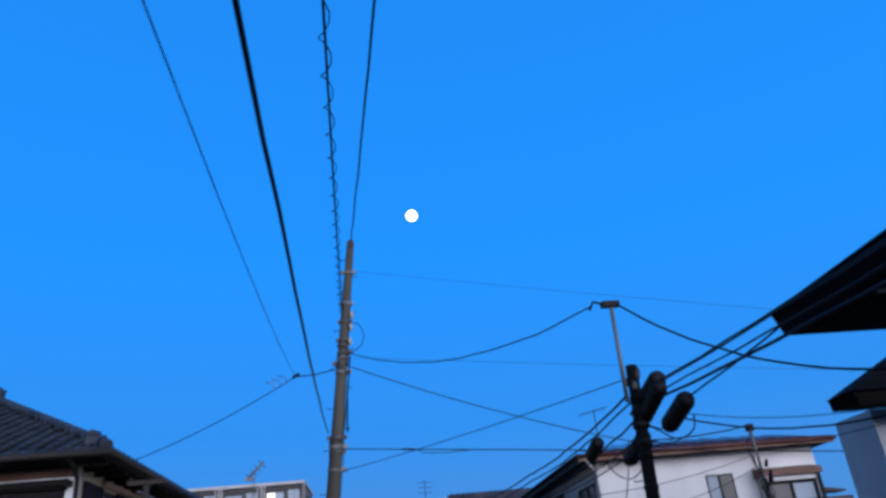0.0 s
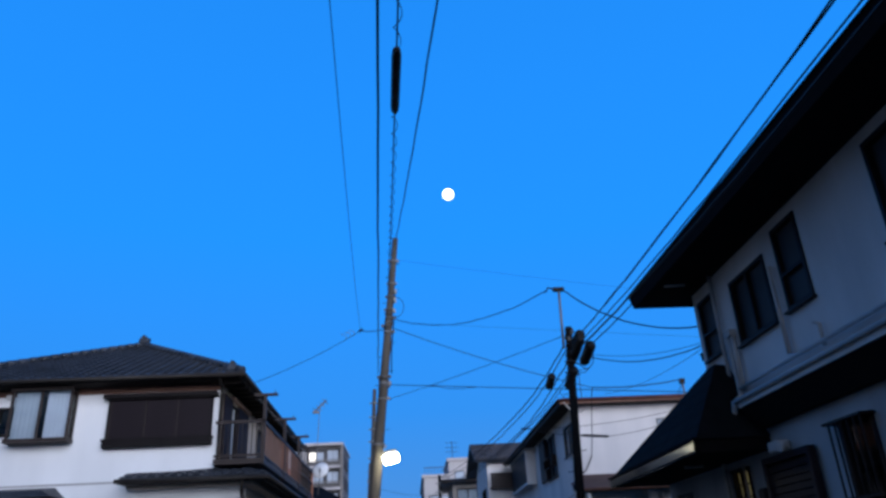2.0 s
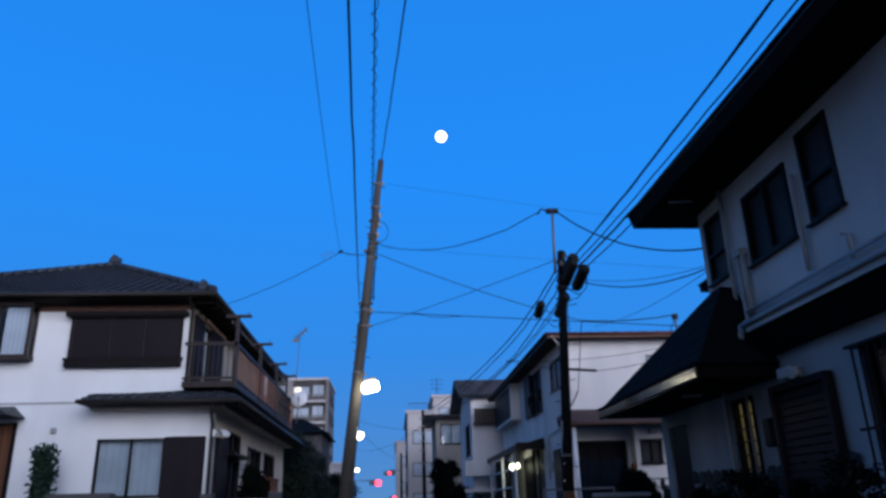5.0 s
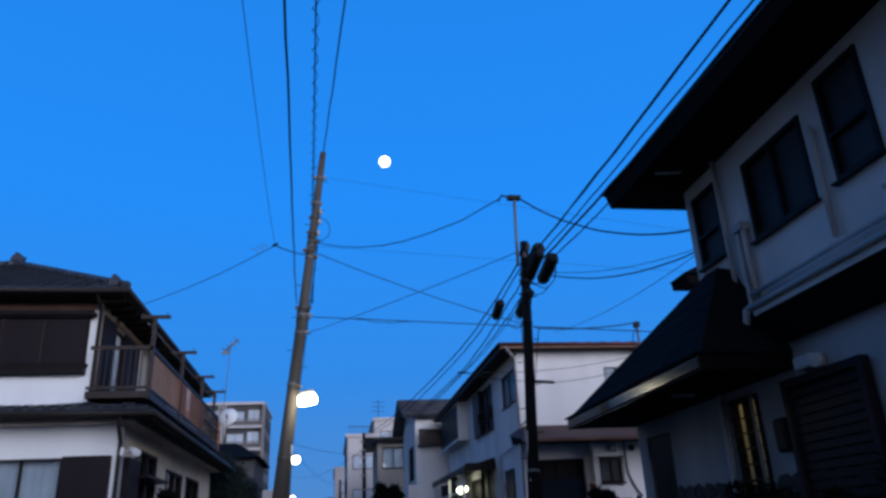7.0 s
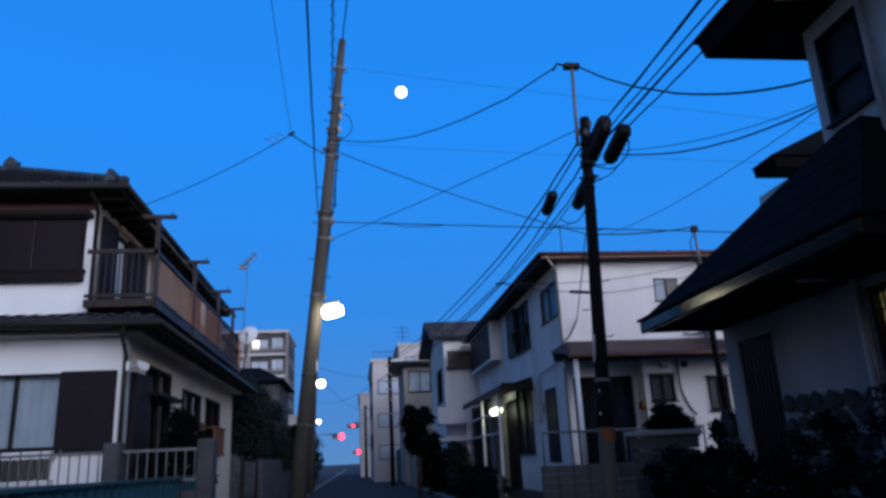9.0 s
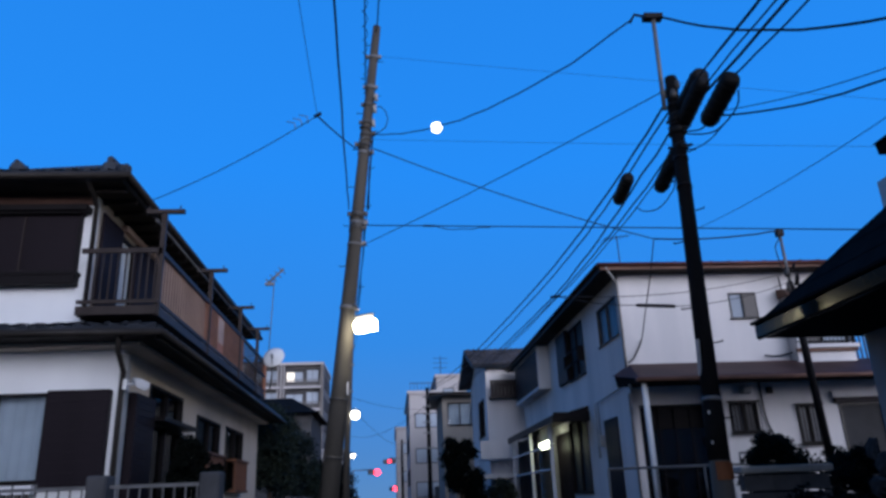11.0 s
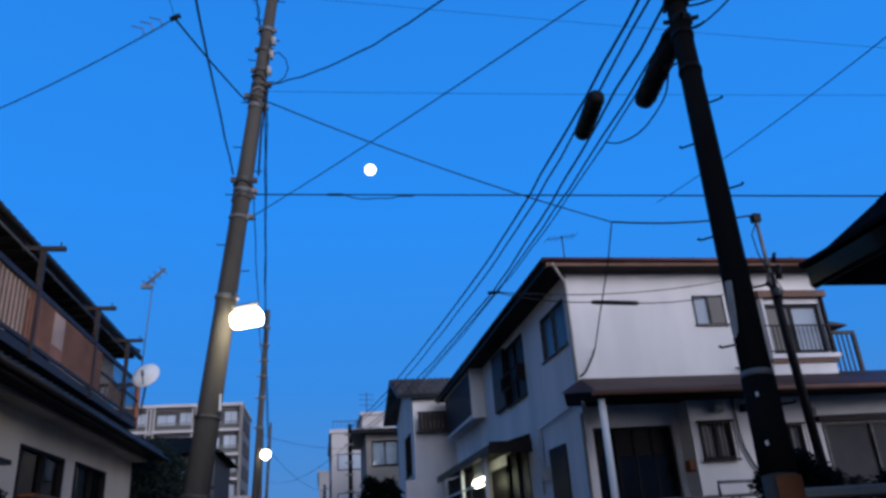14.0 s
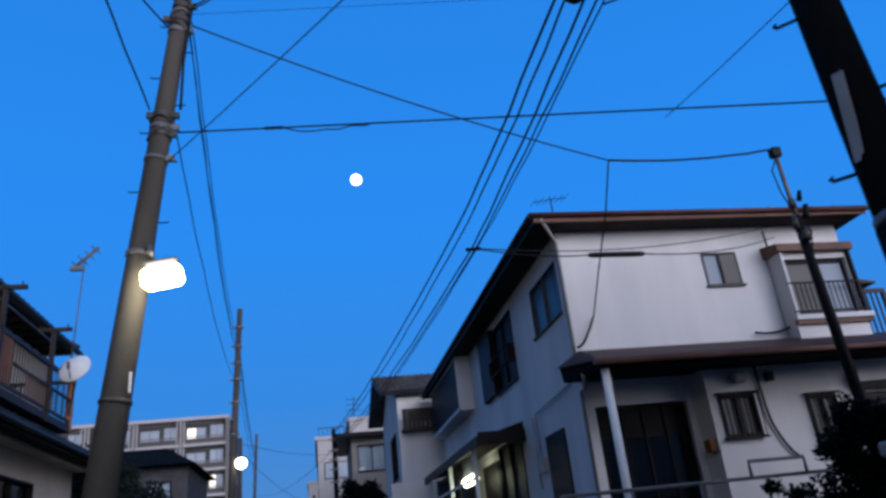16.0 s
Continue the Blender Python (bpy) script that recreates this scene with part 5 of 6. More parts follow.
tube(bm, [(6.5, 25.4, 8.60), (7.35, 25.6, 8.80)], 0.011, 5)
for k in range(6):
    c = Vector((6.5, 25.4, 8.60)).lerp(Vector((7.35, 25.6, 8.80)), k / 5)
    tube(bm, [c + Vector((0.03, -0.22, 0)), c + Vector((-0.03, 0.22, 0))], 0.008, 4)
part("aerial", bm, M_STEEL, ra)
# front railing of that house
fr = thing("front_railing", (6.5, 21.3, 0), "grey pipe railing on a low block wall", "railing")
blocks(fr, 4.6, 12.2, 21.2, 6)
bm = B()
tube(bm, [(4.7, 21.2, 1.95), (8.9, 21.2, 1.95)], 0.028, 8)
tube(bm, [(7.6, 21.15, 1.95), (7.6, 21.15, 2.18), (8.5, 21.15, 2.18), (8.5, 21.15, 1.95)], 0.028, 8)
part("rail", bm, M_GALV, fr)
for x in (4.7, 5.75, 6.8, 7.85, 8.9):
    bm = B()
    tube(bm, [(x, 21.2, 1.1), (x, 21.2, 1.95)], 0.025, 8)
    part("post", bm, M_GALV, fr)
tree((9.3, 20.4, 0.0), 2.4, 0.8, "dark garden shrub behind the railing", 12, 12, 260, 0.08, M_LEAF_D, 0.7, "shrub", "shrub", low=0.2)
tree((7.7, 20.5, 0.0), 2.0, 0.5, "small dark garden shrub behind the railing", 13, 10, 220, 0.07, M_LEAF_D, 0.7, "shrub", "shrub", low=0.2)


# ---- poles ----
def band(bm, c, axis, r, h=0.09):
    tube(bm, [Vector(c) - axis * h / 2, Vector(c) + axis * h / 2], r, 14)


pa = thing("utility_pole", (-1.13, 19.9, 0), "tall leaning concrete utility pole with steel bands and step bolts", "pole", "utility poles")
A0, A1 = Vector((-1.22, 19.9, 0)), Vector((-0.09, 19.9, 12.05))
AX = (A1 - A0).normalized()


def on_a(z):
    return A0 + AX * (z / AX.z)


def rad_a(z):
    return 0.205 - 0.0095 * z


bm = B()
tube(bm, [on_a(z) for z in (0, 4, 8, 12.05)], [rad_a(z) for z in (0, 4, 8, 12.05)], 18)
part("shaft", bm, M_CONC, pa)
for z in (2.3, 3.4, 6.62, 7.0, 7.1, 7.3, 8.75, 8.95, 9.2, 9.5, 9.95, 10.4, 11.2):
    bm = B()
    band(bm, on_a(z), AX, rad_a(z) + 0.016, 0.05 if z < 6.7 else 0.085)
    if z > 6.5:
        for sgn in ((-1, 1), (1,), (-1,))[int(z * 7) % 3]:
            p = on_a(z) + Vector((sgn * (rad_a(z) + 0.03), -0.03, 0))
            w = 0.03 + 0.02 * (int(z * 13) % 3)
            box(bm, p.x - w, p.x + w, p.y - 0.03, p.y + 0.03, p.z - 0.03, p.z + 0.03 + w * 0.4)
    part("steel_band", bm, M_GALV if int(z * 11) % 3 == 0 else M_BAND, pa)
k = 0
z = 5.7
while z < 11.9:
    bm = B()
    s = -1 if k % 2 else 1
    p = on_a(z) + Vector((s * rad_a(z) * 0.9, 0, 0))
    tube(bm, [p, p + Vector((s * 0.14, 0, 0.0)), p + Vector((s * 0.145, 0, 0.02))], 0.009, 6)
    part("step_bolt", bm, M_DARK, pa)
    z += 0.45
    k += 1
for q, (z, tilt) in enumerate(((7.02, 0.09), (7.12, -0.07), (7.2, 0.05), (8.82, 0.08), (9.02, -0.06), (9.12, 0.05), (9.32, -0.08))):
    bm = B()
    rr_ = rad_a(z) + 0.02
    tube(bm, [on_a(z) + Vector((rr_ * math.cos(a), rr_ * math.sin(a), tilt * math.cos(a + q) + 0.02 * math.sin(3 * a))) for a in [2 * math.pi * j / 16 for j in range(17)]], 0.014 if q % 2 else 0.02, 6)
    part("wire_wrap", bm, M_GALV if q % 3 == 1 else M_BAND, pa)
for z in (9.35, 9.7, 10.0):
    bm = B()
    p = on_a(z) + Vector((0.16, -0.12, 0))
    tube(bm, [p, p + Vector((0.0, -0.05, 0.16))], [0.045, 0.035], 8)
    part("insulator", bm, M_CERAMIC, pa)
bm = B()
tube(bm, [on_a(9.9) + Vector((0.14, 0, 0))] + [on_a(9.6) + Vector((0.18 + 0.28 * math.sin(a), -0.03, 0.35 * math.cos(a))) for a in (0.4, 1.0, 1.6, 2.2, 2.8)] + [on_a(9.2) + Vector((0.14, 0, 0))], 0.011, 6)
tube(bm, [on_a(9.1) + Vector((0.17, -0.1, 0)), on_a(8.2) + Vector((0.17, -0.1, 0)), on_a(7.4) + Vector((0.22, -0.05, 0))], 0.02, 6)
part("jumper_wire", bm, M_CABLE, pa)
bm = B()
box(bm, -0.014, 0.014, -0.010, 0.010, -0.12, 0.12, Matrix.Translation(on_a(3.6) + Vector((0.16, -0.12, 0))))
part("sign_strip", bm, M_WHITE, pa, "narrow white plate strapped to the pole")

sl1 = thing("street_lamp", (-0.45, 19.7, 4.9), "bright LED street lamp on an arm of the utility pole", "street lamp")
bm = B()
tube(bm, [on_a(5.25), on_a(5.25) + Vector((0.15, -0.22, 0.02)), on_a(5.0) + Vector((0.24, -0.4, 0.10))], 0.025, 8)
band(bm, on_a(5.25), AX, rad_a(5.2) + 0.02, 0.07)
part("arm", bm, M_GALV, sl1)
lamp_m = Matrix.Translation((-0.38, 19.46, 4.89)) @ Euler((radians(14), radians(-10), 0)).to_matrix().to_4x4()
bm = B()
box(bm, -0.2, 0.2, 0.02, 0.24, 0.02, 0.12, lamp_m)
soften(bm, 0.025)
part("housing", bm, M_GALV, sl1)
# diffuser body enlarged so its shape takes in some of the lamp's glare
bm = B()
box(bm, -0.23, 0.23, -0.18, 0.15, -0.24, 0.008, lamp_m)
bmesh.ops.recalc_face_normals(bm, faces=bm.faces)
bmesh.ops.bevel(bm, geom=list(bm.edges), offset=0.08, segments=4, profile=0.5, affect="EDGES", clamp_overlap=True)
for f in bm.faces:
    f.smooth = True
part("diffuser", bm, M_LED, sl1, "glowing white diffuser")

pb = thing("utility_pole", (3.413, 12.85, 0), "concrete utility pole coloured dark as if backlit, carrying black cable closures", "pole", "utility poles")
B0v, B1v = Vector((3.413, 12.85, 0)), Vector((3.93, 13.60, 6.72))
BXV = (B1v - B0v).normalized()


def on_b(z):
    return B0v + BXV * (z / BXV.z)


bm = B()
tube(bm, [on_b(z) for z in (0, 3, 6.72)], [0.105, 0.098, 0.080], 18)
part("shaft", bm, M_CONC_BACKLIT, pb)
for z in (2.40, 5.05, 5.45, 5.95, 6.25):
    bm = B()
    band(bm, on_b(z), BXV, (0.105 - 0.0038 * z) + 0.012, 0.045)
    part("steel_band", bm, M_GALV if z < 3 else M_DARK, pb)
bm = B()
tube(bm, [on_b(1.76), on_b(2.06), on_b(2.38)], [0.113, 0.112, 0.109], 16)
part("pole_guard", bm, M_CONC_BACKLIT, pb, "black wrapped guard round the pole")
bm = B()
tube(bm, [on_b(0), on_b(0.9), on_b(1.755)], [0.110, 0.109, 0.108], 16)
part("pole_foot", bm, M_CONC, pb, "paler grey foot of the pole")
for z, r, h, dx in ((6.05, 0.125, 0.16, 0.02), (5.86, 0.115, 0.10, 0.0), (5.62, 0.10, 0.12, 0.01)):
    bm = B()
    c = on_b(z) + Vector((dx, -0.01, 0))
    tube(bm, [c - BXV * h / 2, c - BXV * h / 4, c + BXV * h / 4, c + BXV * h / 2], [r * 0.8, r, r * 0.96, r * 0.75], 10)
    for q in range(4):
        a = 1.6 * q + z * 3
        tube(bm, [c, c + Vector((0.15 * math.cos(a), 0.15 * math.sin(a), 0.02 * (q % 2)))], [0.03, 0.018], 6)
    part("cable_hub", bm, M_RUBBER, pb, "black strap mass where the cables are tied")
for z, a, r in ((6.66, 0.3, 0.05), (6.52, 2.2, 0.045), (6.42, 4.4, 0.05), (6.58, 5.3, 0.04)):
    bm = B()
    c = on_b(z) + Vector((0.085 * math.cos(a), 0.085 * math.sin(a), 0))
    tube(bm, [c - BXV * 0.07, c - BXV * 0.02, c + BXV * 0.06], [r * 0.7, r, r * 0.5], 8)
    part("pole_fitting", bm, M_BAND, pb, "weathered metal fitting at the pole top")
for z, dx in ((1.95, -0.115), (2.26, -0.11)):
    bm = B()
    box(bm, -0.007, 0.007, -0.006, 0.006, -0.014, 0.014, Matrix.Translation(on_b(z) + Vector((dx * 0.75, -0.080, 0))))
    part("reflector_tag", bm, M_WHITE, pb, "small white reflective tag")
for k in range(9):
    bm = B()
    s = -1 if k % 2 else 1
    p = on_b(2.2 + 0.42 * k) + Vector((s * 0.10, 0, 0))
    tube(bm, [p, p + Vector((s * 0.075, -s * 0.075, 0.0)), p + Vector((s * 0.08, -s * 0.08, 0.015))], [0.008, 0.008, 0.014], 6)
    part("step_bolt", bm, M_DARK, pb)
bm = B()
tube(bm, [on_b(6.2) + Vector((-0.14, -0.02, 0)), (3.80, 13.56, 7.66)], 0.03, 8)
part("extension_pipe", bm, M_GALV, pb, "grey steel extension pipe")
bm = B()
box(bm, 3.66, 3.92, 13.5, 13.62, 7.62, 7.70)
tube(bm, [(3.70, 13.55, 7.66), (3.55, 13.58, 7.72), (3.48, 13.6, 7.60)], 0.02, 6)
part("pipe_cap", bm, M_DARK, pb)
bm = B()
box(bm, -0.022, 0.022, -0.008, 0.008, -0.20, 0.20, Matrix.Translation(on_b(2.87) + Vector((-0.102, -0.04, 0))) @ Euler((0, radians(4), radians(-66))).to_matrix().to_4x4())
part("sign_plate", bm, M_PIPE, pb, "faded grey plate strapped to the pole")
bm = B()
for q in range(5):
    a = radians(-122 + 20 * q)
    box(bm, -0.024, 0.024, -0.006, 0.006, -0.09, 0.09, Matrix.Translation(on_b(1.66) + Vector((0.118 * math.cos(a), 0.118 * math.sin(a), 0))) @ Euler((0, 0, a + math.pi / 2)).to_matrix().to_4x4())
part("rust_plate", bm, M_ORANGE, pb, "rust-orange plate bent round the pole")


def closure(a, b, r, label="black ribbed cable splice closure", mat=None):
    """A splice closure on a cable, with rounded ends and ribs."""
    a, b = Vector(a), Vector(b)
    t = thing("cable_closure", a.lerp(b, 0.5), label, "closure", "cable closures")
    bm = B()
    tube(bm, [a.lerp(b, u) for u in (0, 0.03, 0.1, 0.9, 0.97, 1)], [r * 0.5, r * 0.85, r, r, r * 0.85, r * 0.5], 12)
    part("body", bm, mat or M_RUBBER, t)
    for k in range(6 if r > 0.07 else 0):
        bm = B()
        c = a.lerp(b, 0.13 + 0.74 * k / 5)
        tube(bm, [c - (b - a).normalized() * 0.01, c + (b - a).normalized() * 0.01], r * 1.045, 12)
        part("rib", bm, mat or M_RUBBER, t)
    return t


# ---- pole behind the red-roofed porch and the far poles ----
pc = thing("service_pole", (9.28, 20.46, 0), "slim dark steel service pole with a bracket", "pole", "utility poles")
bm = B()
tube(bm, [(9.28, 20.46, 0), (9.12, 20.46, 4.5), (9.08, 20.46, 5.8)], [0.09, 0.08, 0.07], 12)
part("shaft", bm, M_DARK, pc)
bm = B()
tube(bm, [(9.09, 20.46, 5.6), (9.06, 20.46, 7.02)], 0.035, 8)
part("extension_pipe", bm, M_GALV, pc)
bm = B()
box(bm, 8.98, 9.13, 20.38, 20.52, 6.88, 7.04)
part("cable_grip", bm, M_DARK, pc)
for q, (dx, z, h, r) in enumerate(((-0.10, 5.55, 0.22, 0.05), (0.12, 5.70, 0.26, 0.06), (-0.06, 5.92, 0.14, 0.07), (0.10, 6.05, 0.16, 0.045), (0.0, 5.35, 0.16, 0.09))):
    bm = B()
    tube(bm, [(9.08 + dx, 20.40, z), (9.10 + dx * 1.2, 20.38, z + h)], [r, r * 0.7], 8)
    part("cable_fitting", bm, M_DARK if q % 2 else M_BAND, pc)
bm = B()
tube(bm, [(9.05, 20.42, 6.9), (8.86, 20.4, 6.6), (8.9, 20.4, 6.2), (9.0, 20.4, 5.9), (9.22, 20.4, 5.5), (9.11, 20.4, 5.1)], 0.012, 6)
part("slack_wire", bm, M_CABLE, pc)

for base, top, r, label in (((-2.3, 43.8, 0), (-1.83, 43.8, 12.6), 0.17, "distant leaning concrete utility pole with a lamp"),
                            ((-4.6, 84, 0), (-4.15, 84, 13.6), 0.17, "far thin utility pole"),
                            ((2.35, 50, 0), (2.32, 50, 7.9), 0.14, "slim dark far utility pole by the pale building"),
                            ((1.1, 78, 0), (1.1, 78, 7.0), 0.15, "slim dark far utility pole"),
                            ((0.75, -14, 0), (0.75, -14, 9.0), 0.18, "concrete utility pole at the street corner"),
                            ((3.1, -14, 0), (3.1, -14, 7.5), 0.18, "concrete utility pole at the street corner")):
    p = thing("utility_pole", base, label, "pole", "utility poles")
    bm = B()
    tube(bm, [base, Vector(base).lerp(Vector(top), 0.5), top], [r, r * 0.85, r * 0.68], 12)
    part("shaft", bm, M_CONC if base[0] < 0 else M_CONC_BACKLIT, p)
    for u in (0.55, 0.66, 0.74, 0.8, 0.86, 0.93):
        c = Vector(base).lerp(Vector(top), u)
        bm = B()
        band(bm, c, Vector((0, 0, 1)), r * 0.95, 0.12)
        box(bm, c.x - 0.3, c.x + 0.2, c.y - 0.05, c.y + 0.05, c.z - 0.03, c.z + 0.03)
        part("steel_band", bm, M_GALV, p)
    if base[1] < 0 and base[0] < 1:
        bm = B()
        box(bm, -0.1, 1.7, -14.06, -13.94, 6.5, 6.6)
        part("cross_arm", bm, M_GALV, p)
for (x, y, z), s in (((-1.72, 43.5, 5.69), 0.24), ((-2.2, 51.0, 4.1), 0.13)):
    t = thing("street_lamp", (x, y, z), "distant lit street lamp on a pole", "street lamp")
    bm = B()
    tube(bm, [(x - 0.33, y + 0.3, z + 0.25), (x, y, z + s + 0.04)], 0.03, 6)
    box(bm, x - s, x + s, y - 0.12, y + 0.12, z + s * 0.7, z + s * 0.7 + 0.08)
    part("arm", bm, M_GALV, t)
    bm = B()
    bmesh.ops.create_icosphere(bm, subdivisions=2, radius=s, matrix=Matrix.Translation((x, y, z)))
    part("diffuser", bm, M_LED_FAR, t, "glowing white diffuser")
p = thing("utility_pole", (-2.6, 51.2, 0), "far slim pole carrying a small lamp", "pole", "utility poles")
bm = B()
tube(bm, [(-2.55, 51.3, 0), (-2.5, 51.3, 8)], [0.13, 0.1], 10)
part("shaft", bm, M_CONC, p)
# traffic signals far down the street
for x, y, z, px in ((-1.92, 90, 4.47, -4.2), (0.43, 90, 2.68, 1.6), (-0.14, 82, 5.2, 1.1)):
    t = thing("traffic_signal", (x, y, z), "far traffic signal showing red", "traffic signal")
    bm = B()
    box(bm, x - 0.65, x + 0.65, y, y + 0.2, z - 0.22, z + 0.22)
    soften(bm, 0.08)
    part("housing", bm, M_GALV, t)
    bm = B()
    tube(bm, [(x + 0.4 if x < -1 else x, y - 0.02, z), (x + 0.4 if x < -1 else x, y - 0.1, z)], 0.34 if x < -1 else (0.25 if x > 0 else 0.14), 16)
    part("red_lens", bm, M_REDLIGHT, t, "glowing red lens")
    bm = B()
    tube(bm, [(px, y + 0.1, 0), (px, y + 0.1, z + 0.3), (x, y + 0.1, z + 0.3)], 0.08, 8)
    part("pole", bm, M_GALV, t)
# ---- overhead cables ----
VB = (-1.05, 16.31, 7.68)
cable(on_a(7.43) + Vector((-0.2, 0, 0)), (0.57, -14, 6.4), 1.0, 0.013, 44, 0.009, label="black service cable over the street")
spiral = cable(on_a(10.25) + Vector((-0.1, 0, 0)), (0.7, -14, 6.9), 1.0, 0.012, label="messenger wire with spiral hangers over the street", name="messenger_wire")
bm = B()
path = catenary(on_a(10.2) + Vector((-0.1, 0, 0)), (0.7, -14, 6.8), 1.0, 420)
tube(bm, [p + Vector((0.05 * math.cos(i * 0.9), 0, 0.05 * math.sin(i * 0.9) - 0.03)) for i, p in enumerate(path)], 0.006, 4)
part("spiral_hanger", bm, M_CABLE, spiral)
cable(on_a(11.9), (1.68, -14, 6.6), 0.9, 0.015, 44, 0.010, label="black power cable from the pole top")
cable(VB, (0.26, -14, 6.2), 1.0, 0.0045, label="very thin wire over the street")
path = catenary(on_a(10.25) + Vector((-0.1, 0, 0)), (0.7, -14, 6.9), 1.0, 100)
# bundle past the dark house
for k, (dx, dz, s) in enumerate(((-0.05, 0.05, 0.56), (0.0, 0.09, 0.52), (0.07, 0.0, 0.57), (0.11, -0.07, 0.62))):
    cable(on_b(6.25 + dz) + Vector((dx + 0.08, -0.1, 0)), (3.2 + dx * 2.6, -14, 6.0 + dz), s, 0.011 if k != 3 else 0.018, 40, 0.008, "bundled black telephone cable beside the eaves", k)
for k, (dx, z0, mx, mz, z1, sag, r) in enumerate(((-0.12, 6.30, 3.86, 6.42, 7.75, 0.30, 0.017), (-0.05, 6.22, 3.93, 6.30, 7.70, 0.42, 0.014),
                                                  (-0.02, 5.98, 3.95, 5.85, 7.25, 0.38, 0.015), (0.03, 5.75, 3.99, 5.82, 7.20, 0.46, 0.012), (0.02, 5.6, 4.0, 5.80, 7.15, 0.52, 0.009))):
    a = on_b(z0) + Vector((dx, 0.1, 0))
    m = Vector((mx, 21.42, mz))
    bm = B()
    tube(bm, catenary(a, m, 0.10, 12, 0.012, k)[:-1] + catenary(m, (2.34, 50, z1), sag, 20, 0.012, k + 9), r, 6)
    tagged(part("overhead_cable", bm, M_CABLE), "bundled black telephone cable along the street", "cable", "overhead cables")
closure((3.74, 15.12, 5.98), (3.765, 15.8, 5.85), 0.10)
closure((3.99, 13.75, 5.78), (4.015, 14.7, 5.58), 0.108, "grey cable splice closure lightened for its sheen", M_RUBBER_SHEEN)
closure((4.02, 12.9, 6.37), (4.00, 13.62, 6.19), 0.118)
closure((4.00, 12.85, 6.24), (3.95, 13.6, 5.96), 0.105)
closure((4.06, 12.28, 5.93), (4.04, 13.02, 5.73), 0.115)
for pts, r in (([(4.0, 13.97, 5.68), (4.02, 14.12, 5.52), (4.04, 14.32, 5.39), (4.02, 14.8, 5.34), (4.0, 15.3, 5.48), (3.99, 15.66, 5.69)], 0.009),
               ([(4.05, 12.2, 5.70), (4.06, 12.3, 5.56), (4.06, 12.6, 5.52), (4.06, 12.95, 5.57), (4.05, 13.36, 5.755), (3.96, 13.6, 5.9)], 0.010),
               ([(4.06, 12.7, 5.52), (4.06, 13.1, 5.53), (4.05, 13.55, 5.64), (3.93, 13.6, 5.70)], 0.008),
               ([(4.04, 13.0, 5.72), (4.03, 13.2, 5.74), (3.98, 13.4, 5.82), (3.92, 13.5, 5.88)], 0.010)):
    bm = B()
    tube(bm, curve(pts), r, 6)
    tagged(part("cable_loop", bm, M_CABLE), "slack black cable loop below the closures", "cable", "overhead cables")
cable((4.05, 12.4, 5.93), (4.6, 10.6, 6.3), 0.03, 0.012, 8, 0.004, "black telephone cable to the eaves corner", 2)
# crossing spans
cable(on_a(8.88) + Vector((0.2, 0, 0)), (6.1, 20.47, 6.87), 0.12, 0.012, 14, 0.0, "black drop cable crossing the street")
cable((6.1, 20.47, 6.87), (9.0, 20.4, 7.0), 0.08, 0.018, 12, 0.006, "wrapped drop cable to the service pole", 4)
bm = B()
tube(bm, [(6.1, 20.47, 6.87), (6.08, 20.6, 6.6), (6.12, 21.0, 6.2), (6.35, 22.3, 5.6), (6.46, 23.08, 5.1)], 0.014, 6)
tagged(part("drop_wire", bm, M_CABLE), "drop wire hanging down to the house wall", "cable", "overhead cables")
cable(on_a(7.06) + Vector((0.22, 0, 0)), (14.0, 15.7, 5.15), 0.0, 0.012, 14, 0.0, "straight black span crossing the street")
cable((1.1, 19.48, 6.86), (2.25, 19.14, 6.72), 0.07, 0.009, 12, 0.02, "slack thin wire below the span", 3)
closure(Vector((0.83, 19.56, 6.905)), Vector((1.1, 19.48, 6.87)), 0.022, "small black span splice")
cable(on_a(6.6) + Vector((0.18, -0.05, 0)), on_b(6.55) + Vector((-0.12, 0.1, 0)), 0.05, 0.008, 14, 0.0, "thin cable between the two poles")
cable(on_a(9.2) + Vector((0.15, -0.05, 0)), (3.52, 13.6, 7.66), 0.5, 0.012, 18, 0.012, "twisted black service drop between poles", 6)
cable((3.85, 13.55, 7.68), (5.62, 10.3, 5.62), 0.35, 0.016, 16, 0.006, "black service drop to the dark house", 7)
cable(on_b(6.2) + Vector((0.3, -0.4, -0.3)), (5.66, 10.3, 5.28), 0.22, 0.012, 14, 0.004, "telephone drop to the dark house", 8)
cable(on_b(6.2) + Vector((0.3, -0.4, -0.25)), (5.66, 10.3, 5.32), 0.14, 0.006, 14, 0.0, "thin telephone drop to the dark house")
cable((5.8, 18.1, 6.12), (5.6, 10.25, 5.2), 0.15, 0.0055, 14, 0.0, "thin wire to the dark house corner")
cable(on_a(11.25) + Vector((0.12, 0, 0)), (14, 16.0, 7.4), 0.05, 0.0035, 14, 0.0, "very thin high wire")
cable(on_a(9.1) + Vector((0.15, 0, 0)), (14, 15.0, 6.35), 0.05, 0.0035, 14, 0.0, "very thin high wire")
cable(on_a(8.85) + Vector((-0.15, 0, 0)), VB, 0.03, 0.014, 8, 0.0, "black drop cable toward the white house")
cable(VB, (-4.2, 17.6, 6.65), 0.1, 0.008, 12, 0.0, "thin drop wire to the white house eaves")
da = thing("drop_clamp", VB, "small grey wire clamp with bare tails on the drop cable", "clamp")
bm = B()
tube(bm, [Vector(VB) + Vector((-0.05, 0, -0.02)), Vector(VB) + Vector((0.06, 0, 0.05))], 0.03, 8)
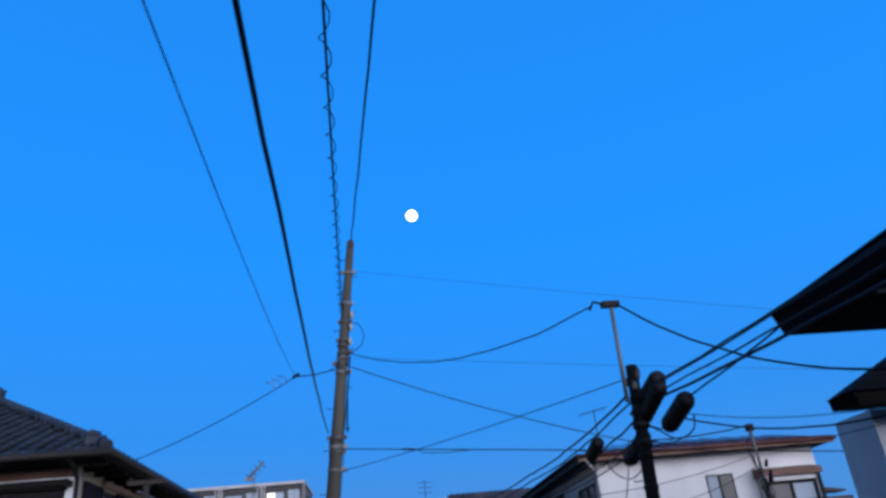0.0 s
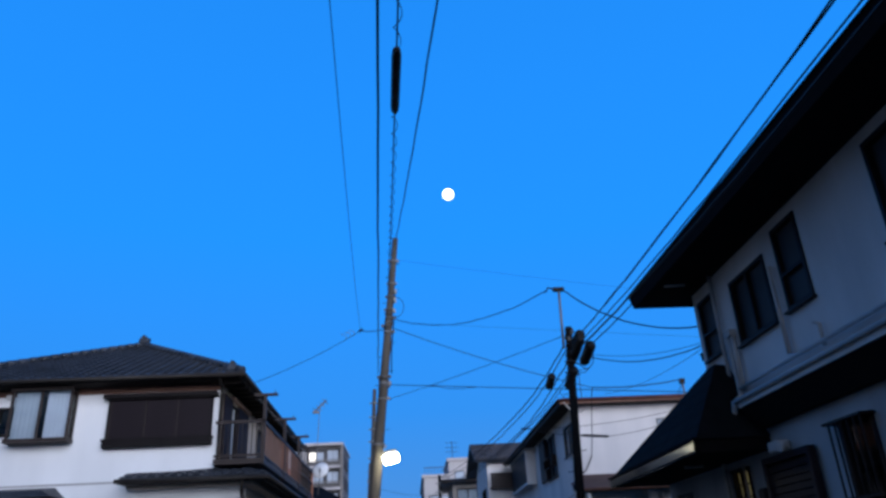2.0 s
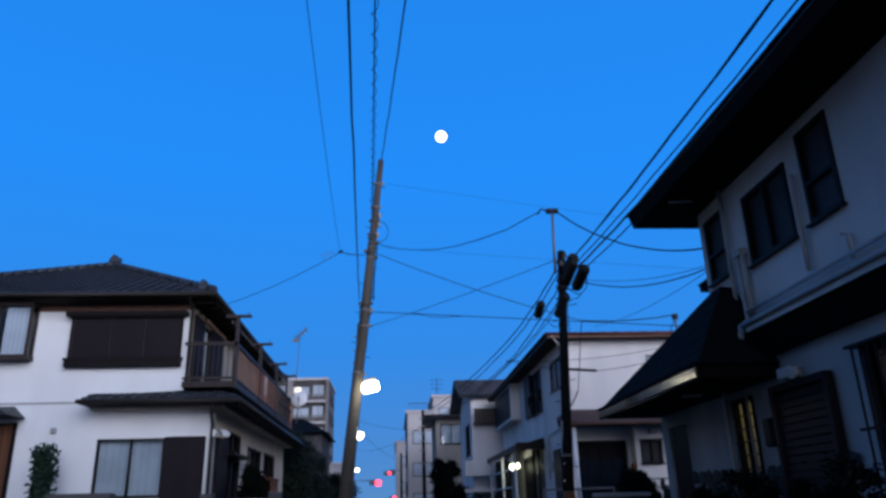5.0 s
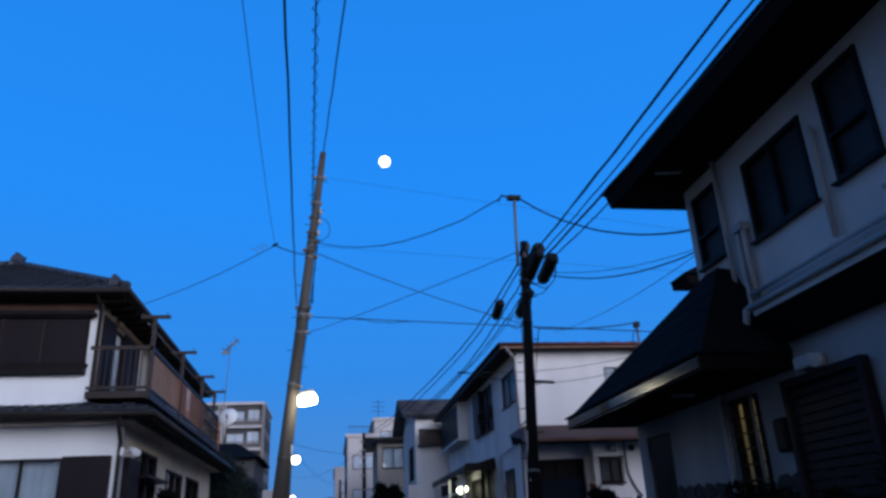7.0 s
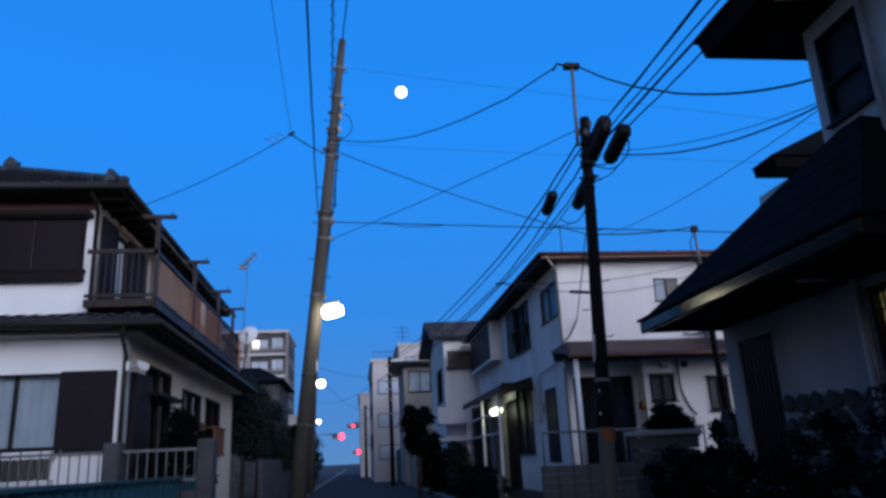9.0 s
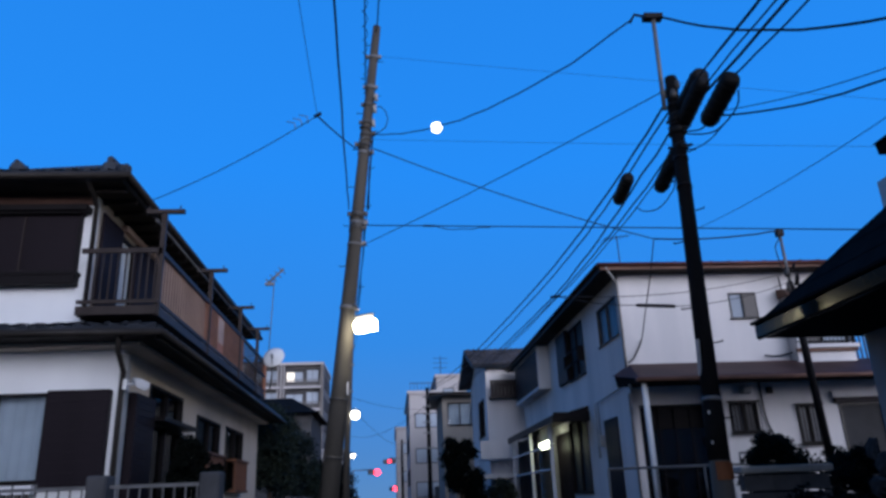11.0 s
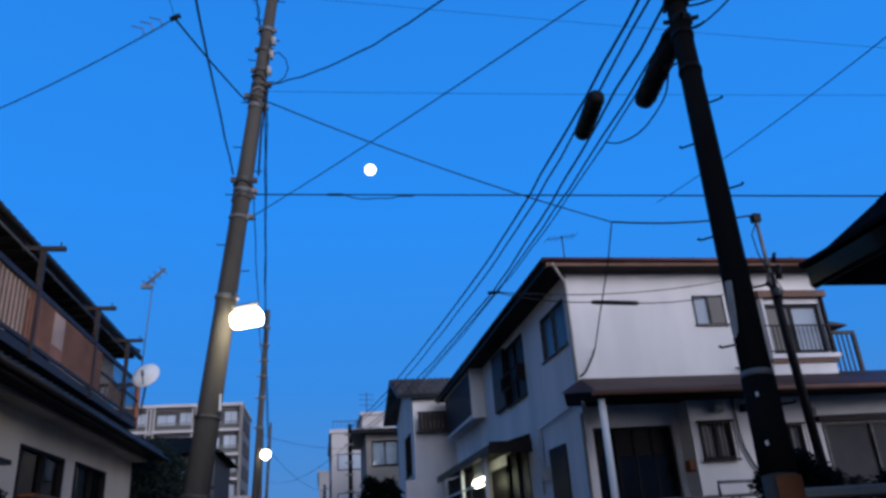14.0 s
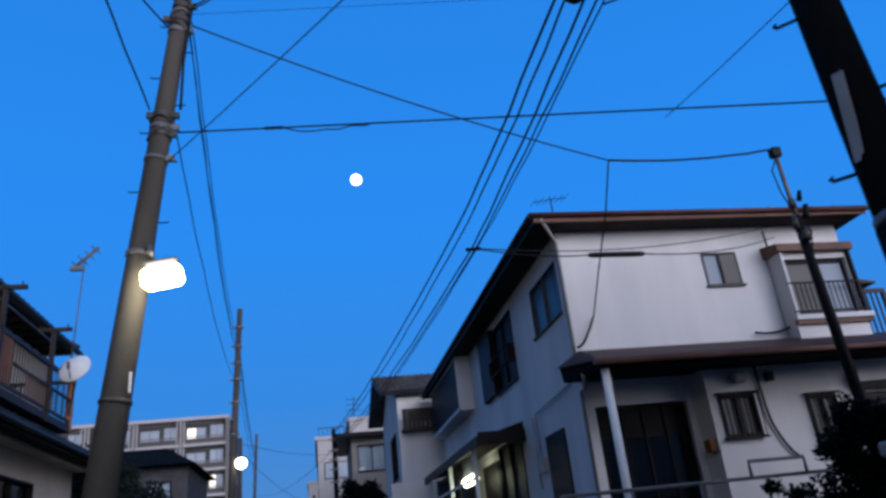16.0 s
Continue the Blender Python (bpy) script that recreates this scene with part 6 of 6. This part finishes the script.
part("clamp", bm, M_DARK, da)
bm = B()
for k in range(3):
    c = Vector(VB).lerp(Vector((-4.2, 17.6, 6.65)), 0.05 + 0.035 * k)
    tube(bm, [c + Vector((0, 0, -0.05)), c + Vector((-0.02, 0, 0.07)), c + Vector((-0.16, 0, 0.10))], 0.008, 5)
part("wire_tails", bm, M_GALV, da)
for k, (z, z1) in enumerate(((9.0, 10.9), (8.8, 10.5), (8.75, 10.2), (7.2, 9.2))):
    cable(on_a(z) + Vector((0.16, 0.05, 0)), (-1.85, 43.8, z1), 0.9, 0.0095, 24, 0.012, "black cable running along the street between poles", k)
    cable((-1.85, 43.8, z1), (-4.15, 84, z1 + 0.5), 0.9, 0.012, 16, 0.0, "far cable along the street")
cable((-1.9, 43.8, 6.6), (2.3, 50, 6.6), 0.2, 0.01, 12, 0.0, "far thin cross wire")
cable((-2.2, 51.3, 7.0), (1.1, 78, 6.5), 0.6, 0.012, 12, 0.0, "far thin cross wire")
cable((-4.2, 84, 8), (2.3, 50, 6.9), 0.8, 0.012, 12, 0.0, "far thin cross wire")
J = Vector((3.96, 21.42, 5.83))
cable(J, (10.4, 22.95, 6.72), 0.22, 0.010, 16, 0.0, "thin service wire along the house front")
cable(J, (5.67, 20.97, 5.46), 0.06, 0.010, 10, 0.002, "service wire with a long black sleeve", 5)
cable((6.5, 20.75, 5.36), (10.4, 22.85, 6.45), 0.12, 0.010, 12, 0.004, "service wire with a long black sleeve", 6)
closure((5.67, 20.97, 5.46), (6.5, 20.75, 5.36), 0.042, "long black cable sleeve")
jb = thing("span_bracket", J, "small dark cable bracket at the span junction", "bracket")
bm = B()
tube(bm, [J + Vector((-0.12, 0, -0.02)), J + Vector((0.12, 0.02, 0.0))], 0.03, 6)
part("bracket", bm, M_DARK, jb)

# long black sleeve on the messenger wire
closure(path[39], path[44], 0.065, "long black splice sleeve on the messenger wire")

# ---- houses further along the street ----
h3 = thing("house", (6, 41, 0), "pale grey house with gabled tiled roof and small balcony", "house")
wall(h3, "y-", 39.0, 4.5, 9.0, -0.05, 7.2, [(4.9, 8.0, 5.75, 6.5)], M_STUCCO_R)
wall(h3, "x-", 4.5, 39.16, 45.5, 0.2, 7.15, [(40.0, 42.2, 4.2, 5.9)], M_STUCCO_R)
boxes(h3, "wall", M_STUCCO_R, [(4.66, 9.0, 45.3, 45.5, 0.2, 7.2), (8.84, 9.0, 39.2, 45.3, 0.2, 7.2)])
bm = B()
hull_prism(bm, [(3.85, 38.6, 7.1), (9.4, 38.6, 7.1), (9.4, 42.2, 8.42), (3.85, 42.2, 8.42)], [(3.85, 38.5, 7.25), (9.4, 38.5, 7.25), (9.4, 42.2, 8.62), (3.85, 42.2, 8.62)])
hull_prism(bm, [(3.85, 42.2, 8.42), (9.4, 42.2, 8.42), (9.4, 46, 7.1), (3.85, 46, 7.1)], [(3.85, 42.2, 8.62), (9.4, 42.2, 8.62), (9.4, 46.1, 7.25), (3.85, 46.1, 7.25)])
g3 = B()
hull_prism(g3, [(4.5, 39.3, 7.152), (4.5, 45.2, 7.152), (4.5, 42.2, 8.36)], [(4.66, 39.3, 7.152), (4.66, 45.2, 7.152), (4.66, 42.2, 8.36)])
part("gable", g3, M_STUCCO_R, h3)
r3 = part("roof", bm, M_TILE, h3, "dark tiled gable roof")
tiles(r3, (3.85, 38.5, 7.27), (9.4, 38.5, 7.27), (3.85, 42.2, 8.64), (9.4, 42.2, 8.64), M_TILE_B)
bm = B()
box(bm, 4.6, 8.6, 38.4, 39.0, 5.7, 5.8)
w = part("balcony", bm, M_STEEL, h3, "brown slatted balcony front")
bars(w, "y-", 39.0, 4.62, 0.155, 0.56, 0.60, 5.8, 6.42, 0.17, 24, M_STEEL, "slat")
bm = B()
box(bm, 4.6, 8.6, 38.38, 38.46, 6.42, 6.5)
part("handrail", bm, M_STEEL, w)
window(h3, "x-", 4.5, 40.0, 42.2, 4.2, 5.9, 2, label="dark side window with grille")
bm = B()
box(bm, 3.7, 5.6, 36.6, 38.95, 2.2, 2.35)
box(bm, 3.9, 5.4, 37.2, 38.95, 3.0, 3.75)
part("porch", bm, M_STUCCO_R, h3, "pale porch block with ledge")

h4 = thing("house", (5, 52, 0), "beige house with dark flat eaves and a large window", "house")
wall(h4, "y-", 50.0, 3.2, 8.0, -0.06, 7.3, [(3.5, 5.0, 5.6, 6.95)], M_STUCCO_B)
boxes(h4, "wall", M_STUCCO_B, [(3.2, 3.36, 50.16, 56, 0.2, 7.3), (7.84, 8.0, 50.16, 56, 0.2, 7.3), (3.36, 7.84, 55.8, 56, 0.2, 7.3)])
bm = B()
hull_prism(bm, [(2.4, 49.2, 7.3), (8.6, 49.2, 7.3), (8.6, 56.6, 7.3), (2.4, 56.6, 7.3)], [(2.4, 49.2, 7.5), (8.6, 49.2, 7.5), (7.0, 54, 8.1), (4.0, 54, 8.1)])
part("roof", bm, M_DARK, h4, "dark low hip roof")
window(h4, "y-", 50.0, 3.5, 5.0, 5.6, 6.95, 2, label="dark window beside a pale pane", curtain=M_CURTAIN)


def block_building(name, label, x0, x1, y0, y1, h, mat, floors, wx, tower=None, z0=0.0):
    t = thing(name, ((x0 + x1) / 2, (y0 + y1) / 2, 0), label, "building")
    bm = B()
    box(bm, x0, x1, y0, y1, z0, h)
    part("wall", bm, mat, t)
    bm = B()
    box(bm, x0 - 0.15, x1 + 0.15, y0 - 0.15, y1, h, h + 0.25)
    part("parapet", bm, mat, t)
    for z in floors:
        for u in wx:
            bm = B()
            box(bm, u, u + 0.9, y0 - 0.05, y0 - 0.002, z, z + 1.1)
            w = part("window", bm, M_DARK, t)
            bm = B()
            box(bm, u + 0.06, u + 0.84, y0 - 0.065, y0 - 0.052, z + 0.06, z + 1.04)
            part("pane", bm, M_BLIND, w)
    return t


b5 = block_building("building", "narrow pale three-storey building with roof rail", 1.5, 3.6, 62, 76, 9.15, M_PALE, (6.6, 4.0, 1.6), (1.9, 2.75))
bm = B()
for k in range(8):
    box(bm, 1.6 + k * 0.28, 1.63 + k * 0.28, 62.1, 62.13, 9.4, 10.0)
box(bm, 1.55, 3.6, 62.1, 62.14, 9.98, 10.03)
part("roof_rail", bm, M_STEEL, b5)
bm = B()
box(bm, 1.46, 1.498, 63.5, 64.5, 2.5, 3.7)
repeat("side_window", b5, bm, M_DARK, [(0, y, z) for y in (0, 2.5, 5, 7.5) for z in (0, 2.5, 4.9)])
block_building("building", "pale rooftop block behind the houses", 3.9, 6.4, 66, 74, 11.0, M_PALE, (9.0, 6.5), (4.4,))
block_building("building", "pale building at the far end of the street", 0.6, 4.2, 84, 100, 8.5, M_PALE, (6.0, 3.2), (1.2, 2.6))
ra2 = thing("tv_antenna", (4.2, 66.2, 11), "thin branched antenna on a far rooftop", "antenna")
bm = B()
tube(bm, [(4.3, 66.5, 11.2), (4.3, 66.5, 12.9)], 0.03, 5)
for z in (11.9, 12.3, 12.7):
    tube(bm, [(3.7, 66.4, z), (4.9, 66.6, z)], 0.02, 4)
part("aerial", bm, M_STEEL, ra2)

# apartment block
ap = thing("apartment_building", (-18, 110, 0), "grey tiled six-storey apartment block with railed balconies and lit windows", "building")
AX0, AX1, BAY = -30.0, -8.9, 5.275
bm = B()
box(bm, AX0, AX1, 103, 115, 0, 18.8)
part("wall", bm, M_APT, ap)
bm = B()
box(bm, AX0 - 0.2, AX1 + 0.2, 102.0, 115, 18.8, 19.15)
part("parapet", bm, M_PALE, ap)
lit = {(0, 1, 0), (1, 2, 0), (2, 3, 1), (3, 0, 0), (0, 3, 0)}
for fl in range(6):
    z = 16.2 - fl * 2.9
    for k in range(4):
        u = AX0 + k * BAY + 0.35
        # flat dark panel stands for the shade in a recessed balcony
        bm = B()
        box(bm, u, u + BAY - 0.7, 102.86, 102.995, z - 0.1, z + 2.3)
        rec = part("recess", bm, M_APT_SHADE, ap)
        for q, (a, b, top) in enumerate(((0.25, 2.35, 1.75), (2.9, 4.4, 2.0))):
            bm = B()
            grid_body(bm, "y-", 102.855, 0.0, 0.05, [u + a - 0.06, u + a, u + (a + b) / 2 - 0.03, u + (a + b) / 2 + 0.03, u + b, u + b + 0.06], [z + 0.5, z + 0.56, z + top, z + top + 0.06],
                      lambda x, h: z + 0.56 < h < z + top and (u + a < x < u + (a + b) / 2 - 0.03 or u + (a + b) / 2 + 0.03 < x < u + b))
            win = part("window", bm, M_BAND, rec)
            for c, d in ((u + a, u + (a + b) / 2 - 0.03), (u + (a + b) / 2 + 0.03, u + b)):
                bm = B()
                box(bm, c, d, 102.81, 102.845, z + 0.56, z + top)
                part("pane", bm, M_LITROOM if (fl, k, q) in lit and c < u + a + 0.1 else M_BLIND, win)
    bm = B()
    box(bm, AX0 + 0.2, AX1 - 0.1, 102.0, 102.99, z - 0.45, z - 0.12)
    part("balcony", bm, M_PALE, ap, "pale balcony slab")
    bm = B()
    box(bm, AX0 + 0.2, AX1 - 0.1, 102.0, 102.06, z + 0.04, z + 0.16)
    repeat("balcony_rail", ap, bm, M_APT, [(0, 0, 0.27 * q) for q in range(3)])
for k in range(5):
    bm = B()
    box(bm, AX0 + k * BAY - 0.15, AX0 + k * BAY + 0.2, 101.9, 102.99, 0, 18.8)
    part("pier", bm, M_APT, ap)
bm = B()
box(bm, -0.07, 0.07, 101.80, 101.89, 0, 18.8)
repeat("vertical_louvre", ap, bm, M_PALE, [(AX0 + BAY * k + 0.42 * q, 0, 0) for k in (1, 2, 3) for q in (-1, 0, 1)])
bm = B()
box(bm, AX1 + 0.005, AX1 + 0.15, 104, 106, 16.2, 17.8)
repeat("side_balcony", ap, bm, M_APT_SHADE, [(0, 3.5 * k, -2.9 * fl) for fl in range(6) for k in range(3)])

# house behind the trees
h6 = thing("house", (-6, 46, 0), "small dark-roofed house half hidden by trees", "house")
wall(h6, "y-", 45.0, -10, -4.1, -0.06, 6.0, [(-5.75, -4.75, 3.7, 5.4)], M_BLOCK)
wall(h6, "x+", -4.1, 45.16, 51, -0.06, 6.0, [], M_BLOCK)
bm = B()
hull_prism(bm, [(-10.6, 44.3, 6.0), (-3.7, 44.3, 6.0), (-3.7, 51.6, 6.0), (-10.6, 51.6, 6.0)], [(-8, 47, 7.1), (-5.4, 47, 7.1), (-5.4, 49, 7.1), (-8, 49, 7.1)])
part("roof", bm, M_TILE_N, h6, "dark tiled hip roof")
window(h6, "y-", 45.0, -5.75, -4.75, 3.7, 5.4, 2, curtain=M_LACE, label="pale curtained window")
h7 = block_building("building", "white building low behind the poles", -9.5, -3.4, 60, 70, 4.9, M_PALE, (3.2,), (-8, -6, -4.6))

# walls and planting along the street
for x, y0, y1, rows, lab in ((-3.2, 30.0, 42.0, 9, "grey block garden wall with planting"), (4.1, 24.0, 36.0, 5, "low grey block wall along the street"), (3.9, 52, 66, 8, "pale block wall along the far street")):
    g = thing("garden_wall", (x, (y0 + y1) / 2, 0), lab, "wall")
    if y1 - y0 < 12.5:
        blocks(g, y0, y1, x, rows, math.pi / 2)
    else:
        bm = B()
        box(bm, x - 0.08, x + 0.08, y0, y1, 0, rows * 0.195)
        part("wall_body", bm, M_BLOCK, g)
tree((-3.9, 30.6, 0.0), 4.9, 1.5, "tall dark evergreen tree beyond the white house", 21, 20, 420, 0.11, None, 0.9)
tree((-3.7, 33.2, 0.0), 4.3, 1.4, "dark evergreen tree at the garden wall", 22, 18, 380, 0.11, None, 0.9)
tree((-3.4, 37.5, 0.0), 3.4, 1.0, "dark evergreen shrub along the garden wall", 23, 14, 300, 0.1)
tree((-3.35, 18.4, 0.0), 2.74, 0.5, "rounded dark potted evergreen beside the side windows", 24, 20, 460, 0.06, M_LEAF_D, 0.85, "shrub", "shrub", low=0.3)
tree((-3.4, 20.2, 0.0), 2.4, 0.5, "dark evergreen shrub beside the side windows", 25, 12, 260, 0.08, M_LEAF_D, 0.85, "shrub", "shrub", low=0.3)
tree((2.65, 33.5, 0.0), 3.75, 0.9, "dark rounded street-side evergreen", 26, 18, 420, 0.1, M_LEAF_D, 0.9, low=0.4)
tree((3.7, 30.0, 0.0), 2.2, 0.7, "dark shrub in front of the awning", 27, 12, 260, 0.09, None, 0.8, "shrub", "shrub", low=0.1)
sh = thing("shrub", (-7.44, 16.1, 0.0), "tall dark green clipped conifer column by the front door", "shrub")
rnd = random.Random(28)
bm = B()
for q in range(16):
    leaves(bm, rnd, (-7.44 + rnd.uniform(-0.03, 0.03), 16.1, 0.35 + 0.17 * q), 0.36, 240, 0.09, 0.8, 0.3)
part("crown", bm, M_LEAF_G, sh)
bm = B()
tube(bm, [(-7.44, 16.1, 0.0), (-7.44, 16.1, 2.9)], [0.06, 0.02], 8)
part("trunk", bm, M_BARK, sh)
for k in range(9):
    tree((3.98 + 0.06 * (k % 2), 24.4 + 1.35 * k, 0.0), 1.1 + 0.13 * (k % 3), 0.62, "low dark planting along the block wall", 60 + k, 12, 230, 0.07, M_LEAF_D, 0.8, "shrub", "shrub", low=0.05)
for k, (x, y, h) in enumerate(((4.8, 10.9, 1.45), (4.75, 11.9, 1.55), (4.7, 12.8, 1.5), (4.7, 13.6, 1.55))):
    tree((x, y, 0.0), h, 0.55, "low dark planting before the stone-faced wall", 80 + k, 12, 260, 0.06, M_LEAF_D, 0.8, "shrub", "shrub", low=0.05)
for x, y0, y1, h, step, mt, lab in ((3.72, 36.6, 44.4, 2.45, 0.26, M_SHUTTER, "dark boarded garden fence along the street"), (3.45, 45.2, 57.6, 2.4, 1.24, M_STUCCO_B, "pale panelled garden wall along the street"),
                                  (3.3, 58.4, 80.0, 2.3, 1.2, M_BLOCK, "dim grey panel wall along the far street")):
    g = thing("garden_fence", (x, (y0 + y1) / 2, 0.0), lab, "fence")
    bm = B()
    box(bm, x + 0.02, x + 0.07, y0, y1, 0.0, h - 0.05)
    part("backing", bm, M_DARK, g)
    bm = B()
    box(bm, x - 0.03, x + 0.018, y0 + 0.02, y0 + step - 0.04, 0.0, h)
    repeat("board", g, bm, mt, [(0, step * q, 0) for q in range(int((y1 - y0) / step))])
for k, (x, y, h) in enumerate(((-3.1, 43.5, 3.6), (-3.2, 47.5, 3.9), (-3.2, 53.0, 3.6))):
    tree((x, y, 0.0), h, 1.3, "dark evergreen tree at the far garden edge", 90 + k, 16, 300, 0.12, M_LEAF_D, 1.0, low=0.1)
for k, (x, y, h) in enumerate(((3.2, 35.2, 2.3), (3.9, 31.5, 1.9), (3.6, 37.2, 2.6))):
    tree((x, y, 0.0), h, 0.8, "dark planting beside the side porch", 95 + k, 14, 280, 0.09, M_LEAF_D, 0.9, "shrub", "shrub", low=0.05)
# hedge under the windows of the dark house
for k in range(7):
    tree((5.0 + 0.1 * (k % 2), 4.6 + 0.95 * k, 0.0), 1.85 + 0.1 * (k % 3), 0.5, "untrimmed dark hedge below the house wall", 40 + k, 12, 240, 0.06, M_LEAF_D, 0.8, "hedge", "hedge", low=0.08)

# rubble stone facing on the foot of the dark house
variants = []
for v in range(6):
    bm = B()
    bmesh.ops.create_icosphere(bm, subdivisions=1, radius=0.5)
    rnd = random.Random(v)
    for q in bm.verts:
        q.co *= rnd.uniform(0.8, 1.15)
        q.co.x *= 0.075
    me = bpy.data.meshes.new("stone")
    bm.to_mesh(me)
    bm.free()
    me.materials.append(M_STONE)
    variants.append(me)
stone_parent = [o for o in hn.children if o.name.startswith("wall")][1]
rnd = random.Random(3)
n = 0
for j in range(9):
    y = 7.0 + 0.15 * (j % 2)
    while y < 13.4 and n < 290:
        wd = rnd.uniform(0.22, 0.42)
        if not (9.25 < y < 10.05 and j > 4) and not (11.7 < y < 12.9 and j > 3):
            ob = new("stone", variants[rnd.randrange(6)])
            ob.parent = stone_parent
            ob.location = (5.51, y + wd / 2, 0.12 + 0.22 * j + rnd.uniform(-0.03, 0.03))
            ob.scale = (rnd.uniform(0.6, 1.2), wd * 1.16, rnd.uniform(0.22, 0.33))
            ob.rotation_euler = (rnd.uniform(-0.5, 0.5), 0, 0)
            n += 1
        y += wd
